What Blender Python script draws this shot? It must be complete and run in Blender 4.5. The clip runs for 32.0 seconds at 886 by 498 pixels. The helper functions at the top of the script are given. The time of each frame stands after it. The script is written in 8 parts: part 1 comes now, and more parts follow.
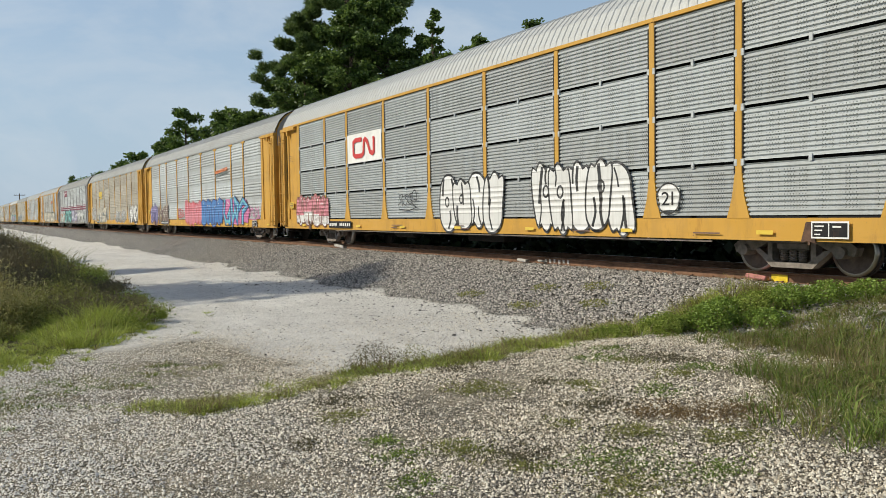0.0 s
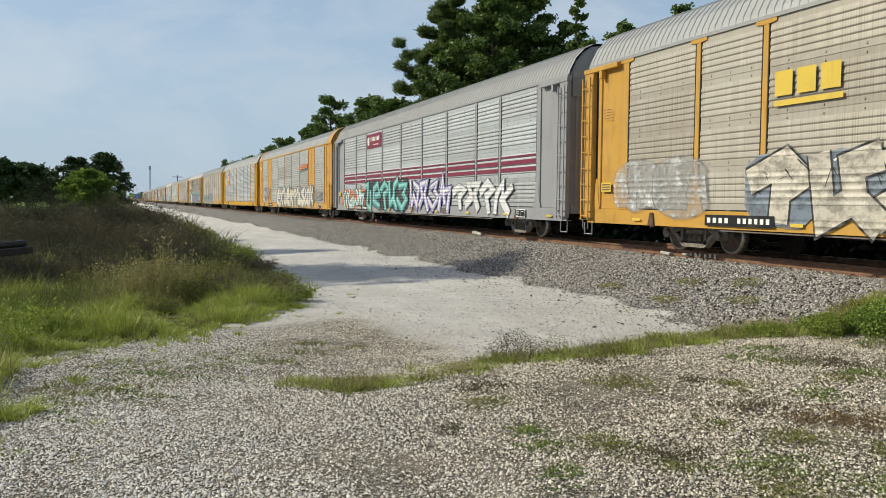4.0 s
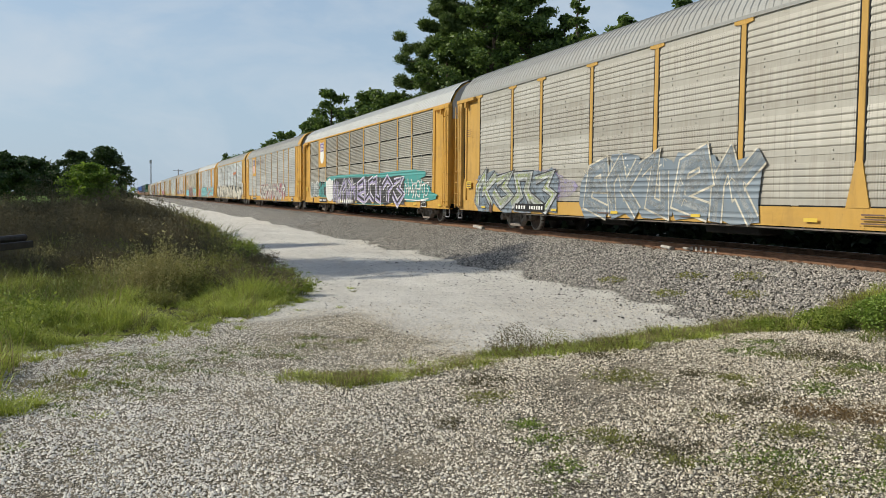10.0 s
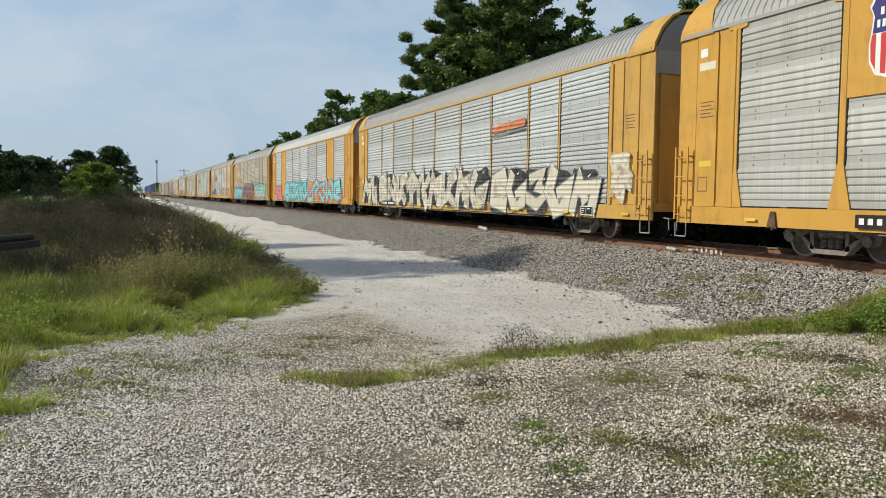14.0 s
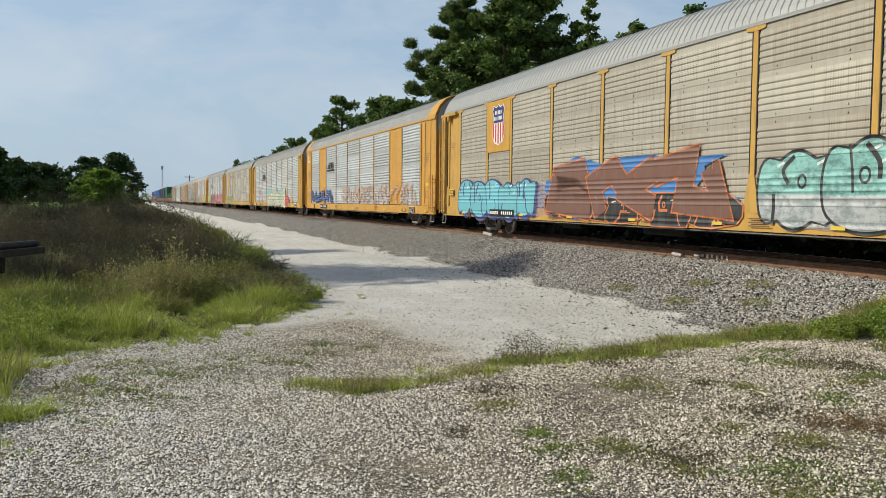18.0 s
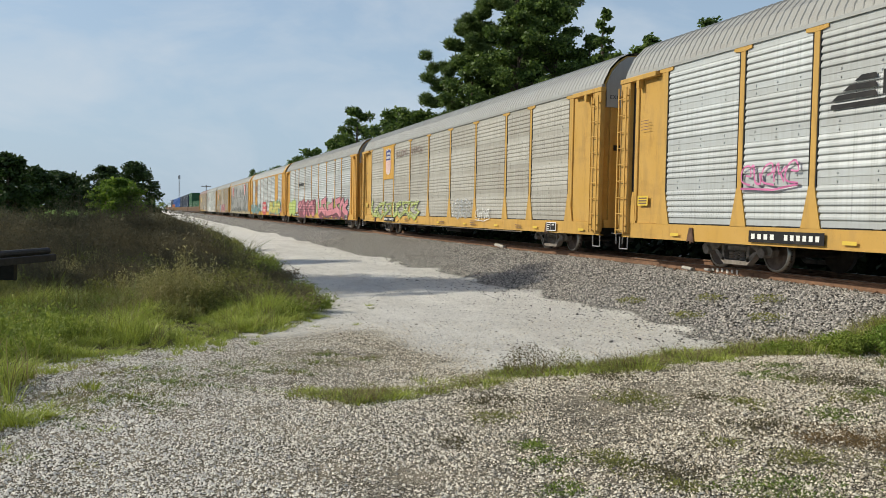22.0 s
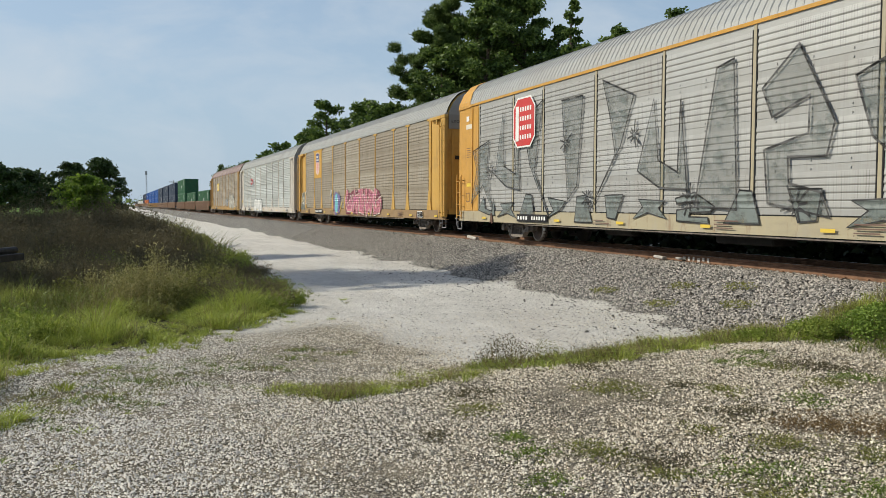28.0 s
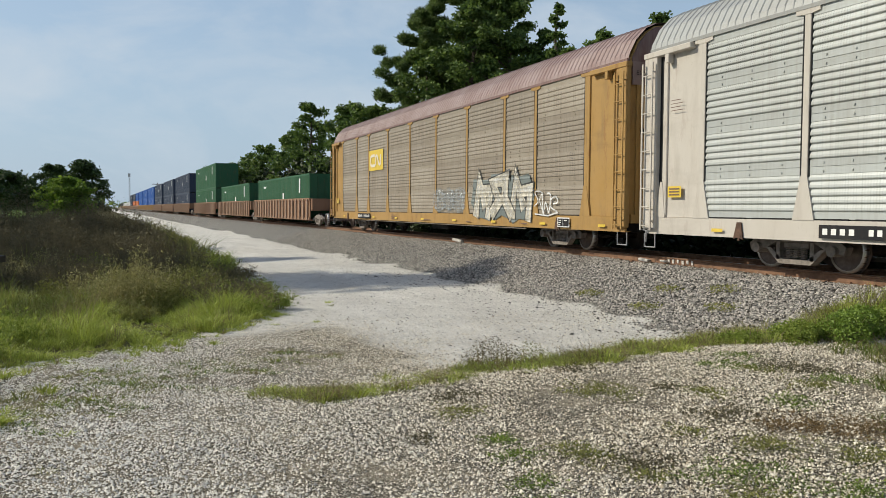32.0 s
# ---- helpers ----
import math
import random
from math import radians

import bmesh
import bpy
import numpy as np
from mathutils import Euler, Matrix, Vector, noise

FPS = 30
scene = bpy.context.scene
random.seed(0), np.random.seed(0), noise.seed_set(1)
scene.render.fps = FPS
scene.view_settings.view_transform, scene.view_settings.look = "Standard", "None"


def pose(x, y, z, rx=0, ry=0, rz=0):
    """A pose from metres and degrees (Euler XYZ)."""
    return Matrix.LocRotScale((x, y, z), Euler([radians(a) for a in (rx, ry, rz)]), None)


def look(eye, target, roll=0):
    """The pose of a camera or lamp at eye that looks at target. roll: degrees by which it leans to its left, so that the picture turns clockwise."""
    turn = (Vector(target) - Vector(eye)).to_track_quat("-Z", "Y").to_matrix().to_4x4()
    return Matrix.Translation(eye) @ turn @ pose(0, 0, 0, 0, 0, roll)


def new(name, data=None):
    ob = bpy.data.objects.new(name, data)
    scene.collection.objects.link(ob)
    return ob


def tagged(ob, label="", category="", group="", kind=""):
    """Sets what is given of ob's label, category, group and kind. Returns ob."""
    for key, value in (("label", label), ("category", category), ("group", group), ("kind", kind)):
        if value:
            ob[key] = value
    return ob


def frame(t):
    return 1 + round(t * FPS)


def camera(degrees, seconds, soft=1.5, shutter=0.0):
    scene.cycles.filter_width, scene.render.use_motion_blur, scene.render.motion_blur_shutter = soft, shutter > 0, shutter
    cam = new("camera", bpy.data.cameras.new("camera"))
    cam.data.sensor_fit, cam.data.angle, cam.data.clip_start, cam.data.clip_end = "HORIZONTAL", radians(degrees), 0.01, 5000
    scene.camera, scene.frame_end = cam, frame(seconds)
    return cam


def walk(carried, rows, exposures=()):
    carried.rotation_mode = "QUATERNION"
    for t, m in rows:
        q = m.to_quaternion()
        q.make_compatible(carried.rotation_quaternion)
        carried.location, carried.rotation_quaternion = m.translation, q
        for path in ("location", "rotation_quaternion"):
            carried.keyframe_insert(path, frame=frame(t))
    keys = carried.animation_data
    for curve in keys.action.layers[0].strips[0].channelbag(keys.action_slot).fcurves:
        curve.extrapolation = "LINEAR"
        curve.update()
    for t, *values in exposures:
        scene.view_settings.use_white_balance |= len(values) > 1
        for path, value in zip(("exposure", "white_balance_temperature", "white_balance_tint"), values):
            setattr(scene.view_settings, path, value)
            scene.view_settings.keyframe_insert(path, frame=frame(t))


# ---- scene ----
cam = camera(54.9, 32.0, 0.55)
PATH = [
    (0, (0.421, -0.009, 1.039), (1.381, 1.743, 0.956), -0.8),
    (0.5, (0.385, 0.028, 1.038), (1.182, 1.861, 0.954), -0.3),
    (1, (0.36, 0.061, 1.04), (1.078, 1.926, 0.956), 0.1),
    (1.5, (0.345, 0.068, 1.035), (1.024, 1.947, 0.947), 0.4),
    (2, (0.345, 0.068, 1.033), (1.014, 1.95, 0.938), 0.6),
    (2.5, (0.35, 0.074, 1.032), (1.02, 1.956, 0.93), 0.7),
    (3, (0.349, 0.086, 1.032), (1.022, 1.966, 0.925), 0.8),
    (3.5, (0.345, 0.082, 1.031), (1.021, 1.961, 0.922), 0.6),
    (5.5, (0.347, 0.096, 1.028), (1.013, 1.979, 0.92), 0.3),
    (6, (0.355, 0.086, 1.03), (1.02, 1.969, 0.924), 0.2),
    (6.5, (0.368, 0.083, 1.034), (1.035, 1.965, 0.927), -0.0),
    (7, (0.359, 0.079, 1.035), (1.03, 1.96, 0.928), -0.1),
    (7.5, (0.356, 0.078, 1.034), (1.029, 1.958, 0.926), -0.1),
    (8, (0.35, 0.077, 1.036), (1.021, 1.957, 0.924), 0.0),
    (8.5, (0.347, 0.087, 1.03), (1.018, 1.968, 0.914), 0.2),
    (9, (0.348, 0.09, 1.033), (1.019, 1.97, 0.912), 0.4),
    (9.5, (0.349, 0.088, 1.03), (1.021, 1.968, 0.907), 0.4),
    (10, (0.352, 0.084, 1.034), (1.023, 1.964, 0.91), 0.5),
    (10.5, (0.355, 0.09, 1.034), (1.024, 1.971, 0.91), 0.5),
    (11, (0.359, 0.09, 1.031), (1.025, 1.972, 0.907), 0.5),
    (11.5, (0.359, 0.094, 1.031), (1.024, 1.976, 0.907), 0.6),
    (12, (0.362, 0.091, 1.033), (1.025, 1.974, 0.908), 0.5),
    (12.5, (0.359, 0.096, 1.032), (1.022, 1.979, 0.907), 0.5),
    (13, (0.361, 0.09, 1.033), (1.022, 1.973, 0.909), 0.4),
    (13.5, (0.352, 0.091, 1.031), (1.013, 1.974, 0.908), 0.6),
    (14, (0.346, 0.083, 1.033), (1.006, 1.967, 0.911), 0.7),
    (14.5, (0.341, 0.088, 1.03), (1.002, 1.971, 0.908), 0.8),
    (16.5, (0.35, 0.097, 1.032), (1.008, 1.981, 0.905), 0.7),
    (17, (0.352, 0.101, 1.037), (1.008, 1.986, 0.913), 0.5),
    (17.5, (0.363, 0.099, 1.04), (1.016, 1.986, 0.923), 0.5),
    (18, (0.364, 0.107, 1.038), (1.013, 1.996, 0.929), 0.6),
    (18.5, (0.367, 0.105, 1.04), (1.011, 1.996, 0.938), 0.8),
    (19, (0.364, 0.094, 1.042), (1.001, 1.988, 0.944), 1.0),
    (19.5, (0.36, 0.109, 1.04), (0.99, 2.005, 0.943), 1.2),
    (20, (0.348, 0.139, 1.034), (0.971, 2.037, 0.938), 1.3),
    (20.5, (0.342, 0.163, 1.033), (0.958, 2.063, 0.938), 1.4),
    (21, (0.378, 0.137, 1.039), (0.991, 2.038, 0.947), 1.4),
    (21.5, (0.44, 0.082, 1.048), (1.054, 1.984, 0.961), 1.3),
    (22, (0.473, 0.04, 1.041), (1.089, 1.941, 0.958), 1.1),
    (22.5, (0.468, 0.029, 1.043), (1.092, 1.927, 0.962), 0.7),
    (23, (0.448, 0.038, 1.043), (1.082, 1.933, 0.96), 0.4),
    (23.5, (0.426, 0.056, 1.047), (1.074, 1.946, 0.961), 0.2),
    (24, (0.422, 0.068, 1.048), (1.086, 1.952, 0.959), 0.1),
    (24.5, (0.422, 0.061, 1.045), (1.096, 1.942, 0.952), 0.1),
    (25, (0.421, 0.059, 1.046), (1.104, 1.937, 0.949), 0.0),
    (25.5, (0.419, 0.066, 1.046), (1.106, 1.942, 0.945), -0.1),
    (27.5, (0.432, 0.078, 1.047), (1.111, 1.956, 0.943), 0.2),
    (28, (0.428, 0.076, 1.046), (1.108, 1.955, 0.946), 0.3),
    (28.5, (0.425, 0.071, 1.047), (1.107, 1.948, 0.951), 0.4),
    (29, (0.423, 0.068, 1.048), (1.111, 1.944, 0.956), 0.3),
    (29.5, (0.424, 0.064, 1.046), (1.118, 1.938, 0.957), 0.3),
    (30, (0.424, 0.067, 1.044), (1.125, 1.939, 0.959), 0.3),
    (30.5, (0.422, 0.065, 1.046), (1.129, 1.934, 0.962), 0.3),
    (31, (0.421, 0.079, 1.044), (1.131, 1.947, 0.958), 0.3),
    (31.5, (0.42, 0.081, 1.043), (1.132, 1.948, 0.953), 0.4),
    (32, (0.418, 0.081, 1.041), (1.131, 1.947, 0.948), 0.4),
]
walk(cam, [(t, look(eye, target, roll)) for t, eye, target, roll in PATH])

# ---- world, sun ----
scene.view_settings.exposure = -0.02
SUN_EL, SUN_AZ = 35.0, 29.0           # height; degrees ahead of square to the track, from the -x side
sun_way = Vector((-math.cos(radians(SUN_EL)) * math.cos(radians(SUN_AZ)), math.cos(radians(SUN_EL)) * math.sin(radians(SUN_AZ)), math.sin(radians(SUN_EL))))
sun = new("sun", bpy.data.lights.new("sun", "SUN"))
sun.data.energy, sun.data.angle, sun.data.color = 4.05, radians(0.6), (0.985, 0.925, 0.765)
sun.matrix_world = look(sun_way * 100, (0, 0, 0))

world = bpy.data.worlds.new("world")
scene.world = world
world.use_nodes = True
wn, wl = world.node_tree.nodes, world.node_tree.links
wn.clear()


def wnode(kind, **inputs):
    n = wn.new(kind)
    for k, v in inputs.items():
        n.inputs[k].default_value = v
    return n


sky = wn.new("ShaderNodeTexSky")
sky.sky_type, sky.sun_disc = "NISHITA", False
sky.sun_elevation, sky.sun_rotation = radians(SUN_EL), math.atan2(sun_way.x, sun_way.y)
sky.air_density, sky.dust_density, sky.ozone_density = 1.0, 0.8, 1.3
# thin high cloud, drawn out along the horizon, and pale blue haze that thickens towards it
geo = wn.new("ShaderNodeTexCoord")
stretch = wn.new("ShaderNodeMapping")
stretch.inputs["Scale"].default_value = (2.0, 2.0, 5.0)
stretch.inputs["Location"].default_value = (0.35, 0.2, 0.1)
cloud = wnode("ShaderNodeTexNoise", Scale=1.7, Detail=7.0, Roughness=0.58, Distortion=0.6)
veil = wn.new("ShaderNodeMapRange")
veil.inputs["From Min"].default_value, veil.inputs["From Max"].default_value = 0.46, 0.74
veil.inputs["To Max"].default_value = 0.75
height = wn.new("ShaderNodeSeparateXYZ")
haze = wn.new("ShaderNodeMapRange")
haze.inputs["From Min"].default_value, haze.inputs["From Max"].default_value = 0.05, 0.62
haze.inputs["To Min"].default_value, haze.inputs["To Max"].default_value = 0.86, 0.08
hazy, clouded = wn.new("ShaderNodeMix"), wn.new("ShaderNodeMix")
hazy.data_type = clouded.data_type = "RGBA"
hazy.inputs["B"].default_value = (3.25, 4.28, 5.4, 1)
clouded.inputs["B"].default_value = (4.9, 5.45, 6.0, 1)
bg = wnode("ShaderNodeBackground", Strength=0.125)
out = wn.new("ShaderNodeOutputWorld")
wl.new(geo.outputs["Generated"], stretch.inputs["Vector"])
wl.new(geo.outputs["Generated"], height.inputs[0])
wl.new(height.outputs[2], haze.inputs["Value"])
wl.new(haze.outputs["Result"], hazy.inputs["Factor"])
wl.new(sky.outputs["Color"], hazy.inputs["A"])
wl.new(stretch.outputs["Vector"], cloud.inputs["Vector"])
wl.new(cloud.outputs["Fac"], veil.inputs["Value"])
wl.new(veil.outputs["Result"], clouded.inputs["Factor"])
wl.new(hazy.outputs["Result"], clouded.inputs["A"])
wl.new(clouded.outputs["Result"], bg.inputs["Color"])
wl.new(bg.outputs["Background"], out.inputs["Surface"])

# ---- materials ----
MATS = {}


class Nodes:
    """A small builder round one material's node tree."""

    def __init__(self, name):
        self.m = bpy.data.materials.new(name)
        self.m.use_nodes = True
        self.t = self.m.node_tree
        self.b = self.t.nodes["Principled BSDF"]
        self.g = self.t.nodes.new("ShaderNodeNewGeometry")
        self.o = self.t.nodes.new("ShaderNodeObjectInfo")
        self.c = self.t.nodes.new("ShaderNodeTexCoord")

    def n(self, kind, **kw):
        return self.t.nodes.new(kind)

    def link(self, a, b):
        self.t.links.new(a, b)

    def put(self, socket, v):
        if hasattr(v, "node"):
            self.link(v, socket)
        else:
            socket.default_value = v

    def math(self, op, a, b=0.0, c=0.0):
        n = self.n("ShaderNodeMath")
        n.operation = op
        for i, v in enumerate((a, b, c)):
            self.put(n.inputs[i], v)
        return n.outputs[0]

    def noise(self, vec, scale, detail=4.0, rough=0.6, dist=0.0):
        n = self.n("ShaderNodeTexNoise")
        self.put(n.inputs["Vector"], vec)
        n.inputs["Scale"].default_value, n.inputs["Detail"].default_value = scale, detail
        n.inputs["Roughness"].default_value, n.inputs["Distortion"].default_value = rough, dist
        return n.outputs["Fac"]

    def scaled(self, vec, sx, sy, sz):
        n = self.n("ShaderNodeMapping")
        self.put(n.inputs["Vector"], vec)
        n.inputs["Scale"].default_value = (sx, sy, sz)
        return n.outputs["Vector"]

    def ramp(self, fac, lo, hi):
        n = self.n("ShaderNodeMapRange")
        self.put(n.inputs["Value"], fac)
        n.inputs["From Min"].default_value, n.inputs["From Max"].default_value = lo, hi
        return n.outputs["Result"]

    def mix(self, fac, a, b, blend="MIX"):
        n = self.n("ShaderNodeMix")
        n.data_type, n.blend_type = "RGBA", blend
        for key, v in (("Factor", fac), ("A", a), ("B", b)):
            if key == "Factor":
                self.put(n.inputs["Factor"], v)
            else:
                s = [q for q in n.inputs if q.name == key and q.type == "RGBA"][0]
                self.put(s, v if hasattr(v, "node") else (*v[:3], 1))
        return [q for q in n.outputs if q.type == "RGBA"][0]

    def sep(self, vec):
        n = self.n("ShaderNodeSeparateXYZ")
        self.put(n.inputs[0], vec)
        return n.outputs

    def bump(self, height, strength, distance):
        n = self.n("ShaderNodeBump")
        self.put(n.inputs["Height"], height)
        n.inputs["Strength"].default_value, n.inputs["Distance"].default_value = strength, distance
        self.link(n.outputs["Normal"], self.b.inputs["Normal"])

    def done(self, colour, rough=0.6, metal=0.0, spec=0.4):
        self.put(self.b.inputs["Base Color"], colour if hasattr(colour, "node") else (*colour, 1))
        self.put(self.b.inputs["Roughness"], rough)
        self.put(self.b.inputs["Metallic"], metal)
        self.b.inputs["Specular IOR Level"].default_value = spec
        return self.m


def paint(name, colour, dirt=(0.16, 0.12, 0.08), amount=0.5, rough=0.5, metal=0.0):
    """Weathered paint: faded patches, drip streaks and grime."""
    if name in MATS:
        return MATS[name]
    k = Nodes(name)
    p = k.c.outputs["Object"]
    fade = k.noise(p, 1.1, 5, 0.65)
    streak = k.noise(k.scaled(p, 1.6, 2.0, 0.5), 1.5, 6, 0.62)
    spots = k.noise(p, 16.0, 4, 0.7)
    pale = [min(1, v * 0.99 + 0.07 * sum(colour) / 3 + 0.004) for v in colour]
    c = k.mix(k.ramp(fade, 0.35, 0.75), colour, pale)
    c = k.mix(k.math("MULTIPLY", k.ramp(streak, 0.50, 0.80), amount * 0.6), c, dirt)
    rusty = k.noise(k.scaled(p, 2.0, 2.6, 0.7), 1.3, 6, 0.75)
    c = k.mix(k.math("MULTIPLY", k.ramp(rusty, 0.55, 0.72), amount * 0.8), c, (0.20, 0.085, 0.035))
    c = k.mix(k.math("MULTIPLY", k.ramp(spots, 0.62, 0.78), amount * 0.7), c, dirt)
    k.bump(k.noise(p, 40.0, 3), 0.15, 0.004)
    grime = k.noise(k.scaled(p, 1.0, 0.7, 2.5), 0.9, 7, 0.72)
    c = k.mix(k.math("MULTIPLY", k.ramp(grime, 0.52, 0.74), amount * 0.55), c, [0.35 * v + 0.4 * d for v, d in zip(colour, dirt)])
    MATS[name] = k.done(c, k.math("MULTIPLY_ADD", streak, 0.3, rough), metal, 0.25)
    return MATS[name]


def sheet(name, colour, dirt=(0.20, 0.16, 0.11), amount=0.4, metal=0.2, holes=0.6):
    """Galvanised side screen: columns of small punched slots, grime that runs down, each sheet its own tone."""
    if name in MATS:
        return MATS[name]
    k = Nodes(name)
    p = k.c.outputs["Object"]
    y, z = k.sep(p)[1], k.sep(p)[2]
    rnd = k.o.outputs["Random"]
    off = k.n("ShaderNodeVectorMath")
    off.operation = "MULTIPLY_ADD"
    k.put(off.inputs[0], rnd)
    off.inputs[1].default_value = (31.0, 17.0, 7.0)
    k.put(off.inputs[2], p)
    q = off.outputs[0]
    lap = k.math("DIVIDE", k.math("SUBTRACT", z, 0.92), 0.875)
    key = k.n("ShaderNodeCombineXYZ")
    k.put(key.inputs[0], k.math("FLOOR", lap))
    k.put(key.inputs[1], k.math("MULTIPLY", rnd, 57.0))
    each = k.n("ShaderNodeTexWhiteNoise")
    k.link(key.outputs[0], each.inputs["Vector"])
    tone = each.outputs["Value"]
    broad = k.noise(q, 0.8, 4, 0.6)
    streak = k.noise(k.scaled(q, 3.0, 9.0, 0.35), 1.7, 6, 0.7)
    c = k.mix(tone, [v * 0.84 for v in colour], [min(0.95, v * 1.10) for v in colour])
    c = k.mix(k.math("MULTIPLY", k.ramp(broad, 0.38, 0.72), amount), c, [0.5 * (v + d) for v, d in zip(colour, dirt)])
    c = k.mix(k.math("MULTIPLY", k.ramp(k.math("MULTIPLY_ADD", tone, -0.16, streak), 0.36, 0.7), amount), c, dirt)
    # slots in columns, some columns close and some sparse
    fz = k.math("MULTIPLY", k.math("FRACT", lap), 0.875)
    rib = k.math("FRACT", k.math("DIVIDE", k.math("SUBTRACT", fz, 0.11), 0.126))
    punched = k.math("FRACT", k.math("MULTIPLY", rib, 3.0))
    slot = k.math("MULTIPLY", k.math("GREATER_THAN", punched, 0.3), k.math("LESS_THAN", punched, 0.78))
    slot = k.math("MULTIPLY", slot, k.math("MULTIPLY", k.math("GREATER_THAN", fz, 0.10), k.math("LESS_THAN", fz, 0.75)))
    hy = k.math("ABSOLUTE", k.math("SUBTRACT", k.math("FRACT", k.math("DIVIDE", y, 0.055)), 0.5))
    column = k.noise(k.scaled(q, 0.0, 4.2, 0.12), 2.0, 3, 0.7)
    hole = k.math("MULTIPLY", k.math("MULTIPLY", slot, k.math("LESS_THAN", hy, 0.16)), k.ramp(column, 0.42, 0.56))
    c = k.mix(k.math("MULTIPLY", hole, min(1.0, holes * 1.4)), c, (0.035, 0.033, 0.03))
    k.bump(k.noise(k.scaled(q, 1, 1.2, 4.0), 5.0, 3), 0.3, 0.008)
    MATS[name] = k.done(c, k.math("MULTIPLY_ADD", broad, 0.25, k.math("MULTIPLY_ADD", tone, -0.1, 0.48)), metal, 0.5)
    return MATS[name]


def plain(name, colour, rough=0.6, metal=0.0, grain=8.0, vary=0.25):
    if name in MATS:
        return MATS[name]
    k = Nodes(name)
    p = k.c.outputs["Object"]
    f = k.noise(p, grain, 5, 0.65)
    c = k.mix(k.ramp(f, 0.3, 0.7), [v * (1 - vary) for v in colour], [min(1, v * (1 + vary)) for v in colour])
    k.bump(k.noise(p, grain * 5, 3), 0.2, 0.004)
    MATS[name] = k.done(c, rough, metal)
    return MATS[name]


def spray(name, colour, fade=0.0):
    """Spray paint over ribbed sheet: the ribs still show as relief, each stroke has its own tone, old paint wears through."""
    if name in MATS:
        return MATS[name]
    k = Nodes(name)
    p = k.c.outputs["Object"]
    z = k.sep(p)[2]
    f = k.noise(p, 2.3, 5, 0.7)
    c = k.mix(k.ramp(f, 0.35, 0.75), colour, [v * 0.75 + 0.06 for v in colour])
    c = k.mix(k.math("MULTIPLY", k.g.outputs["Random Per Island"], 0.35), c, [v * 0.62 for v in colour])
    streak = k.noise(k.scaled(p, 4.0, 8.0, 0.5), 1.6, 5, 0.7)
    c = k.mix(k.math("MULTIPLY", k.ramp(streak, 0.5, 0.8), 0.35), c, (0.22, 0.19, 0.15))
    fz = k.math("MULTIPLY", k.math("FRACT", k.math("DIVIDE", k.math("SUBTRACT", z, 0.92), 0.875)), 0.875)
    rib = k.math("FRACT", k.math("DIVIDE", k.math("SUBTRACT", fz, 0.11), 0.126))
    ribbed = k.math("MULTIPLY", k.math("GREATER_THAN", fz, 0.11), k.math("LESS_THAN", fz, 0.74))
    k.bump(k.math("MULTIPLY", k.math("SINE", k.math("MULTIPLY", k.math("POWER", rib, 0.7), 2 * math.pi)), ribbed), 0.7, 0.015)
    k.done(c, 0.55)
    wear = k.ramp(k.math("ADD", k.noise(k.scaled(p, 1.0, 1.2, 2.2), 2.2, 7, 0.72), fade * 0.62 - 0.12), 0.50, 0.78)
    t = k.n("ShaderNodeBsdfTransparent")
    mixer = k.n("ShaderNodeMixShader")
    k.link(k.math("MINIMUM", wear, 0.25 + fade), mixer.inputs[0])
    k.link(k.b.outputs[0], mixer.inputs[1])
    k.link(t.outputs[0], mixer.inputs[2])
    k.link(mixer.outputs[0], k.t.nodes["Material Output"].inputs["Surface"])
    MATS[name] = k.m
    return k.m


def leafy(name, dark, light, rough=0.55, trans=0.25):
    """Foliage: each leaf its own green, some light let through."""
    k = Nodes(name)
    r = k.g.outputs["Random Per Island"]
    c = k.mix(r, dark, light)
    c = k.mix(k.math("MULTIPLY", k.ramp(k.noise(k.g.outputs["Position"], 0.9, 4), 0.42, 0.72), 0.75), c, [0.9 * d + 0.1 * q for d, q in zip(dark, light)])
    k.done(c, rough, 0.0, 0.3)
    t = k.n("ShaderNodeBsdfTranslucent")
    k.link(c, t.inputs["Color"])
    mixer = k.n("ShaderNodeMixShader")
    mixer.inputs[0].default_value = trans
    o = k.t.nodes["Material Output"]
    k.link(k.b.outputs[0], mixer.inputs[1])
    k.link(t.outputs[0], mixer.inputs[2])
    k.link(mixer.outputs[0], o.inputs["Surface"])
    return k.m


def stones(name, a, b, c3, clean=None):
    k = Nodes(name)
    r = k.g.outputs["Random Per Island"]
    c = k.mix(k.ramp(r, 0.0, 0.6), a, b)
    c = k.mix(k.ramp(r, 0.76, 0.88), c, c3)
    c = k.mix(k.math("MULTIPLY", k.noise(k.g.outputs["Position"], 40.0, 3), 0.5), c, [v * 0.6 for v in a])
    if clean:                                            # fresher, whiter gravel towards the bank
        x = k.math("ADD", k.sep(k.g.outputs["Position"])[0], k.math("MULTIPLY", k.noise(k.g.outputs["Position"], 0.8, 3), 2.0))
        c = k.mix(k.math("MULTIPLY", k.ramp(x, 4.4, 1.4), 0.5), c, clean)
    return k.done(c, 0.85, 0.0, 0.2)


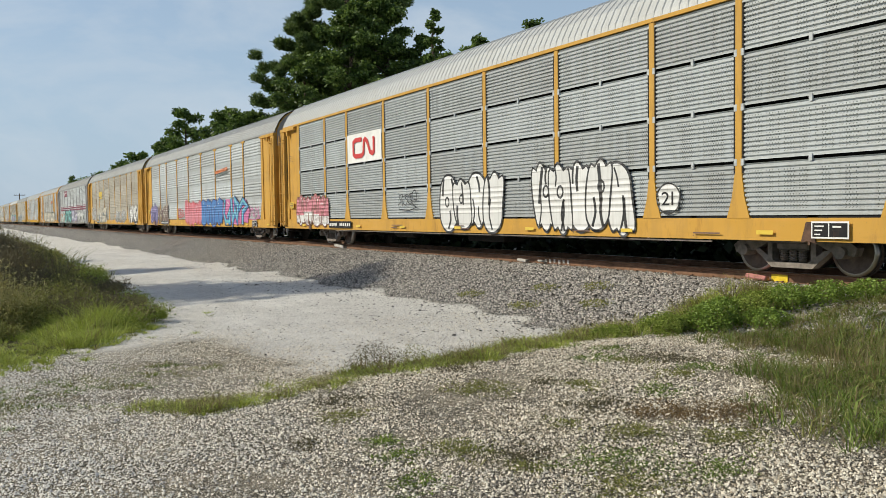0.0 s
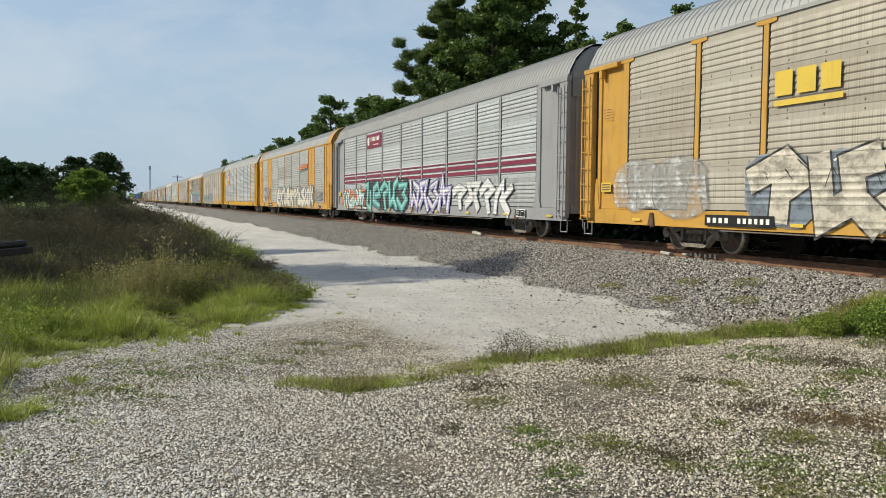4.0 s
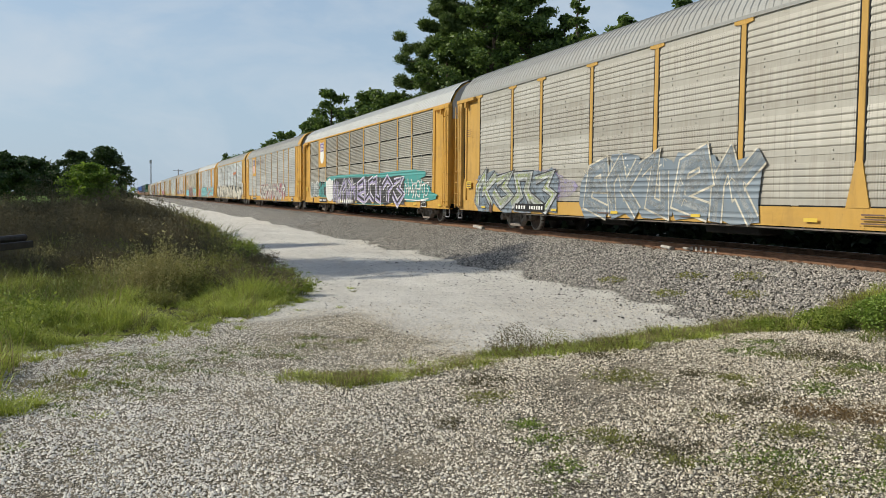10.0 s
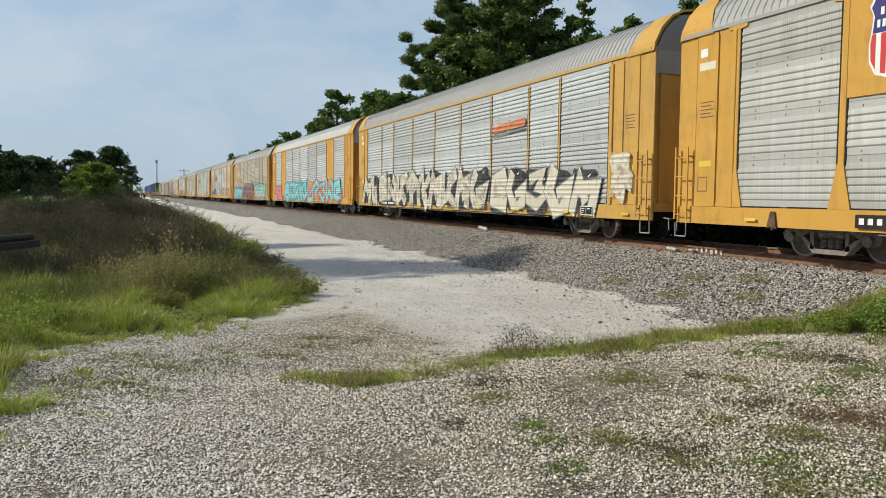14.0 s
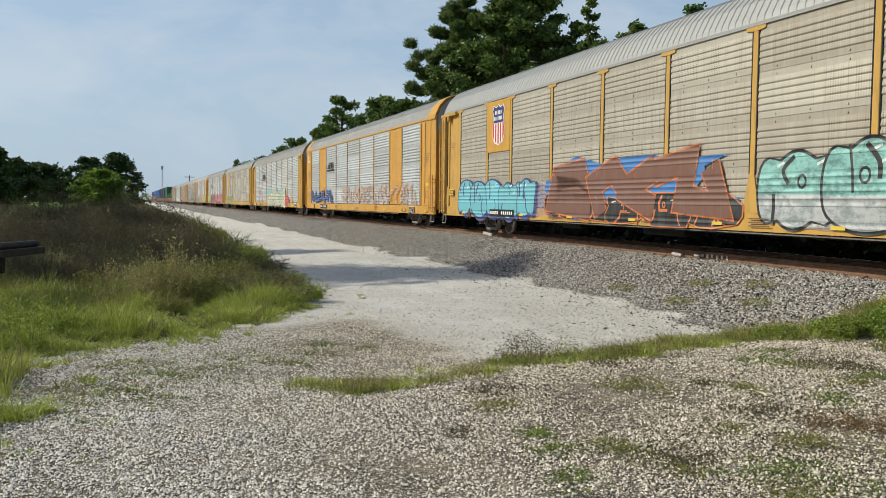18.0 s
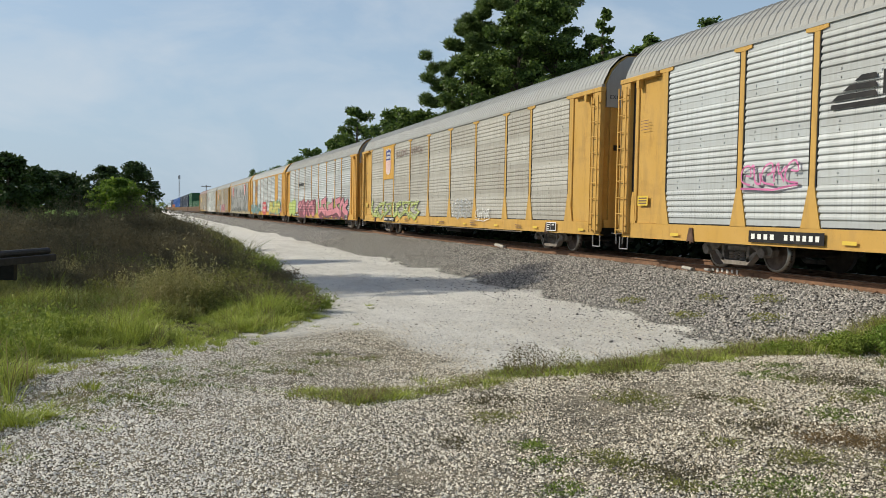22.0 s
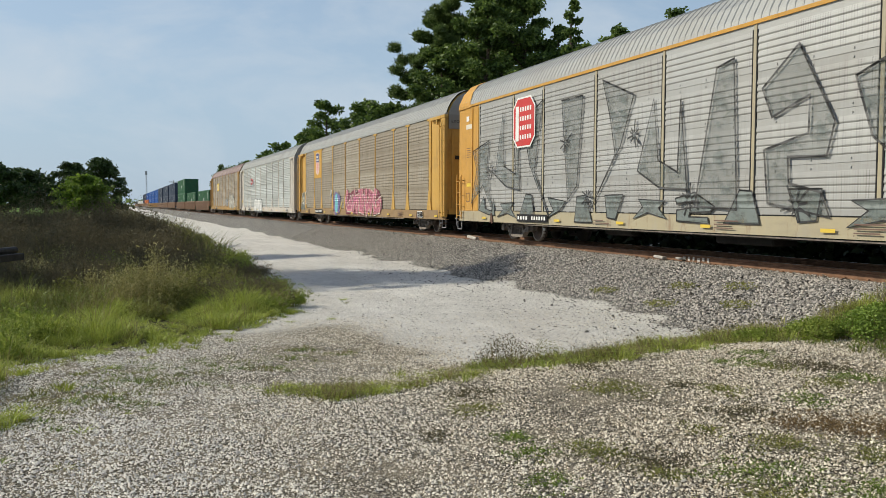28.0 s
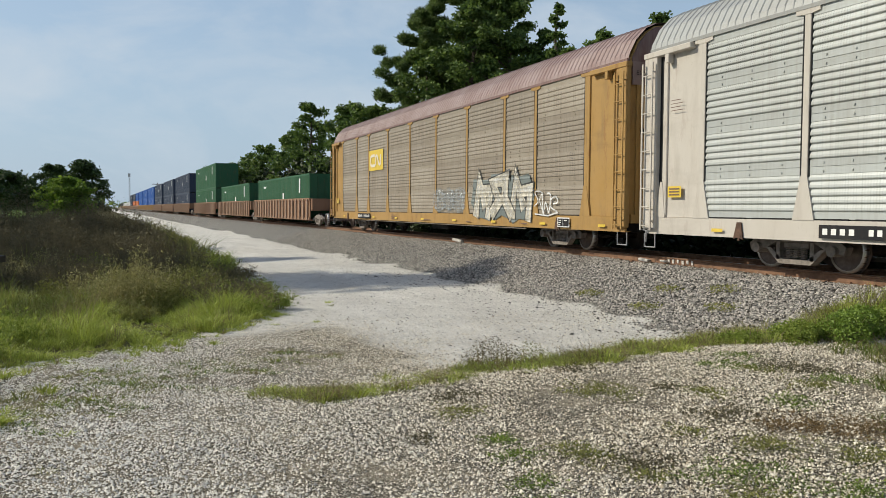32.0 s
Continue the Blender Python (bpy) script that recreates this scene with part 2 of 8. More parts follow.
def ground_material():
    """Soil, shell gravel, pale road and ballast grit, each where it lies on the plan."""
    k = Nodes("ground")
    p = k.g.outputs["Position"]
    x, y = k.sep(p)[0], k.sep(p)[1]
    wob = k.noise(p, 0.9, 5, 0.6)
    fine = k.noise(p, 22.0, 5, 0.7)
    grit = k.noise(p, 60.0, 4, 0.7)
    attr = k.n("ShaderNodeVertexColor")
    attr.layer_name = "zone"
    zone = k.n("ShaderNodeSeparateColor")
    k.link(attr.outputs["Color"], zone.inputs[0])
    soil = k.mix(k.ramp(wob, 0.3, 0.7), (0.045, 0.055, 0.018), (0.10, 0.10, 0.035))
    soil = k.mix(k.ramp(fine, 0.4, 0.7), soil, (0.13, 0.10, 0.055))
    lawn = k.math("MULTIPLY", k.ramp(x, -5.0, -9.0), k.ramp(y, 42.0, 55.0))
    soil = k.mix(lawn, soil, k.mix(k.ramp(fine, 0.3, 0.7), (0.09, 0.17, 0.022), (0.17, 0.26, 0.045)))
    # gap: darker colour round each cell, painting in the shade between stones
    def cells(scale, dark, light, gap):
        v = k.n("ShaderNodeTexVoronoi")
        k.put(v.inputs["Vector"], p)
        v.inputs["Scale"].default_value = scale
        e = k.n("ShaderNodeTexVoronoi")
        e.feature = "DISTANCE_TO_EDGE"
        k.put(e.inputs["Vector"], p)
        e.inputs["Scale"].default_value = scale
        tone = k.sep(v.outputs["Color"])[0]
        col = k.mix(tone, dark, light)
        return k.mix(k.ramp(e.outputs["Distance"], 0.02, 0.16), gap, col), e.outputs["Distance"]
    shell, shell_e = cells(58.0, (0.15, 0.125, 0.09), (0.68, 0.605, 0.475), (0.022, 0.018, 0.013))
    shell = k.mix(k.math("MULTIPLY", k.ramp(k.noise(p, 1.6, 6, 0.65), 0.48, 0.66), 0.75), shell, k.mix(k.ramp(fine, 0.35, 0.65), (0.22, 0.18, 0.125), (0.50, 0.43, 0.32)))
    road = k.mix(k.ramp(k.noise(k.scaled(p, 1.0, 0.25, 1.0), 1.2, 5), 0.3, 0.7), (0.72, 0.68, 0.61), (0.94, 0.905, 0.83))
    pebble, _ = cells(30.0, (0.58, 0.545, 0.49), (0.92, 0.885, 0.82), (0.42, 0.395, 0.35))
    road = k.mix(k.math("MULTIPLY_ADD", k.ramp(k.noise(p, 0.55, 5, 0.7), 0.35, 0.65), 0.6, 0.25), road, pebble)
    road = k.mix(k.ramp(grit, 0.5, 0.8), road, (0.36, 0.34, 0.31))
    road = k.mix(k.math("MULTIPLY", k.ramp(k.noise(k.scaled(p, 1.0, 0.12, 1.0), 0.9, 6, 0.7), 0.52, 0.74), 0.4), road, (0.40, 0.36, 0.30))
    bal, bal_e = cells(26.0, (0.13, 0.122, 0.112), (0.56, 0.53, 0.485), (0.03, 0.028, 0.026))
    edge = k.math("MULTIPLY_ADD", k.math("SUBTRACT", fine, 0.5), 0.7, 0.0)
    def soft(ch):
        return k.ramp(k.math("ADD", ch, edge), 0.35, 0.65)
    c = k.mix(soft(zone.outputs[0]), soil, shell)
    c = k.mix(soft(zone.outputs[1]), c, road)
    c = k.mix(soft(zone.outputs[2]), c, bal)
    k.bump(k.math("ADD", k.math("MULTIPLY", k.math("MINIMUM", shell_e, 0.3), 2.0), k.math("MULTIPLY", grit, 0.4)), 0.8, 0.02)
    return k.done(c, 0.92, 0.0, 0.15)


# ---- mesh helpers ----
def mesh_of(name, verts, faces, mats=(), index=None, smooth=False):
    me = bpy.data.meshes.new(name)
    me.from_pydata([tuple(v) for v in verts], [], [tuple(f) for f in faces])
    for m in mats:
        me.materials.append(m)
    if index is not None:
        me.polygons.foreach_set("material_index", index)
    if smooth:
        me.polygons.foreach_set("use_smooth", [True] * len(me.polygons))
    me.update()
    return me


class Shape:
    """Gathers boxes, bars and rolled sections into one mesh."""

    def __init__(self):
        self.v, self.f = [], []

    def add(self, verts, faces):
        o = len(self.v)
        self.v += [tuple(v) for v in verts]
        self.f += [tuple(i + o for i in f) for f in faces]
        return self

    def box(self, x0, x1, y0, y1, z0, z1, b=0.0):
        if b <= 0:
            vs = [(x, y, z) for x in (x0, x1) for y in (y0, y1) for z in (z0, z1)]
            return self.add(vs, [(0, 1, 3, 2), (4, 6, 7, 5), (0, 4, 5, 1), (2, 3, 7, 6), (0, 2, 6, 4), (1, 5, 7, 3)])
        bm = bmesh.new()
        bmesh.ops.create_cube(bm, size=1, matrix=Matrix.Translation(((x0 + x1) / 2, (y0 + y1) / 2, (z0 + z1) / 2)) @ Matrix.Diagonal((x1 - x0, y1 - y0, z1 - z0, 1)))
        bmesh.ops.bevel(bm, geom=bm.edges[:], offset=b, segments=1, affect="EDGES")
        return self.bm(bm)

    def bm(self, bm):
        bm.verts.index_update()
        self.add([v.co for v in bm.verts], [[v.index for v in f.verts] for f in bm.faces])
        bm.free()
        return self

    def sweep_y(self, prof, y0, y1, closed=True):
        """A section in x, z drawn out along y."""
        n = len(prof)
        vs = [(x, y0, z) for x, z in prof] + [(x, y1, z) for x, z in prof]
        rng = range(n if closed else n - 1)
        fs = [(i, (i + 1) % n, n + (i + 1) % n, n + i) for i in rng]
        if closed:
            fs += [tuple(range(n))[::-1], tuple(range(n, 2 * n))]
        return self.add(vs, fs)

    def plate_x(self, poly, x0, x1):
        """An outline in y, z given thickness along x."""
        n = len(poly)
        vs = [(x0, y, z) for y, z in poly] + [(x1, y, z) for y, z in poly]
        fs = [(i, (i + 1) % n, n + (i + 1) % n, n + i) for i in range(n)]
        return self.add(vs, fs + [tuple(range(n))[::-1], tuple(range(n, 2 * n))])

    def rod(self, a, b, r, n=8):
        a, b = Vector(a), Vector(b)
        d = (b - a).normalized()
        u = d.orthogonal().normalized()
        w = d.cross(u)
        vs = [a + r * (math.cos(2 * math.pi * i / n) * u + math.sin(2 * math.pi * i / n) * w) for i in range(n)]
        vs += [v + (b - a) for v in vs]
        fs = [(i, (i + 1) % n, n + (i + 1) % n, n + i) for i in range(n)]
        return self.add(vs, fs + [tuple(range(n))[::-1], tuple(range(n, 2 * n))])

    def lathe_x(self, prof, n=24):
        """A section in r, x turned about the x axis."""
        m = len(prof)
        vs = [(x, r * math.cos(2 * math.pi * i / n), r * math.sin(2 * math.pi * i / n)) for i in range(n) for r, x in prof]
        fs = [(i * m + j, i * m + j + 1, ((i + 1) % n) * m + j + 1, ((i + 1) % n) * m + j) for i in range(n) for j in range(m - 1)]
        return self.add(vs, fs)

    def mesh(self, name, *mats, smooth=False):
        return mesh_of(name, self.v, self.f, mats, smooth=smooth)


def part(name, data, parent, label="", at=None, material=None):
    """Links a mesh as one part under a thing or a part."""
    ob = new(name, data)
    ob.parent = parent
    if at is not None:
        ob.matrix_basis = at
    if material is not None:
        if not data.materials:
            data.materials.append(None)
        ob.material_slots[0].link = "OBJECT"
        ob.material_slots[0].material = material
    if label:
        ob["label"] = label
    return ob


def thing(name, label, category, group="", data=None, kind="", at=None):
    ob = new(name, data)
    if at is not None:
        ob.matrix_basis = at
    return tagged(ob, label, category, group, kind)

# ---- lettering: glyph meshes of the built-in font, made once ----
GLYPHS = {}


def glyph(ch):
    """Vertices and faces of a character of unit size."""
    if ch not in GLYPHS:
        cu = bpy.data.curves.new("glyph", "FONT")
        cu.body, cu.size, cu.resolution_u = ch, 1.0, 3
        ob = new("glyph", cu)
        bpy.context.view_layer.update()
        me = bpy.data.meshes.new_from_object(ob.evaluated_get(bpy.context.evaluated_depsgraph_get()))
        v = np.array([tuple(q.co)[:2] for q in me.vertices])
        f = [tuple(p.vertices) for p in me.polygons]
        bpy.data.objects.remove(ob)
        bpy.data.curves.remove(cu)
        bpy.data.meshes.remove(me)
        GLYPHS[ch] = (v, f)
    return GLYPHS[ch]


def make_glyphs(chars):
    for ch in sorted(set(chars)):
        glyph(ch)


make_glyphs("ABCDEGHIKLMNORSTUWY12XF")

# ---- ground ----
VERGE = [(-30.0, 9.6), (-2.0, 9.4), (0.6, 8.8), (1.68, 8.1), (2.13, 7.62), (3.0, 7.85), (3.7, 8.25), (5.35, 8.28), (7.2, 8.75), (8.4, 8.75), (9.5, 8.9), (30.0, 9.6)]
BRUSH = [(-0.5, 9.6), (-0.2, 10.5), (0.65, 11.0), (1.85, 12.4), (3.3, 15.0), (3.95, 18.6), (4.05, 24.0), (4.2, 30.0), (4.4, 45.0), (4.3, 67.0), (2.9, 180.0), (-26.0, 2000.0)]
TRACK_X, GAUGE = 12.77, 1.435


def bend(y):
    """How far the line has drawn to the left at y: straight, a short easy curve, straight again."""
    return 0.0164 * (0.0 if y < 20 else (y - 20) ** 2 / 60 if y < 50 else y - 35)


def on_track(y):
    """Pose of a car whose middle is at y."""
    return pose(TRACK_X - bend(y), y, 0, 0, 0, math.degrees(math.atan((bend(y + 8) - bend(y - 8)) / 16)))


def along(line, v, axis=0):
    for a, b in zip(line, line[1:]):
        if v <= b[axis]:
            f = max(0.0, min(1.0, (v - a[axis]) / (b[axis] - a[axis])))
            return a[1 - axis] + f * (b[1 - axis] - a[1 - axis])
    return line[-1][1 - axis]


def step(a, b, v):
    f = max(0.0, min(1.0, (v - a) / (b - a)))
    return f * f * (3 - 2 * f)


def brush_edge(y):
    """x of the edge of the weeds beside the road."""
    return along(BRUSH, y, 1) if y > 9.6 else -0.45 - 0.03 * (9.6 - y) + 0.25 * noise.noise((y * 1.2, 1.0, 0))


def ground_z(x, y):
    x0, x = x, x + bend(y)
    pad = step(10.6, 6.6, y - 0.14 * (x - 4.0))
    low = -0.82 - 0.14 * step(13, 20, y) * step(7.5, 3.5, x)
    low += 0.14 * step(2.0, -0.5, x) * step(14, 9, y)
    high = -0.59 + 0.03 * (min(max(x, 0), 6) - 2.5)
    z = low + (high - low) * pad
    foot = 8.6 + 0.18 * noise.noise((y * 0.35, 3.1, 0))
    rise = max(0.0, min(1.0, (x - foot) / 2.1)) if x < 13 else max(0.0, min(1.0, (17.0 - x) / 2.1))
    z += (-0.165 - z) * step(0, 1, rise) * 0.35 + (-0.165 - z) * rise * 0.65
    z += 0.02 * noise.noise((x * 0.8, y * 0.8, 0)) + 0.05 * noise.noise((x * 0.13, y * 0.13, 5)) * step(10, 30, abs(x - 8))
    if x0 < 2:
        z += 0.55 * math.exp(-((x0 + 1.4) / 4.2) ** 2 - ((y - 37) / 6.5) ** 2)
        z += 0.35 * step(3, 14, 2 - x0) * step(14, 22, y) * (1 + noise.noise((x * 0.15, y * 0.1, 2)))
    z += 2.1 * step(17.4, 20.6, x)
    return z


def zones(x, y):
    pad = step(along(VERGE, x) + 0.35, along(VERGE, x) - 0.15, y)
    inside = step(brush_edge(y) - 0.95, brush_edge(y) - 0.35, x)
    x = x + bend(y)
    foot = step(8.4, 9.0, x + 0.3 * noise.noise((y * 0.4, 7.7, 0)) + 0.35 * noise.noise((x * 1.3, y * 0.9, 17))) * step(15.8, 15.2, x)
    road = inside * (1 - pad) * (1 - foot)
    shell = max(pad * step(-3.2, -2.2, x) * step(12.5, 9.5, x), inside * step(14.6, 11.6, y + 0.9 * noise.noise((x * 0.8, y * 0.8, 23))) * step(4.9, 3.0, x + 0.7 * noise.noise((x * 1.1, y * 1.1, 24))))
    road = max(road, inside * (1 - foot) * (1 - shell)) * (1 - 0.8 * shell)
    if x > 9.2 and y < 9:
        shell *= 0.4
    return shell, road, foot


def ground_cover(x, y):
    sh, ro, ba = zones(x, y)
    return max(sh, ro), ro, ba, 1.0


def spread(lo, hi, fine_lo, fine_hi, fine, grow):
    vals = list(np.arange(fine_lo, fine_hi + 1e-6, fine))
    s, v = fine, fine_hi
    while v < hi:
        s *= grow
        v += s
        vals.append(v)
    s, v, left = fine, fine_lo, []
    while v > lo:
        s *= grow
        v -= s
        left.append(v)
    return left[::-1] + vals


def build_ground():
    xs, ys = spread(-1500, 1500, -6, 18, 0.22, 1.22), spread(-400, 2600, 1.0, 34, 0.24, 1.16)
    verts = [(x, y, ground_z(x, y)) for y in ys for x in xs]
    nx = len(xs)
    faces = [(j * nx + i, j * nx + i + 1, (j + 1) * nx + i + 1, (j + 1) * nx + i) for j in range(len(ys) - 1) for i in range(nx - 1)]
    me = mesh_of("ground", verts, faces, [ground_material()], smooth=True)
    col = me.color_attributes.new("zone", "FLOAT_COLOR", "POINT")
    col.data.foreach_set("color", [c for x, y, _ in verts for c in ground_cover(x, y)])
    tagged(new("ground", me), "pale shell gravel, white dirt road and rough grass", "ground", kind="structure")


build_ground()

# ---- track ----
steel = plain("rusty_rail", (0.215, 0.118, 0.07), 0.8, 0.1, 6.0, 0.35)
bright = plain("rail_head", (0.42, 0.38, 0.35), 0.35, 0.9, 20.0, 0.1)
timber = plain("old_tie", (0.075, 0.055, 0.042), 0.9, 0.0, 14.0, 0.4)


def curved(prof):
    """A closed section drawn out along the line of the railway."""
    s, n = Shape(), len(prof)
    stops = [-380] + list(range(20, 51, 2)) + [1500]
    s.add([(x - bend(y), y, z) for y in stops for x, z in prof],
          [(j * n + i, j * n + (i + 1) % n, (j + 1) * n + (i + 1) % n, (j + 1) * n + i) for j in range(len(stops) - 1) for i in range(n)])
    return s


def build_track():
    track = thing("railway_track", "single railway line with rusty steel rails on timber ties", "railway track", kind="structure", at=pose(TRACK_X, 0, 0))
    half = [(0.0, -0.172), (0.075, -0.172), (0.075, -0.160), (0.016, -0.145), (0.011, -0.045), (0.036, -0.035), (0.036, -0.006), (0.028, 0.0), (0.0, 0.0)]
    prof = half + [(-x, z) for x, z in half[-2:0:-1]]
    for side in (-1, 1):
        s = curved([(x + side * (GAUGE / 2 + 0.036), z) for x, z in prof])
        part("rail", s.mesh("rail", steel), track, "rusty steel rail")
        cap = curved([(side * (GAUGE / 2 + 0.036) + x, z) for x, z in ((-0.024, -0.001), (0.024, -0.001), (0.024, 0.0015), (-0.024, 0.0015))])
        part("running_surface", cap.mesh("running_surface", bright), track, "rail head polished by wheels")
    tie = Shape().box(-1.3, 1.3, -0.115, 0.115, -0.36, -0.178, 0.012).mesh("tie", timber)
    for i in range(150):
        y = 4.0 + 0.5 * i
        part("tie", tie, track, at=pose(random.uniform(-0.05, 0.05) - bend(y), y, random.uniform(-0.012, 0.006), 0, 0, random.uniform(-0.8, 0.8)))
    spike = Shape().box(-0.02, 0.02, -0.015, 0.015, -0.18, -0.135).box(-0.1, 0.1, -0.09, 0.09, -0.182, -0.166)
    plate = spike.mesh("tie_plate", steel)
    for i in range(150):
        part("tie_plate", plate, track, at=pose(-GAUGE / 2 - 0.12 - bend(4.0 + 0.5 * i), 4.0 + 0.5 * i, 0))
    return track


build_track()

# ---- the train ----
LEN, PITCH, SPEED, START = 27.6, 28.70, 17.56, 18.46
EDGES = [1.9, 4.6, 6.6, 9.48, 12.36, 15.24, 18.12, 21.0, 23.0, 25.7]
SIDE, SILL0, SILL1, TOP = -1.55, 0.55, 0.90, 4.44
SLACK = {0: 0.5, 1: 0.3, 2: 0.15, 3: 0.07, 7: -0.12, 8: -0.15, 9: -0.2, 10: -0.22, 11: -0.15, 12: -0.2, 13: -0.15, 14: -0.16, 15: -0.12, 16: -0.15, 17: -0.2, 19: 0.3, 20: -0.05}   # play in the couplers
train = []                                   # (thing, place along the track at the start)

black = plain("grimy_black_steel", (0.022, 0.020, 0.018), 0.8, 0.2, 5.0, 0.4)
truck_steel = plain("truck_casting", (0.25, 0.215, 0.185), 0.75, 0.2, 7.0, 0.4)
wheel_steel = plain("wheel_steel", (0.17, 0.125, 0.10), 0.65, 0.25, 9.0, 0.3)
tread = plain("wheel_tread", (0.5, 0.48, 0.46), 0.3, 1.0, 9.0, 0.1)
# near black, standing in for shade in gaps and inside the cars
gap_shade = plain("dark_interior", (0.012, 0.012, 0.012), 0.9)
bolt_steel = plain("bolt_steel", (0.07, 0.065, 0.06), 0.6, 0.5)

YELLOW = paint("faded_yellow", (0.55, 0.30, 0.048), amount=0.6)
ORANGE = paint("orange_yellow", (0.55, 0.29, 0.055), amount=0.55)
BRIGHT = paint("bright_yellow", (0.56, 0.29, 0.004), amount=0.2)
WHITE = paint("chalky_white", (0.52, 0.475, 0.415), amount=0.4)
GREYPAINT = paint("pale_grey_paint", (0.30, 0.30, 0.305), amount=0.3)
GREYED = paint("greyed_yellow", (0.40, 0.345, 0.23), dirt=(0.33, 0.32, 0.30), amount=0.9)
TANNED = paint("dusty_yellow", (0.53, 0.31, 0.07), amount=0.6)
SOILED = paint("soiled_yellow", (0.30, 0.20, 0.10), dirt=(0.16, 0.12, 0.09), amount=0.9)
BROWNED = paint("grimy_yellow", (0.38, 0.225, 0.07), amount=0.8)
G_LIGHT = sheet("galvanised_light", (0.48, 0.505, 0.51), amount=0.27)
G_OVER = sheet("overpainted_grey", (0.385, 0.385, 0.375), amount=0.3, metal=0.1)
G_NEW = sheet("galvanised_new", (0.45, 0.475, 0.49), amount=0.22, metal=0.3)
G_MID = sheet("galvanised_grey", (0.425, 0.43, 0.41), amount=0.38)
G_TAN = sheet("galvanised_tan", (0.455, 0.435, 0.385), amount=0.42, metal=0.2)
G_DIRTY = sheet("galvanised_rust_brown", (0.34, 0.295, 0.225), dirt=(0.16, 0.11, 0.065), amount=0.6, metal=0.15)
G_BROWN = sheet("galvanised_brown", (0.43, 0.395, 0.325), dirt=(0.22, 0.165, 0.105), amount=0.45, metal=0.22)
G_GRIMY = sheet("galvanised_grimy", (0.33, 0.28, 0.215), dirt=(0.15, 0.11, 0.075), amount=0.5, metal=0.15)
G_WHITE = sheet("painted_white_screen", (0.46, 0.48, 0.465), amount=0.28, metal=0.2, holes=0.4)
ROOF_G = sheet("roof_grey", (0.33, 0.335, 0.325), amount=0.35, metal=0.15, holes=0.0)
ROOF_L = sheet("roof_light", (0.49, 0.50, 0.49), amount=0.25, metal=0.15, holes=0.0)
ROOF_R = sheet("roof_rust", (0.30, 0.22, 0.20), dirt=(0.13, 0.045, 0.035), amount=0.95, metal=0.1, holes=0.0)

CACHE = {}


def cached(key, make):
    if key not in CACHE:
        CACHE[key] = make()
    return CACHE[key]


RIB0, RIB = 0.11, 0.126               # foot of the ribs above the lap of a sheet, and their pitch


def panel_profiles(style):
    """Sections of the four sheets of a side screen, as depth and height above the sill."""
    sheets = []
    for row in range(4):
        z0, h = row * 0.875, 0.875
        if style == "dense":
            n, pts = 11, []
            for i in range(n):
                a, d = z0 + 0.024 + (h - 0.048) * i / n, (h - 0.048) / n
                pts += [(0.0, a), (0.0, a + d * 0.4), (0.03, a + d * 0.6), (0.03, a + d * 0.85)]
            pts.append((0.0, z0 + h - 0.024))
        else:
            pts, deep = [(0.012, z0), (0.012, z0 + RIB0)], 0.55 if style == "soft" else 1.0
            for i in range(5):
                a = z0 + RIB0 + RIB * i
                pts += [(0.030 * deep, a + 0.004), (0.030 * deep, a + 0.010), (0.005, a + 0.028), (0.0, a + 0.042), (0.004, a + 0.078), (0.020 * deep, a + RIB - 0.004)]
            pts += [(0.012, z0 + RIB0 + 5 * RIB), (0.012, z0 + h - 0.004), (0.003, z0 + h - 0.003), (0.003, z0 + h)]
        sheets.append(pts)
    return sheets


def panel_mesh(width, style):
    def make():
        s = Shape()
        for pts in panel_profiles(style):
            s.sweep_y([(SIDE - 0.012 + d, SILL1 + 0.02 + z) for d, z in pts], -width / 2, width / 2, closed=False)
        # bolts along the seams, or tie plates across the gaps
        for row in range(1, 4):
            z = SILL1 + 0.02 + row * 0.875
            if style != "dense":
                for f in (-0.3, 0.0, 0.3):
                    for dz in (-0.085, 0.06):
                        s.box(SIDE - 0.016, SIDE + 0.002, f * width - 0.014, f * width + 0.014, z + dz - 0.014, z + dz + 0.014)
            else:
                for f in (-0.47, 0.0, 0.47):
                    s.box(SIDE - 0.026, SIDE + 0.01, f * width - 0.03, f * width + 0.03, z - 0.055, z + 0.055)
        return s.mesh("side_panel", None)
    return cached(("panel", round(width, 2), style), make)


def solid_panel_mesh(width):
    def make():
        s = Shape().box(SIDE + 0.0, SIDE + 0.05, -width / 2, width / 2, SILL1 + 0.01, TOP - 0.02, 0.01)
        s.box(SIDE - 0.006, SIDE + 0.01, -0.02, 0.02, SILL1 + 0.05, TOP - 0.1)
        return s.mesh("solid_panel", None)
    return cached(("solid", round(width, 2)), make)


def bolt_rows_mesh(width):
    """Dark bolt heads in rows across a plated bay."""
    def make():
        s = Shape()
        for z in (1.35, 1.75, 2.2, 2.6, 3.1, 3.5, 4.05):
            for f in (-0.42, -0.14, 0.14, 0.42):
                s.box(SIDE - 0.010, SIDE + 0.004, f * width - 0.015, f * width + 0.015, z - 0.015, z + 0.015)
        return s.mesh("bolt_row", RUST_PLATE)
    return cached(("bolts", round(width, 2)), make)


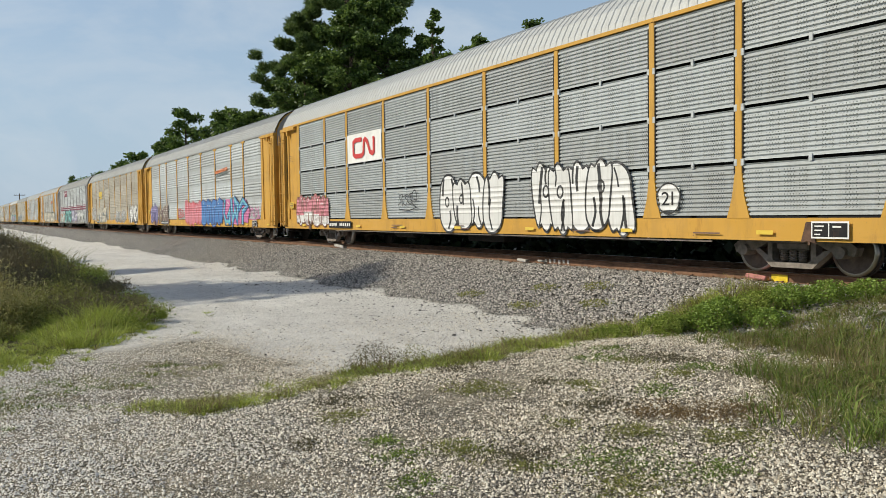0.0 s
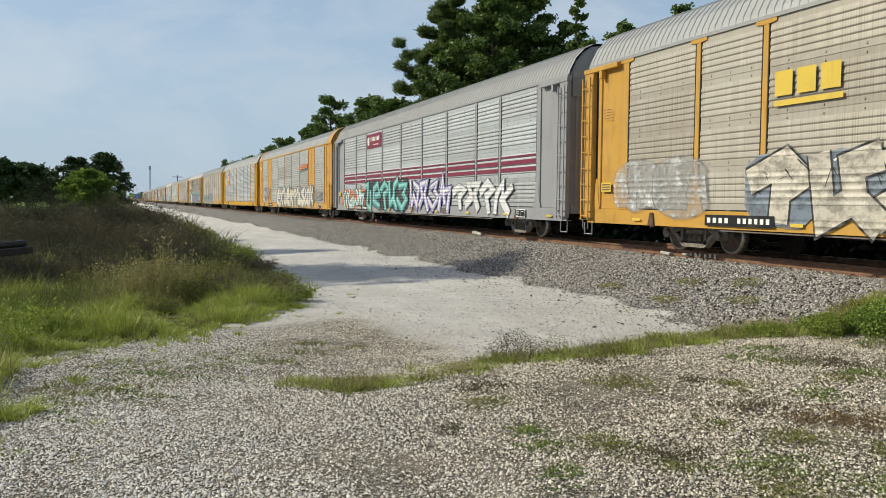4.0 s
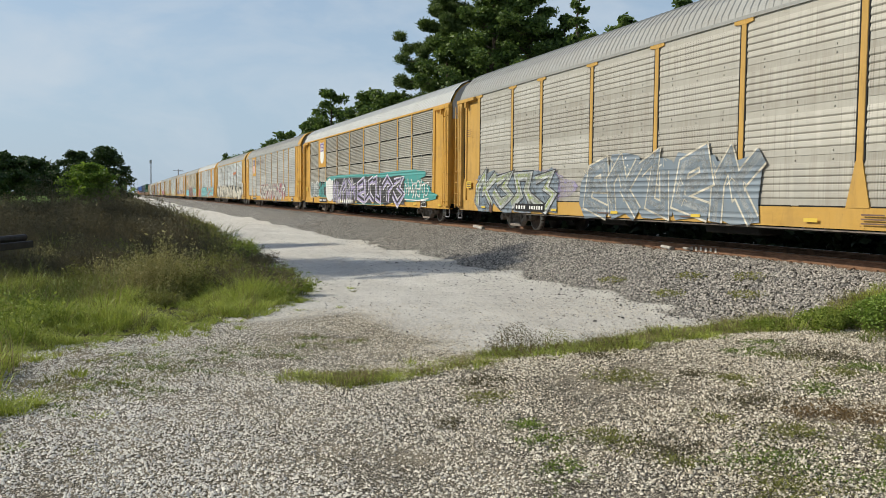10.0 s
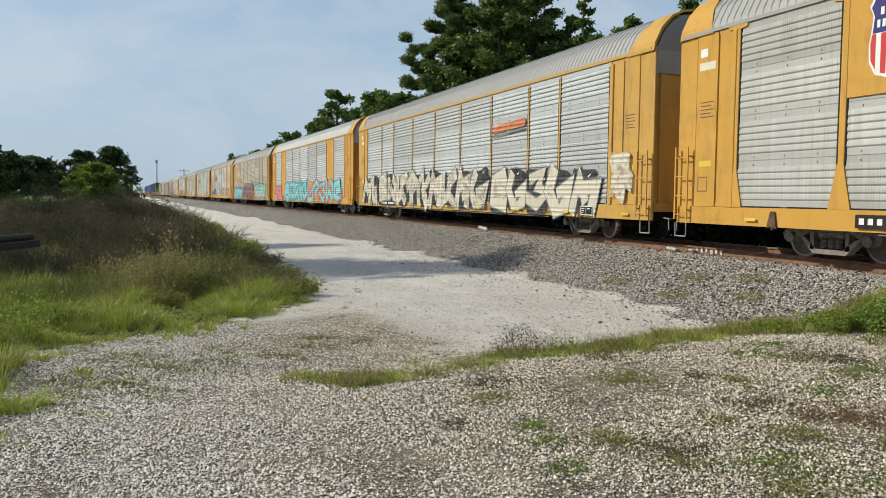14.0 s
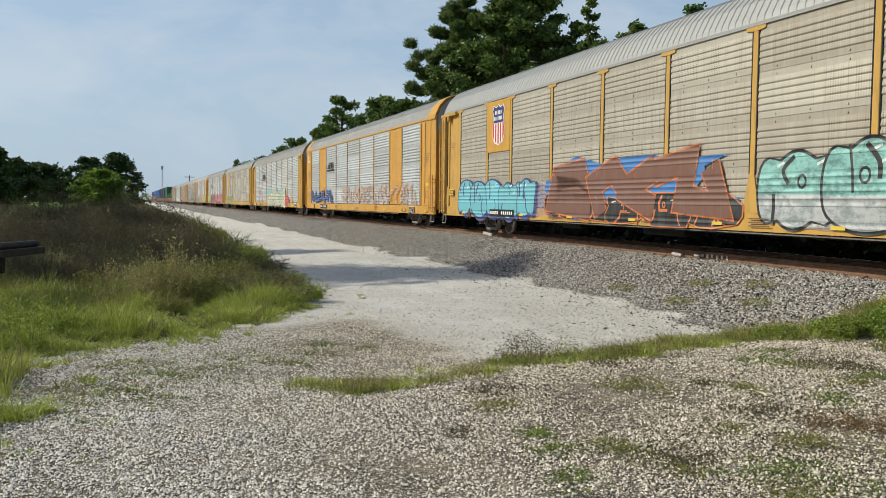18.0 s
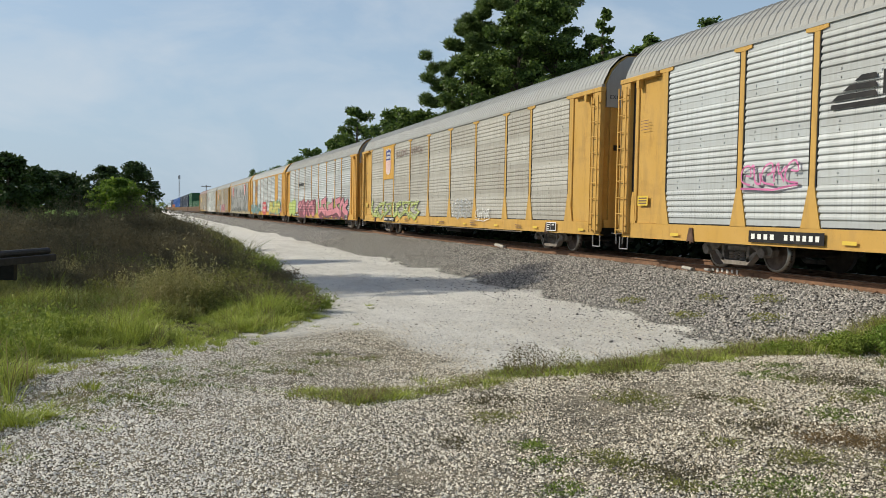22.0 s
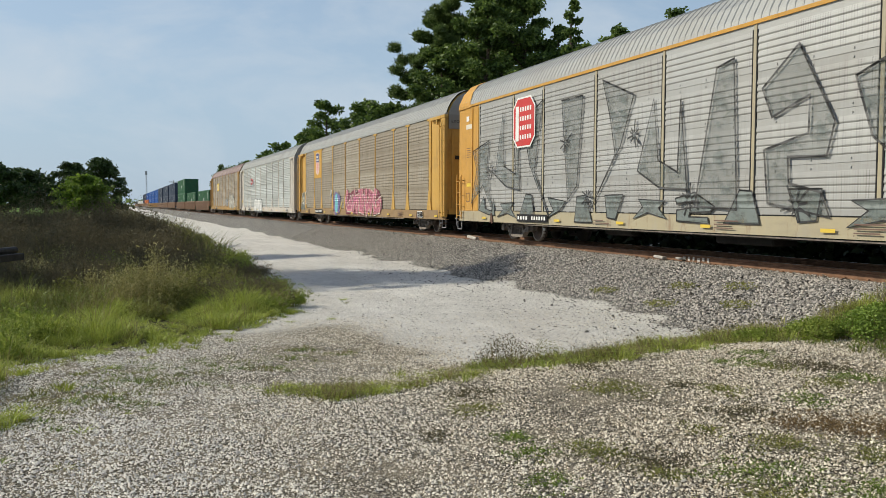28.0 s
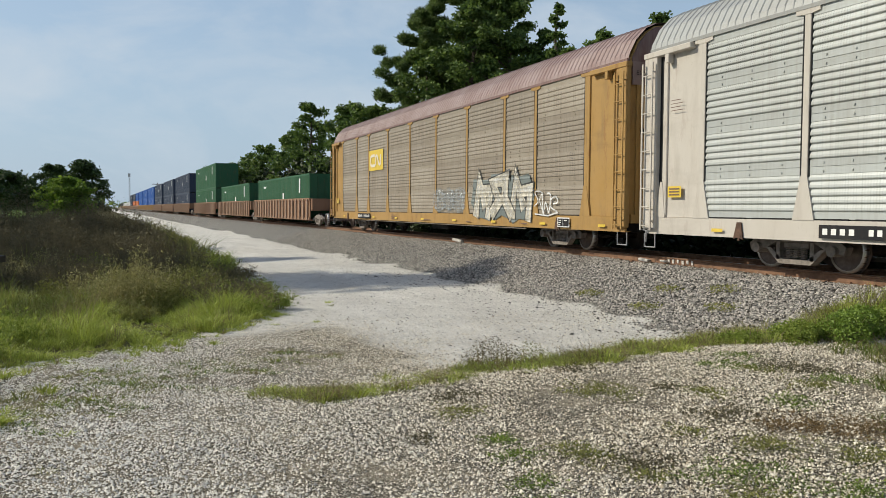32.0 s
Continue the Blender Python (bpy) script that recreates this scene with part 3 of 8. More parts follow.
def post_mesh(style):
    def make():
        s = Shape()
        w, d = (0.074, 0.022) if style != "thin" else (0.045, 0.018)
        if style == "thin":
            s.box(SIDE - d, SIDE + 0.03, -w, w, SILL1, TOP - 0.02, 0.008)
        elif style == "hook":
            s.box(SIDE - d, SIDE + 0.03, -w, w, SILL1 + 0.3, TOP - 0.02, 0.012)
            s.plate_x([(-w, SILL1 + 0.7), (w, SILL1 + 0.7), (w + 0.05, SILL1 + 0.35), (w + 0.16, SILL1), (-w - 0.16, SILL1), (-w - 0.05, SILL1 + 0.35)], SIDE - d - 0.006, SIDE + 0.02)
        else:
            s.box(SIDE - d, SIDE + 0.03, -w, w, SILL1 + 0.3, TOP - 0.02, 0.012)
            s.plate_x([(-w, SILL1 + 0.75), (w, SILL1 + 0.75), (w + 0.03, SILL1 + 0.6), (w + 0.17, SILL1), (-w - 0.17, SILL1), (-w - 0.03, SILL1 + 0.6)], SIDE - d - 0.008, SIDE + 0.02)
            s.plate_x([(-0.27, TOP - 0.015), (0.27, TOP - 0.015), (0.27, TOP - 0.085), (w + 0.02, TOP - 0.11), (-w - 0.02, TOP - 0.11), (-0.27, TOP - 0.085)], SIDE - d - 0.006, SIDE + 0.02)
        return s.mesh("side_post", None)
    return cached(("post", style), make)


def gap_shade_mesh(style):
    """Near-black strips beside a post: gap and shadow line laid on as colour."""
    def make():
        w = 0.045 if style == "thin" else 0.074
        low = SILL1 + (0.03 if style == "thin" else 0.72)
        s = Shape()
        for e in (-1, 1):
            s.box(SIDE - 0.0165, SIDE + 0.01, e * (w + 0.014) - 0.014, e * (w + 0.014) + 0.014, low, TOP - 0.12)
        return s.mesh("post_gap", gap_shade)
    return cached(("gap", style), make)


def roof_mesh():
    prof = [(-1.57, 4.44), (-1.53, 4.60), (-1.36, 4.93), (-1.10, 5.20), (-0.80, 5.34), (0.0, 5.42)]
    prof = prof + [(-x, z) for x, z in prof[-2::-1]]
    n, verts, faces = len(prof), [], []
    ys, pitch = [], 0.21
    y = -LEN / 2 + 0.1
    while y < LEN / 2 - 0.1 - pitch:
        ys += [(y, 0.0), (y + 0.145, 0.0), (y + 0.165, 0.02), (y + 0.19, 0.02)]
        y += pitch
    ys.append((LEN / 2 - 0.1, 0.0))
    for y, h in ys:
        for i, (x, z) in enumerate(prof):
            k = 0 if i in (0, n - 1) else h
            verts.append((x * (1 + k * 0.35), y, z + k))
    for j in range(len(ys) - 1):
        faces += [(j * n + i, j * n + i + 1, (j + 1) * n + i + 1, (j + 1) * n + i) for i in range(n - 1)]
    return mesh_of("roof", verts, faces, [None])


ROOF = roof_mesh()


def roof_cap_mesh():
    """Plate bent over the last metre of the roof, wider at the eaves than at the ridge; rear end."""
    prof = [(-1.585, 4.40), (-1.55, 4.60), (-1.385, 4.945), (-1.12, 5.225), (-0.81, 5.37), (0.0, 5.45), (0.81, 5.37), (1.12, 5.225), (1.385, 4.945), (1.55, 4.60), (1.585, 4.40)]
    n = len(prof)
    inner = [(x, -1.15 + 0.5 * (z - 4.4), z) for x, z in prof]
    return mesh_of("roof_cap", inner + [(x, -0.02, z) for x, z in prof] + [(x * 0.98, -0.02, z - 0.05) for x, z in prof],
                   [(i, i + 1, n + i + 1, n + i) for i in range(n - 1)] + [(n + i, n + i + 1, 2 * n + i + 1, 2 * n + i) for i in range(n - 1)], [None])


ROOF_CAP = roof_cap_mesh()


def end_frame_mesh():
    """Closed car end with a recessed two-leaf door, built at the rear end and facing +y."""
    s = Shape()
    prof = [(-1.5, 0.75), (-1.5, 4.5), (-1.33, 4.86), (-1.12, 5.10), (-0.88, 5.26), (-0.4, 5.33), (0.4, 5.33), (0.88, 5.26), (1.12, 5.10), (1.33, 4.86), (1.5, 4.5), (1.5, 0.75)]
    n = len(prof)
    vs = [(x, y, z) for y in (-0.1, 0.0) for x, z in prof]
    s.add(vs, [tuple(range(n)), tuple(range(n, 2 * n))[::-1]] + [(i, (i + 1) % n, n + (i + 1) % n, n + i) for i in range(n)])
    return s.mesh("end_door", None)


DOOR_RIB = Shape().box(-0.035, 0.035, 0.0, 0.05, 0.95, 4.55).mesh("door_rib", None)
SEAM = Shape().box(-0.055, 0.0, 0.051, 0.062, 0.96, 5.1).mesh("door_seam", gap_shade)
LATCH = Shape().box(-0.12, 0.02, 0.06, 0.13, 0.0, 0.62, 0.015).box(-0.07, -0.03, 0.06, 0.09, -0.3, 0.9).mesh("latch_bar", black)
PLACARD = Shape().box(-1.2, -0.42, 0.005, 0.03, 2.78, 2.92).mesh("placard", black)
DOOR_FOOT = Shape().box(-1.45, 1.45, 0.0, 0.07, 0.75, 0.95).mesh("door_foot", None)


def end_head_mesh():
    s = Shape()
    prof = [(-1.46, 3.9), (-1.46, 4.5), (-1.30, 4.84), (-1.10, 5.07), (-0.87, 5.23), (-0.4, 5.29), (0.4, 5.29), (0.87, 5.23), (1.10, 5.07), (1.30, 4.84), (1.46, 4.5), (1.46, 3.9)]
    n = len(prof)
    s.add([(x, y, z) for y in (0.0, 0.055) for x, z in prof], [tuple(range(n)), tuple(range(n, 2 * n))[::-1]] + [(i, (i + 1) % n, n + (i + 1) % n, n + i) for i in range(n)])
    return s.mesh("end_head", None)


END_DOOR, END_HEAD = end_frame_mesh(), end_head_mesh()


def end_bay_meshes(kind):
    """Side of the car's end bay, rear end, piece by piece; y from -1.9 (inner) to 0 (car end)."""
    one = lambda name, *b: (name, Shape().box(*b).mesh(name, None))
    if kind == "track":
        foot = Shape().plate_x([(-0.62, SILL1 + 0.75), (-0.55, SILL1 + 0.75), (-0.42, SILL1), (-0.72, SILL1)], SIDE - 0.03, SIDE + 0.02).mesh("bay_foot", None)
        return [one("end_bay", SIDE + 0.02, SIDE + 0.06, -1.88, -0.62, SILL1, TOP - 0.02, 0.01), one("bay_post", SIDE - 0.02, SIDE + 0.06, -1.88, -1.74, SILL1, TOP - 0.02, 0.01),
                one("door_edge", SIDE - 0.02, SIDE + 0.06, -0.74, -0.60, SILL1 + 0.05, TOP - 0.25, 0.01), ("bay_foot", foot), one("ladder_panel", SIDE - 0.10, SIDE + 0.02, -0.46, -0.02, SILL1 - 0.25, TOP - 0.12, 0.012),
                one("door_track", SIDE - 0.12, SIDE + 0.04, -1.6, 0.0, TOP - 0.15, TOP - 0.03, 0.012), one("track_bracket", SIDE - 0.13, SIDE, -0.9, -0.78, TOP - 0.33, TOP - 0.15)]
    return [one("end_bay", SIDE, SIDE + 0.06, -1.88, -1.30, SILL1, TOP - 0.02, 0.01), one("bay_plate", SIDE - 0.004, SIDE + 0.06, -1.28, -0.62, SILL1, TOP - 0.02, 0.01), one("corner_plate", SIDE + 0.01, SIDE + 0.06, -0.60, 0.0, SILL0, TOP + 0.06, 0.01),
            one("bay_strip", SIDE - 0.03, SIDE, -1.32, -1.27, SILL1 + 0.1, TOP - 0.1), one("bay_post", SIDE - 0.04, SIDE + 0.01, -1.88, -1.76, SILL1, TOP - 0.1, 0.01)]


END_BAY = {k: end_bay_meshes(k) for k in ("track", "radial")}


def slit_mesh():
    # opening filled with near black in place of its shade
    return Shape().box(SIDE + 0.01, SIDE + 0.5, -0.60, -0.44, SILL1, TOP - 0.14).mesh("door_slit", gap_shade)


SLIT = slit_mesh()


def ladder_mesh(kind):
    s = Shape()
    if kind == "track":
        y0, y1, z0, z1, x = -0.40, -0.05, 0.62, TOP - 0.25, SIDE - 0.17
    else:
        y0, y1, z0, z1, x = -0.50, -0.08, 0.62, 2.15, SIDE - 0.10
    for y in (y0, y1):
        s.box(x - 0.012, x + 0.012, y - 0.022, y + 0.022, z0, z1)
    z = z0 + 0.1
    while z < z1:
        s.rod((x, y0, z), (x, y1, z), 0.013, 6)
        z += 0.40
    for z in (z0 + 0.2, z1 - 0.2):
        for y in (y0, y1):
            s.box(x, SIDE, y - 0.015, y + 0.015, z - 0.015, z + 0.015)
    return s.mesh("ladder", None)


LADDER = {k: ladder_mesh(k) for k in ("track", "radial")}


def sill_mesh():
    s = Shape()
    s.sweep_y([(SIDE - 0.02, SILL0), (SIDE - 0.02, SILL1), (SIDE + 0.16, SILL1 + 0.005), (SIDE + 0.16, SILL1 - 0.03), (SIDE + 0.02, SILL1 - 0.03), (SIDE + 0.02, SILL0 + 0.02), (SIDE + 0.12, SILL0 + 0.02), (SIDE + 0.12, SILL0)], -LEN / 2 + 0.1, LEN / 2 - 0.1)
    return s.mesh("side_sill", None)


SILL = sill_mesh()


def underframe_mesh():
    s = Shape()
    s.box(-1.35, 1.35, -LEN / 2 + 0.4, LEN / 2 - 0.4, SILL1 - 0.12, SILL1 - 0.04)
    s.box(-0.32, 0.32, -LEN / 2 + 0.2, LEN / 2 - 0.2, 0.50, SILL1 - 0.1)
    for u in np.arange(3.0, LEN - 2.5, 2.4):
        s.box(-1.4, 1.4, LEN / 2 - u - 0.06, LEN / 2 - u + 0.06, 0.62, SILL1 - 0.1)
    s.box(-1.1, -0.5, -1.5, 0.2, 0.32, 0.62, 0.03)
    s.rod((-1.2, 5.6, 0.48), (-1.2, -7.0, 0.48), 0.02, 6)
    s.rod((-1.0, 3.3, 0.5), (-1.0, 4.5, 0.5), 0.16, 10)
    return s.mesh("underframe", black)


UNDER = underframe_mesh()
# black box filling the body: the unlit inside given as colour
INNER = Shape().box(-1.42, 1.42, -LEN / 2 + 0.2, LEN / 2 - 0.2, SILL1 - 0.02, 4.42).mesh("inner_body", gap_shade)
FAR_SHAPE = Shape()
for pts in panel_profiles("rib"):
    FAR_SHAPE.sweep_y([(-(SIDE + 0.02 + d), SILL1 + 0.02 + z) for d, z in pts], -LEN / 2 + 0.1, LEN / 2 - 0.1, closed=False)
FAR_SIDE = FAR_SHAPE.mesh("far_side", None)
FAR_SILL = Shape().box(1.40, 1.57, -LEN / 2 + 0.1, LEN / 2 - 0.1, SILL0, SILL1, 0.015).mesh("far_sill", None)
TOP_RAIL = Shape().sweep_y([(SIDE - 0.035, TOP - 0.02), (SIDE - 0.035, TOP + 0.05), (SIDE + 0.05, TOP + 0.07), (SIDE + 0.05, TOP - 0.02)], -LEN / 2 + 0.12, LEN / 2 - 0.12).mesh("top_rail", None)
WHEEL_R = 0.375
WHEEL = Shape().lathe_x([(0.0, -0.02), (0.09, -0.035), (0.12, 0.0), (0.265, 0.03), (0.32, -0.03), (0.37, -0.045), (0.375, 0.05), (0.40, 0.075), (0.395, 0.095), (0.0, 0.095)], 20).mesh("wheel", wheel_steel, smooth=True)
RIM = Shape().lathe_x([(0.33, -0.05), (0.373, -0.052), (0.376, 0.05)], 20).mesh("rim", tread, smooth=True)


def frame_mesh():
    """Cast truck side frame with spring nest and bearing caps, near side."""
    s = Shape()
    x0, x1 = -1.12, -0.96
    s.plate_x([(-1.15, 0.50), (-1.05, 0.58), (-0.6, 0.66), (-0.35, 0.74), (0.35, 0.74), (0.6, 0.66), (1.05, 0.58), (1.15, 0.50), (1.1, 0.36), (0.72, 0.42), (0.45, 0.56), (-0.45, 0.56), (-0.72, 0.42), (-1.1, 0.36)], x0, x1)
    s.plate_x([(-0.72, 0.44), (-0.60, 0.44), (-0.30, 0.22), (0.30, 0.22), (0.60, 0.44), (0.72, 0.44), (0.38, 0.12), (-0.38, 0.12)], x0, x1)
    for y in (-0.45, 0.36):
        s.box(x0, x1, y, y + 0.09, 0.2, 0.6)
    for y in (-0.9, 0.9):
        s.rod((-1.2, y, 0.42), (-0.95, y, 0.42), 0.105, 12)
    s.box(-1.1, -0.98, -0.3, 0.3, 0.44, 0.56, 0.02)
    return s.mesh("side_frame", truck_steel)


def spring_mesh():
    """One coil spring, standing upright."""
    s, n, z = Shape(), 8, 0.24
    rings = [(0.05 if k % 2 else 0.074, z + 0.02 * k) for k in range(11)]
    s.add([(r * math.cos(2 * math.pi * i / n), r * math.sin(2 * math.pi * i / n), h) for r, h in rings for i in range(n)],
          [(j * n + i, j * n + (i + 1) % n, (j + 1) * n + (i + 1) % n, (j + 1) * n + i) for j in range(10) for i in range(n)])
    return s.mesh("spring", truck_steel)


FRAME, SPRING = frame_mesh(), spring_mesh()
for me in (FRAME, SPRING):
    me.transform(Matrix.Diagonal((1, 1, WHEEL_R / 0.42, 1)))
AXLE = Shape().rod((-0.75, 0, WHEEL_R), (0.75, 0, WHEEL_R), 0.075, 10).mesh("axle", wheel_steel)
BOLSTER = Shape().box(-1.05, 1.05, -0.2, 0.2, 0.44, 0.72, 0.03).mesh("bolster", black)
COUPLER = Shape().box(-0.1, 0.1, -0.2, 0.55, 0.72, 0.92, 0.02).box(-0.17, 0.17, 0.30, 0.56, 0.68, 0.96, 0.03).mesh("coupler", truck_steel)
STEP = Shape().rod((SIDE - 0.03, -0.40, 0.55), (SIDE - 0.03, -0.40, 0.26), 0.014, 6).rod((SIDE - 0.03, -0.02, 0.55), (SIDE - 0.03, -0.02, 0.26), 0.014, 6).rod((SIDE - 0.03, -0.41, 0.26), (SIDE - 0.03, -0.01, 0.26), 0.014, 6).mesh("stirrup_step", None)
LEVER = Shape().rod((-1.3, 0.1, 0.62), (-1.3, 0.32, 0.6), 0.013, 6).rod((-1.3, 0.32, 0.6), (-1.3, 0.34, 0.35), 0.013, 6).rod((-1.3, 0.32, 0.6), (-0.2, 0.35, 0.7), 0.013, 6).mesh("uncoupling_lever", None)
FLIP = Matrix.Rotation(math.pi, 4, "Z")
MIRROR = Matrix.Diagonal((1, -1, 1, 1))


turning = {-0.9: [], 0.9: []}               # near wheels by their place in the truck


def add_truck(car, y):
    t = part("truck", BOLSTER, car, "", pose(0, y, 0))
    part("side_frame", FRAME, t)
    part("side_frame", FRAME, t, at=FLIP)
    for dy in (-0.17, 0.0, 0.17):
        part("spring", SPRING, t, at=pose(-1.06, dy, 0))
    for dy in (-0.9, 0.9):
        part("axle", AXLE, t, at=pose(0, dy, 0))
        for sx in (-1, 1):
            w = part("wheel", WHEEL, t, at=pose(sx * 0.79, dy, WHEEL_R, 0, 0, 0 if sx < 0 else 180))
            if sx < 0:
                turning[dy].append(w)
                part("rim", RIM, t, at=pose(sx * 0.79, dy, WHEEL_R))


def mirrored(me, key):
    """The same part for the front end: mirrored along the car."""
    def make():
        c = me.copy()
        c.transform(MIRROR)
        c.flip_normals()
        return c
    return cached(("mirror", key), make)


def height_notice():
    def make():
        v, f, run = [], [], 0.0
        for ch in "EXCESS HEIGHT CAR":
            if ch == " ":
                run += 0.4
                continue
            gv, gf = glyph(ch)
            lo, hi = gv.min(0), gv.max(0)
            f += [tuple(k + len(v) for k in q) for q in gf]
            v += [(run + x - lo[0], (y - lo[1]) / (hi[1] - lo[1])) for x, y in gv]
            run += hi[0] - lo[0] + 0.11
        return mesh_of("height_notice", [(-1.36 + 1.45 * x / run, 0.0, 4.12 + 0.095 * y) for x, y in v], f, [black])
    return cached("height_notice", make)


RUST_PLATE = plain("jacking_rust", (0.10, 0.055, 0.035), 0.8, 0.0, 9.0, 0.5)
JACK = Shape().plate_x([(-0.06, 0.84), (0.05, 0.84), (0.14, 0.53), (0.02, 0.56), (-0.12, 0.52)], SIDE - 0.055, SIDE - 0.035).box(SIDE - 0.05, SIDE - 0.02, -0.02, 0.02, 0.5, 0.84).mesh("jacking_pad", RUST_PLATE)
PIPE = Shape().rod((SIDE + 0.03, -LEN / 2 + 5.2, 0.515), (SIDE + 0.03, LEN / 2 - 5.4, 0.515), 0.018, 6).mesh("brake_pipe", None)


def autorack(n, label, post="T", panels="rib", frame_mat=None, sheet_mat=None, roof_mat=None, end="track", solid=(), sill_mat=None, post_mat=None, head_mat=None, odd=(), door_mat=None):
    """An enclosed car carrier. solid: bays closed by painted plate; odd: bays with another screen."""
    frame_mat, sheet_mat, roof_mat = frame_mat or YELLOW, sheet_mat or G_MID, roof_mat or ROOF_G
    y0 = START + PITCH * n + SLACK.get(n, 0.0)
    car = thing("autorack_car", label, "railway car", "autorack cars of the train", at=pose(TRACK_X, y0, 0))
    train.append((car, y0))
    part("underframe", UNDER, car)
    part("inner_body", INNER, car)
    part("roof", ROOF, car, material=roof_mat)
    part("side_sill", SILL, car, material=sill_mat or frame_mat)
    part("far_sill", FAR_SILL, car, material=frame_mat)
    part("far_side", FAR_SIDE, car, material=sheet_mat)
    part("top_rail", TOP_RAIL, car, material=frame_mat if post != "T" else roof_mat)
    for i, (a, b) in enumerate(zip(EDGES, EDGES[1:])):
        w, y = b - a, LEN / 2 - (a + b) / 2
        if i in solid:
            plate = part("plate_panel", solid_panel_mesh(w), car, at=pose(0, y, 0), material=frame_mat)
            part("bolt_row", bolt_rows_mesh(w), plate)
        else:
            part("side_panel", panel_mesh(w, panels), car, at=pose(0, y, 0), material=dict(odd).get(i, sheet_mat))
        slot = cached(("slot", round(w, 2)), lambda: Shape().box(SIDE - 0.012, SIDE + 0.02, -w * 0.19, w * 0.19, SILL1 - 0.028, SILL1 + 0.028).mesh("drain_slot", gap_shade))
        for e in (-0.235, 0.215):
            part("drain_slot", slot, car, at=pose(0, y + e * w, 0))
    for u in (3.05, 24.35):
        part("jacking_pad", JACK, car, "rust-brown jacking bracket on the sill", at=pose(0, LEN / 2 - u, 0))
    if n % 3 != 1:
        part("brake_pipe", PIPE, car, "thin dark pipe under the sill", material=truck_steel)
    for u in EDGES:
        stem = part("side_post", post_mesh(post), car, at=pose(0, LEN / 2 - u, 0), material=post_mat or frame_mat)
        part("post_gap", gap_shade_mesh(post), stem)
    for rear in (True, False):
        at = pose(0, LEN / 2 if rear else -LEN / 2, 0)
        tag = (lambda me, key: me) if rear else mirrored
        for nm, me in END_BAY[end]:
            part(nm, tag(me, nm + end), car, at=at, material=frame_mat)
        part("ladder", tag(LADDER[end], "ladder" + end), car, at=at, material=frame_mat)
        if end == "radial":
            part("roof_cap", tag(ROOF_CAP, "cap"), car, at=at, material=frame_mat)
        if end == "track":
            part("door_slit", tag(SLIT, "slit"), car, at=at)
        d = pose(0, LEN / 2 - 0.12 if rear else -LEN / 2 + 0.12, 0)
        leaf = part("end_door", tag(END_DOOR, "door"), car, at=d, material=door_mat or frame_mat)
        part("door_foot", tag(DOOR_FOOT, "foot"), leaf, material=frame_mat)
        for x in (-1.3, -0.03, 1.27):
            part("door_rib", tag(DOOR_RIB, "rib"), leaf, at=pose(x, 0, 0), material=door_mat or frame_mat)
        part("door_seam", tag(SEAM, "seam"), leaf, "dark gap between the door leaves")
        for z in (1.55, 3.55):
            part("latch_bar", tag(LATCH, "latch"), leaf, "black latch gear", at=pose(0, 0, z))
        if n % 2 == 0:
            part("placard", tag(PLACARD, "placard"), leaf, "black placard board")
        part("end_head", tag(END_HEAD, "head"), car, at=d, material=head_mat or roof_mat)
        part("coupler", tag(COUPLER, "coupler"), car, at=at)
        part("stirrup_step", tag(STEP, "step"), car, at=at, material=GREYPAINT)
        part("uncoupling_lever", tag(LEVER, "lever"), car, at=at, material=GREYPAINT)
        add_truck(car, LEN / 2 - 3.95 if rear else -LEN / 2 + 3.95)
    if n in (1, 6, 14, 15, 18, 20):
        part("height_notice", height_notice(), car, "black painted height warning", at=pose(0, -LEN / 2 + 0.058, 0))
    car["end_kind"] = end
    return car

CARS = {}


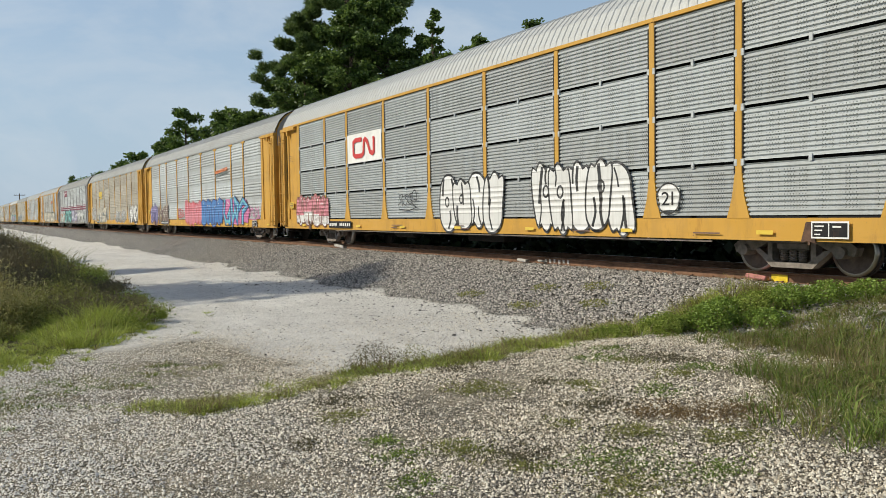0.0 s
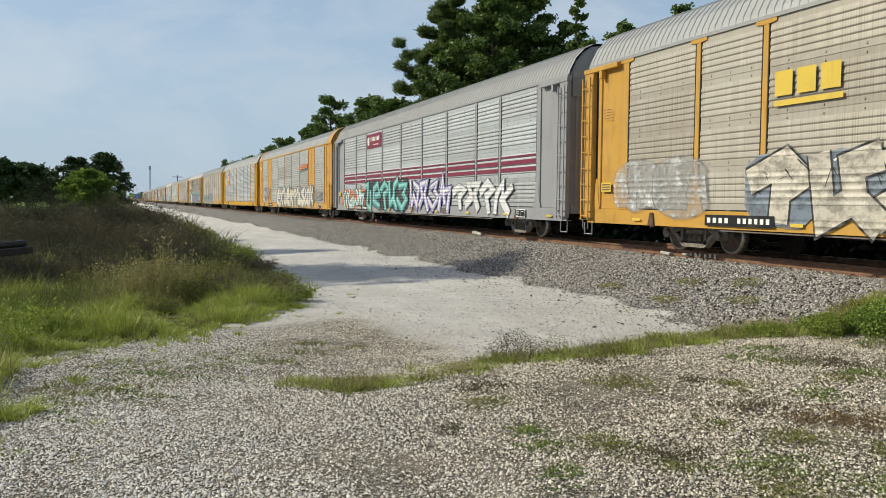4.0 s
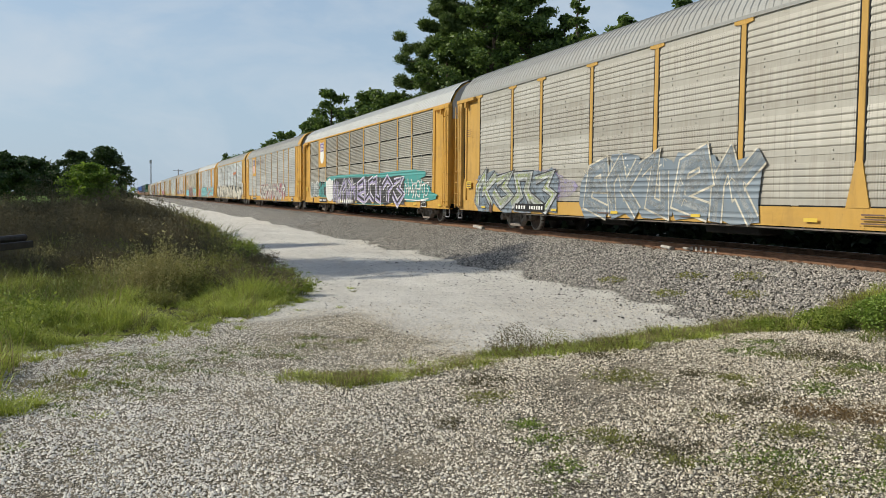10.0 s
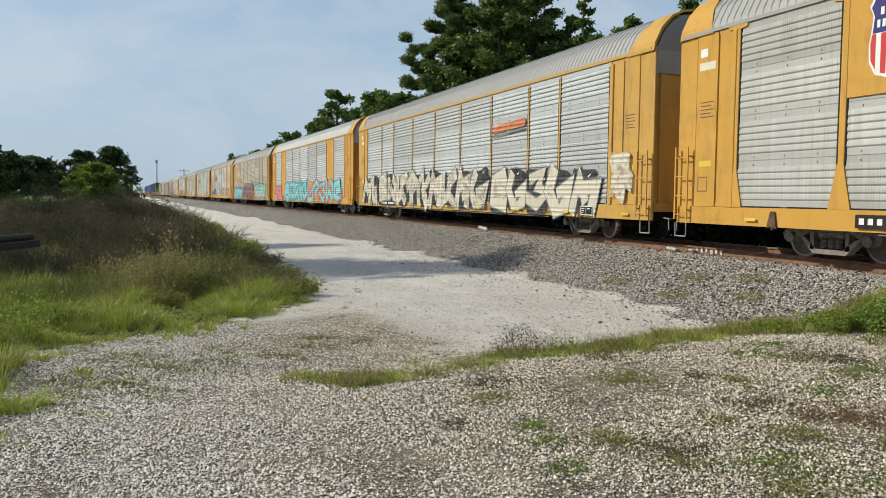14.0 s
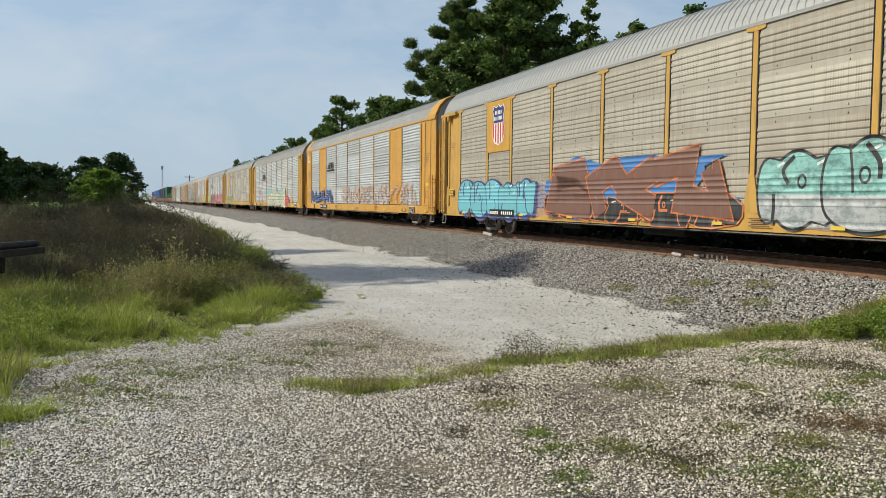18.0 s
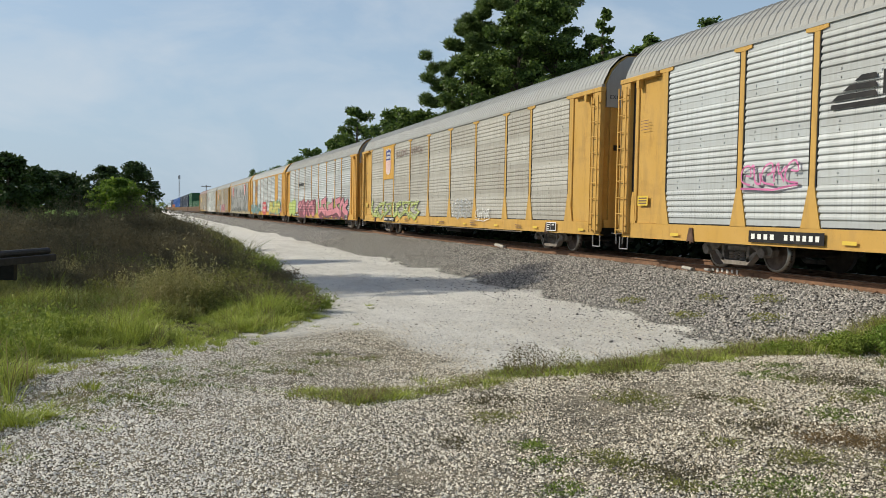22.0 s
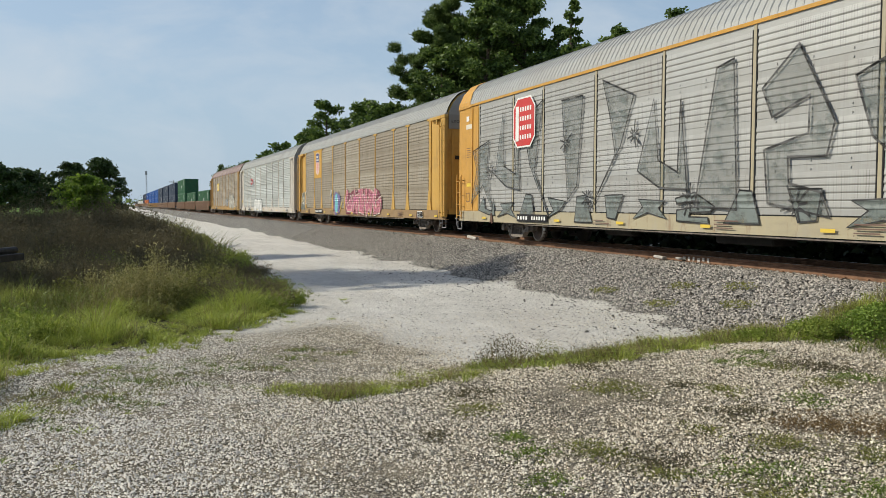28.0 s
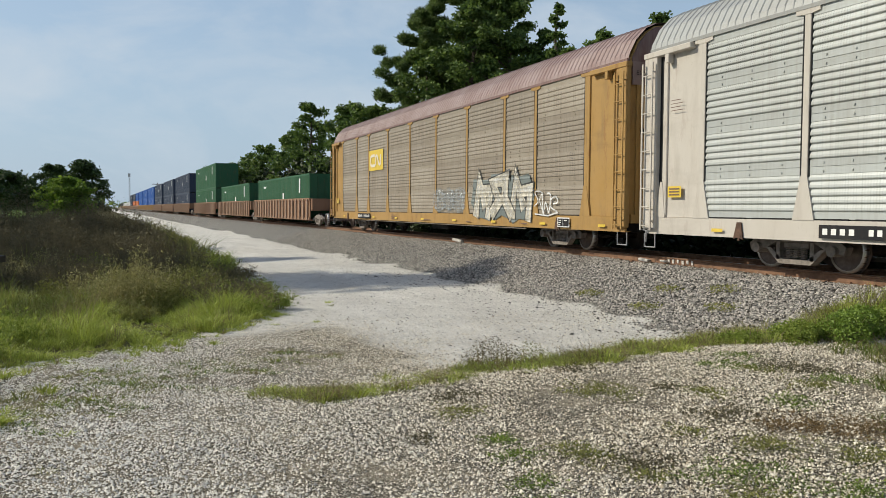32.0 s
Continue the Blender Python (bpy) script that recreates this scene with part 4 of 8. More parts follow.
def build_autoracks():
    c = CARS
    c[0] = autorack(0, "yellow autorack car with fine-ribbed silver screens and graffiti", "hook", "dense", YELLOW, G_LIGHT, ROOF_L, "track")
    c[1] = autorack(1, "yellow-framed autorack car with bright screens, pink and blue graffiti", "T", "rib", YELLOW, G_LIGHT, ROOF_G, "track")
    c[2] = autorack(2, "dirty tan autorack car with yellow posts and white graffiti", "T", "soft", YELLOW, G_BROWN, ROOF_G, "track")
    c[3] = autorack(3, "white autorack car with maroon stripes and teal graffiti", "hook", "rib", GREYPAINT, G_LIGHT, ROOF_G, "track")
    c[4] = autorack(4, "orange-yellow autorack car with plated bays and cream graffiti", "thin", "soft", ORANGE, G_MID, ROOF_G, "radial", (1, 7), head_mat=ORANGE, door_mat=WHITE)
    c[5] = autorack(5, "clean bright yellow autorack car with silver screens", "T", "rib", BRIGHT, G_NEW, ROOF_L, "track")
    c[6] = autorack(6, "weathered grey autorack car with blue-grey lettered graffiti", "T", "soft", TANNED, G_TAN, ROOF_G, "track")
    c[7] = autorack(7, "yellow autorack car with tan screens and a long teal mural", "hook", "dense", YELLOW, G_TAN, ROOF_L, "track")
    c[8] = autorack(8, "grey autorack car with yellow shield panel and pastel graffiti", "T", "soft", YELLOW, G_MID, ROOF_G, "radial")
    c[9] = autorack(9, "silver autorack car with yellow ends and cream block graffiti", "thin", "rib", TANNED, G_LIGHT, ROOF_G, "radial")
    c[10] = autorack(10, "orange-yellow autorack car with plated bay and cyan graffiti", "thin", "rib", ORANGE, G_LIGHT, ROOF_L, "radial", (1, 7))
    c[11] = autorack(11, "tan autorack car with brown, teal and cyan graffiti", "T", "soft", TANNED, G_BROWN, ROOF_G, "track")
    c[12] = autorack(12, "orange-yellow autorack car with plated bays, lightly tagged", "thin", "rib", ORANGE, G_LIGHT, ROOF_G, "radial", (1, 7))
    c[13] = autorack(13, "pale autorack car with yellow posts and blue-yellow graffiti", "T", "rib", TANNED, G_LIGHT, ROOF_G, "track")
    c[14] = autorack(14, "dusty grey autorack car with shield panel and green lettering", "T", "soft", TANNED, G_TAN, ROOF_G, "track")
    c[15] = autorack(15, "bright autorack car with a long pink and maroon mural", "T", "rib", ORANGE, G_LIGHT, ROOF_G, "track")
    c[16] = autorack(16, "orange-yellow autorack car with red and green graffiti", "thin", "rib", ORANGE, G_LIGHT, ROOF_L, "radial", (1, 7))
    c[17] = autorack(17, "grey autorack car with giant ghostly graffiti letters", "thin", "soft", ORANGE, G_OVER, ROOF_G, "radial", sill_mat=GREYED, post_mat=GREYED)
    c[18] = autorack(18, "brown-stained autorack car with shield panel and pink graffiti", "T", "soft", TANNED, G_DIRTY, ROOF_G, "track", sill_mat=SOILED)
    c[19] = autorack(19, "white autorack car with white frame and a small white tag", "T", "rib", WHITE, G_WHITE, ROOF_G, "track")
    c[20] = autorack(20, "grimy brown autorack car with a rusted roof", "T", "soft", BROWNED, G_GRIMY, ROOF_R, "track")


build_autoracks()


# ---- paint on the cars ----
INK = dict(black=(0.012, 0.012, 0.014), white=(0.78, 0.77, 0.74), cream=(0.68, 0.62, 0.50), pink=(0.66, 0.22, 0.27), hot=(0.62, 0.16, 0.36), red=(0.55, 0.045, 0.045), maroon=(0.20, 0.025, 0.055),
           blue=(0.05, 0.20, 0.50), navy=(0.03, 0.04, 0.18), cyan=(0.16, 0.52, 0.60), teal=(0.05, 0.33, 0.31), mint=(0.28, 0.60, 0.55), green=(0.10, 0.32, 0.10), lime=(0.46, 0.56, 0.12), yellow=(0.68, 0.48, 0.06),
           orange=(0.66, 0.19, 0.05), brown=(0.20, 0.09, 0.06), purple=(0.20, 0.15, 0.36), lilac=(0.42, 0.36, 0.60), grey=(0.30, 0.32, 0.32), slate=(0.20, 0.25, 0.30), smoke=(0.17, 0.20, 0.19), silver=(0.50, 0.52, 0.52), bronze=(0.16, 0.10, 0.08))


def ink(name):
    """Spray paint by name; a trailing dash or two marks paint that has faded and worn through."""
    base = name.rstrip("-")
    return spray("spray_" + name, INK[base], 0.26 * (len(name) - len(base)))


def flat_ink(name):
    """Factory-painted marks: even, slightly dusty."""
    return paint("mark_" + name, INK[name], (0.2, 0.17, 0.13), 0.3)


FLAT = {"number_board", "writing_bar", "reflector", "data_stencil", "notice", "lettering", "shield_border", "shield_top", "shield_field", "shield_stripe", "octagon_border", "octagon_field", "mark_bar", "mark_panel", "railway_mark", "name_bar", "stripe", "flash_line"}


def face(u, z, depth):
    """A place on the near side of a car: u metres from its rear end, z above the rails."""
    return (SIDE - depth, LEN / 2 - u, z)


def decal(car, name, pts2, faces, colour, depth, label="", parent=None):
    me = mesh_of(name, [face(u, z, depth) for u, z in pts2], faces, [flat_ink(colour) if name in FLAT else ink(colour)])
    return part(name, me, parent or car, label)


# strokes of sprayed forms that stand like letters but spell nothing
FORMS = [[[(0, 0.9), (0.3, 1), (0.35, 0.1), (0.8, 0), (0.7, 0.6)]], [[(0.1, 0), (0, 0.6), (0.4, 1), (0.5, 0.45), (1, 0.9)], [(0.5, 0.45), (0.9, 0)]],
         [[(0, 0.3), (0.5, 0), (1, 0.35), (0.6, 0.6), (0.9, 1), (0.2, 0.85)]], [[(0, 1), (0.15, 0), (0.5, 0.5), (0.85, 0.1), (1, 0.8), (0.6, 1)]],
         [[(0.9, 0), (0.1, 0.2), (0.2, 0.8), (0.8, 1), (0.9, 0.55), (0.4, 0.5)]], [[(0, 0), (0.3, 1), (0.6, 0.3)], [(0.35, 0.6), (1, 0.7), (0.9, 0)]],
         [[(0, 0.7), (0.5, 1), (1, 0.75), (0.5, 0.5), (0.55, 0)]], [[(0.2, 1), (0, 0.5), (0.3, 0), (0.9, 0.1), (1, 0.6), (0.55, 0.35)]],
         [[(0, 0.1), (0.45, 0.4), (0.1, 0.9), (0.9, 1), (0.65, 0.5), (1, 0)]], [[(0.05, 0.95), (0.1, 0.05), (0.6, 0.3), (0.55, 0.8), (1, 1)], [(0.6, 0.3), (1, 0)]]]


def smooth_path(pts, n=5):
    """A round path through the points."""
    p = [pts[0]] + list(pts) + [pts[-1]]
    out_ = []
    for a, b, c, d in zip(p, p[1:], p[2:], p[3:]):
        for i in range(n):
            t = i / n
            out_.append(tuple(0.5 * (2 * b[k] + (c[k] - a[k]) * t + (2 * a[k] - 5 * b[k] + 4 * c[k] - d[k]) * t * t + (3 * b[k] - a[k] - 3 * c[k] + d[k]) * t ** 3) for k in (0, 1)))
    return out_ + [pts[-1]]


def block_outline(rnd, u0, u1, z0, z1, angular):
    """One letter as a solid block: lobed and round, or cut with straight barbs."""
    c = ((u0 + u1) / 2, (z0 + z1) / 2)
    w, h = (u1 - u0) / 2, (z1 - z0) / 2
    lean = rnd.uniform(-0.16, 0.16)
    if angular:
        side = lambda n: [(-1 + 2 * (i + rnd.uniform(0.2, 0.8)) / n, 1 - rnd.choice((0, 0, 0.1, 0.24))) for i in range(n)]
        ring = [(x, -y) for x, y in side(3)] + [(1 - rnd.choice((0, 0.05, 0.2)), -0.5 + rnd.uniform(-0.2, 0.3)), (1 + rnd.choice((0, 0.15)), rnd.uniform(0.1, 0.6))]
        ring += [(-x, y) for x, y in side(3)] + [(-1 + rnd.choice((0, 0.05, 0.2)), 0.5 + rnd.uniform(-0.3, 0.2)), (-1 - rnd.choice((0, 0.12)), -rnd.uniform(0.1, 0.6))]
    else:
        top, low, ring = rnd.choice((1, 2, 2)), rnd.choice((1, 2)), []
        for i in range(44):
            t = 2 * math.pi * i / 44
            x, y = math.cos(t), math.sin(t)
            q = 1 / max(abs(x) ** 4.5 + abs(y) ** 4.5, 1e-6) ** (1 / 4.5)
            lobe = abs(math.cos(math.pi * (top if y > 0 else low) * (x * q + 1) / 2 - (math.pi / 2 if (top if y > 0 else low) == 1 else 0)))
            ring.append((x * q * (1 - 0.05 * math.sin(3 * t + top)), y * q * (1 - 0.26 * (1 - lobe) * abs(y * q))))
    return c, [(c[0] + w * x + lean * h * y, c[1] + h * y) for x, y in ring]


def grown(c, ring, by):
    """The outline pushed out from its middle."""
    res = []
    for u, z in ring:
        d = math.hypot(u - c[0], z - c[1]) or 1
        res.append((u + (u - c[0]) / d * by, z + (z - c[1]) / d * by))
    return res


def piece(car, count, u0, u1, z0, z1, fill, line, label, back, inner, seed, edge, angular):
    """Graffiti of joined letter blocks: shade, outline, fill, a second tone below, drawn lines and glints inside."""
    rnd = random.Random(round(seed * 100))
    w = (u1 - u0) / count
    layers = {name: ([], []) for name in ("shade", "line", "fill", "tone", "glint", "drawn")}

    def put(name, depth, vs, fs):
        v, f = layers[name]
        f += [tuple(k + len(v) for k in q) for q in fs]
        v += [face(u, z, depth) for u, z in vs]

    def fan(name, depth, c, ring):
        put(name, depth, [c] + ring, [(0, i + 1, (i + 1) % len(ring) + 1) for i in range(len(ring))])
    for i in range(count):
        d = 0.0430 + 0.0030 * (i % 2) + 0.0001 * i
        a, b = u0 + w * i - 0.07 * w, u0 + w * (i + 1) + 0.07 * w
        lo, hi = z0 + rnd.uniform(-0.03, 0.08) * (z1 - z0), z1 - rnd.uniform(-0.03, 0.12) * (z1 - z0)
        c, ring = block_outline(rnd, a, b, lo, hi, angular)
        if back:
            fan("shade", 0.0410 + 0.0001 * i, (c[0] + 0.09, c[1] - 0.05), [(u + 0.09, z - 0.05) for u, z in grown(c, ring, edge * 1.9)])
        fan("line", d, c, grown(c, ring, edge))
        fan("fill", d + 0.0007, c, ring)
        if inner:
            cut = lo + (hi - lo) * rnd.uniform(0.3, 0.5)
            low = crop(ring, 1, -9, cut)
            if len(low) > 2:
                m = (sum(u for u, _ in low) / len(low), sum(z for _, z in low) / len(low))
                fan("tone", d + 0.0012, m, low)
        # strokes inside: slits from the foot and the head, and a small eye
        h, ww = hi - lo, b - a
        for q in range(rnd.choice((2, 3, 3))):
            x = a + ww * (0.24 + 0.26 * q + rnd.uniform(-0.06, 0.06))
            up = rnd.random() < 0.55
            s0, s1 = (lo + 0.04 * h, lo + h * rnd.uniform(0.35, 0.62)) if up else (hi - 0.05 * h, hi - h * rnd.uniform(0.3, 0.6))
            bow = rnd.uniform(-0.16, 0.16) * ww
            path = smooth_path([(x, s0), (x + bow, 0.5 * (s0 + s1)), (x + bow * rnd.uniform(0.2, 1.6), s1)], 4)
            if angular:
                path = [path[0], path[4], path[-1], (path[-1][0] + rnd.choice((-1, 1)) * 0.16 * ww, path[-1][1])]
            put("drawn", d + 0.0020, *ribbon(path, edge * rnd.uniform(0.7, 1.7)))
        if rnd.random() < 0.6:
            x, z, r = a + ww * rnd.uniform(0.35, 0.65), lo + h * rnd.uniform(0.45, 0.7), 0.07 * h
            put("drawn", d + 0.0024, *ribbon([(x + r * math.cos(0.7 * t), z + r * 1.2 * math.sin(0.7 * t)) for t in range(10)], edge * 0.8))
        for q in range(2):
            x, z = a + ww * rnd.uniform(0.15, 0.8), hi - h * rnd.uniform(0.08, 0.3)
            put("glint", d + 0.0016, *ribbon([(x, z), (x + 0.1 * ww, z + 0.05 * h)], edge * 0.8))
    colour = dict(shade=back, line=line, fill=fill, tone=inner, glint="white" if fill.rstrip("-") not in ("white", "cream") else None, drawn=line)
    g = None
    for name, made in (("line", "graffiti"), ("shade", "letter_shade"), ("fill", "letter_fill"), ("tone", "letter_glow"), ("drawn", "letter_lines"), ("glint", "letter_glints")):
        v, f = layers[name]
        if v and colour[name]:
            ob = part(made, mesh_of(made, v, f, [ink(colour[name])]), g or car, label if g is None else "")
            g = g or ob
    return g


def throw_up(car, count, u0, u1, z0, z1, fill, line, label, back=None, inner=None, seed=1, edge=0.05):
    """A quick round-lettered piece."""
    return piece(car, count, u0, u1, z0, z1, fill, line, label, back, inner, u0 * 2.3 + seed, edge, False)


def graffiti(car, count, u0, u1, z0, z1, fill, line, label, back=None, inner=None, seed=1, broad=0.21):
    """Wild-style piece: joined blocks as the ground, letters of broad barbed strokes with outline and lighter core over them."""
    k = u0 * 3.1 + seed
    g = piece(car, count, u0, u1, z0 + 0.03, z1 - 0.05, back, back, label, None, None, k, 0.05, True) if back else None
    rnd = random.Random(round(k * 10))
    w, last = (u1 - u0) / count, -1
    layers = {name: ([], []) for name in ("line", "fill", "core", "cut")}

    def put(name, depth, vs, fs):
        v, f = layers[name]
        f += [tuple(q + len(v) for q in face_) for face_ in fs]
        v += [face(u, z, depth) for u, z in vs]
    fat = broad * (z1 - z0)
    for i in range(count):
        pick = rnd.choice([q for q in range(len(FORMS)) if q != last])
        last = pick
        d = 0.0500 + 0.0030 * (i % 2) + 0.0001 * i
        sx, sz = max(0.2, w * 1.12 - fat), (z1 - z0) * rnd.uniform(0.86, 1.0) - fat
        cu, cz, tilt = u0 + w * (i + 0.5), (z0 + z1) / 2 + rnd.uniform(-0.04, 0.04) * (z1 - z0), rnd.uniform(-0.1, 0.2)
        for j, bone in enumerate(FORMS[pick]):
            pts = [(x + rnd.uniform(-0.08, 0.08), y + rnd.uniform(-0.06, 0.06)) for x, y in bone]
            path = [(cu + sx * (x - 0.5) + tilt * sz * (y - 0.5), cz + sz * (y - 0.5)) for x, y in pts]
            wd = fat * rnd.uniform(0.85, 1.25)
            for e, n in ((0, 1), (-1, -2)):                          # barbed ends
                du, dz = path[e][0] - path[n][0], path[e][1] - path[n][1]
                ln = math.hypot(du, dz) or 1
                path[e] = (path[e][0] + du / ln * wd * 0.4, path[e][1] + dz / ln * wd * 0.4)
            o = 0.0002 * j
            put("line", d + o, *ribbon(path, wd + 0.09))
            put("fill", d + o + 0.0008, *ribbon(path, wd))
            put("core", d + o + 0.0014, *ribbon([(u - 0.02, z + 0.03) for u, z in path], wd * 0.42))
        for q in range(3):
            u, z, a, ln = cu + rnd.uniform(-0.5, 0.5) * w, cz + rnd.uniform(-0.4, 0.4) * sz, rnd.uniform(0.4, 2.6), rnd.uniform(0.15, 0.4)
            put("cut", d + 0.0022, *ribbon([(u, z), (u + ln * math.cos(a), z + ln * math.sin(a)), (u + ln * math.cos(a) + 0.1, z + ln * math.sin(a) * 0.6)], 0.022))
    for name, made, colour in (("line", "letter_outline", line), ("fill", "letter_fill", fill), ("core", "letter_glow", inner), ("cut", "letter_cuts", line)):
        v, f = layers[name]
        if colour:
            ob = part(made if g else "graffiti", mesh_of(made, v, f, [ink(colour)]), g or car, "" if g else label)
            g = g or ob
    return g


# outlines of tall sprayed wedges, hooks and forked shapes
WEDGES = [[(0.35, 0.95), (0.62, 0.95), (0.95, 0.0), (0.2, 0.03)], [(0.1, 0.72), (0.85, 0.8), (0.72, 0.5), (1.0, 0.0), (0.55, 0.26), (0.0, 0.04), (0.3, 0.45)],
          [(0.0, 0.82), (0.75, 1.0), (0.6, 0.74), (0.45, 0.4), (0.95, 0.0), (0.25, 0.42)], [(0.1, 0.85), (0.18, 0.25), (0.6, 0.36), (0.7, 0.95), (1.0, 0.28), (0.5, 0.12), (0.0, 0.1)],
          [(0.05, 0.97), (0.75, 1.0), (0.72, 0.36), (0.98, 0.02), (0.5, 0.03), (0.2, 0.6)], [(0.2, 1.0), (0.8, 1.0), (0.6, 0.06), (0.3, 0.16)],
          [(0.0, 0.55), (0.5, 1.0), (1.0, 0.8), (0.9, 0.62), (0.4, 0.72), (0.35, 0.5), (0.95, 0.42), (0.9, 0.06), (0.1, 0.0), (0.15, 0.16), (0.6, 0.22), (0.62, 0.34), (0.1, 0.38)]]


def ghost(car, u0, u1, z0, z1, count, fill, line, label, seed, thick=0.045):
    """Tall grey letters with soft dark edges, sprayed over the whole side."""
    rnd = random.Random(seed)
    w, last = (u1 - u0) / count, -1
    fv, ff, lv, lf = [], [], [], []
    for i in range(count):
        pick = rnd.choice([q for q in range(len(WEDGES)) if q != last])
        last = pick
        lo, hi = z0 + rnd.uniform(0, 0.16) * (z1 - z0), z1 - rnd.uniform(0, 0.2) * (z1 - z0)
        flip = rnd.random() < 0.4
        ring = [(u0 + w * (i + 0.06 + 0.86 * ((1 - x if flip else x) + rnd.uniform(-0.04, 0.04))), lo + (hi - lo) * (y + rnd.uniform(-0.03, 0.03))) for x, y in WEDGES[pick]]
        ff.append(tuple(range(len(fv), len(fv) + len(ring))))
        fv += ring
        rv, rf = ribbon(ring + ring[:2], thick)
        lf += [tuple(k + len(lv) for k in q) for q in rf]
        lv += rv
    g = decal(car, "graffiti", fv, ff, fill, 0.044, label)
    decal(car, "letter_outline", lv, lf, line, 0.048, parent=g)
    return g


def blob(car, u0, u1, z0, z1, colour, label, seed=3, depth=0.042, n=34, rough=0.22, parent=None):
    """A cloudy sprayed patch with an uneven edge."""
    rnd = random.Random(seed)
    r = []
    for i in range(n):
        t = 2 * math.pi * i / n
        k = 1 - rough * rnd.random() - 0.08 * math.sin(5 * t + seed)
        sx, sy = abs(math.cos(t)) ** 0.6 * math.copysign(1, math.cos(t)), abs(math.sin(t)) ** 0.6 * math.copysign(1, math.sin(t))
        r.append(((u0 + u1) / 2 + (u1 - u0) / 2 * sx * k, (z0 + z1) / 2 + (z1 - z0) / 2 * sy * k))
    c = ((u0 + u1) / 2, (z0 + z1) / 2)
    return decal(car, "sprayed_patch", [c] + r, [(0, i + 1, (i + 1) % n + 1) for i in range(n)], colour, depth, label, parent)


def ribbon(path, width):
    """A flat stroke along a path in u, z, mitred at the corners."""
    v, f = [], []
    unit = lambda p, q: ((q[0] - p[0]) / (math.hypot(q[0] - p[0], q[1] - p[1]) or 1), (q[1] - p[1]) / (math.hypot(q[0] - p[0], q[1] - p[1]) or 1))
    for i, (u, z) in enumerate(path):
        d0 = unit(path[max(0, i - 1)], path[max(1, i)])
        d1 = unit(path[min(len(path) - 2, i)], path[min(len(path) - 1, i + 1)])
        n = (-(d0[1] + d1[1]), d0[0] + d1[0])
        ln = math.hypot(*n)
        if ln < 0.3:
            n, ln = (-d0[1], d0[0]), 1.0
        n = (n[0] / ln, n[1] / ln)
        k = width / 2 / max(0.62, abs(n[0] * -d0[1] + n[1] * d0[0]))
        v += [(u + n[0] * k, z + n[1] * k), (u - n[0] * k, z - n[1] * k)]
        if i:
            f.append((2 * i - 2, 2 * i - 1, 2 * i + 1, 2 * i))
    return v, f


def scribble(car, u0, u1, z0, z1, colour, label, seed, width=0.035, turns=None):
    """A quick looping hand-sprayed tag that cannot be read."""
    rnd = random.Random(seed)
    n = turns or max(3, round((u1 - u0) / (0.62 * (z1 - z0))))
    w, v, f = (u1 - u0) / n, [], []
    for i in range(n):
        lo, hi = z0 + rnd.uniform(0, 0.2) * (z1 - z0), z1 - rnd.uniform(0, 0.3) * (z1 - z0)
        for bone in FORMS[rnd.randrange(len(FORMS))]:
            path = smooth_path([(u0 + w * (i - 0.05 + 1.1 * (x + rnd.uniform(-0.08, 0.08))), lo + (hi - lo) * (y + rnd.uniform(-0.08, 0.08))) for x, y in bone])
            rv, rf = ribbon(path, width * rnd.uniform(0.7, 1.2))
            f += [tuple(k + len(v) for k in q) for q in rf]
            v += rv
    rv, rf = ribbon([(u0, z0 - 0.02), (u0 + 0.6 * (u1 - u0), z0 - 0.06), (u1, z0 + 0.03)], width * 0.8)
    f += [tuple(k + len(v) for k in q) for q in rf]
    return decal(car, "scrawled_tag", v + rv, f, colour, 0.060, label)


def rect(car, name, u0, u1, z0, z1, colour, depth, label="", parent=None):
    return decal(car, name, [(u0, z0), (u1, z0), (u1, z1), (u0, z1)], [(0, 1, 2, 3)], colour, depth, label, parent)


def plain_text(car, text, u0, u1, z0, z1, colour, label, depth=0.05, parent=None):
    """Upright painted lettering in one line."""
    v, f, run = [], [], 0.0
    for ch in text:
        if ch == " ":
            run += 0.4
            continue
        gv, gf = glyph(ch)
        lo, hi = gv.min(0), gv.max(0)
        o = len(v)
        v += [(run + x - lo[0], (y - lo[1]) / (hi[1] - lo[1])) for x, y in gv]
        f += [tuple(k + o for k in q) for q in gf]
        run += hi[0] - lo[0] + 0.11
    v = [(u0 + (u1 - u0) * x / run, z0 + (z1 - z0) * y) for x, y in v]
    return decal(car, "lettering", v, f, colour, depth, label, parent)


def bars(car, u0, u1, z0, z1, n, colour, parent, depth, gap=0.42):
    """Writing too small to read, as a row of plain bars."""
    w = (u1 - u0) / n
    for i in range(n):
        rect(car, "writing_bar", u0 + w * i, u0 + w * (i + 1 - gap), z0, z1, colour, depth, "", parent)


def number_plate(car, u0=5.0, w=2.0, colour="white", ground="black", z0=0.61, z1=0.83):
    p = rect(car, "number_board", u0, u0 + w, z0, z1, ground, 0.064, "black board with a row of white marks")
    lo, hi = z0 + 0.06, z1 - 0.06
    bars(car, u0 + 0.08, u0 + w * 0.40, lo, hi, 4, colour, p, 0.068)
    bars(car, u0 + w * 0.50, u0 + w - 0.05, lo, hi, 6, colour, p, 0.068)
    return p


def reflectors(car, colour="yellow"):
    for u in (2.3, 7.4, 10.6, 13.8, 17.0, 20.2, 23.4, 26.4):
        rect(car, "reflector", u, u + 0.32, 0.645, 0.71, colour, 0.066, "yellow reflector strip")


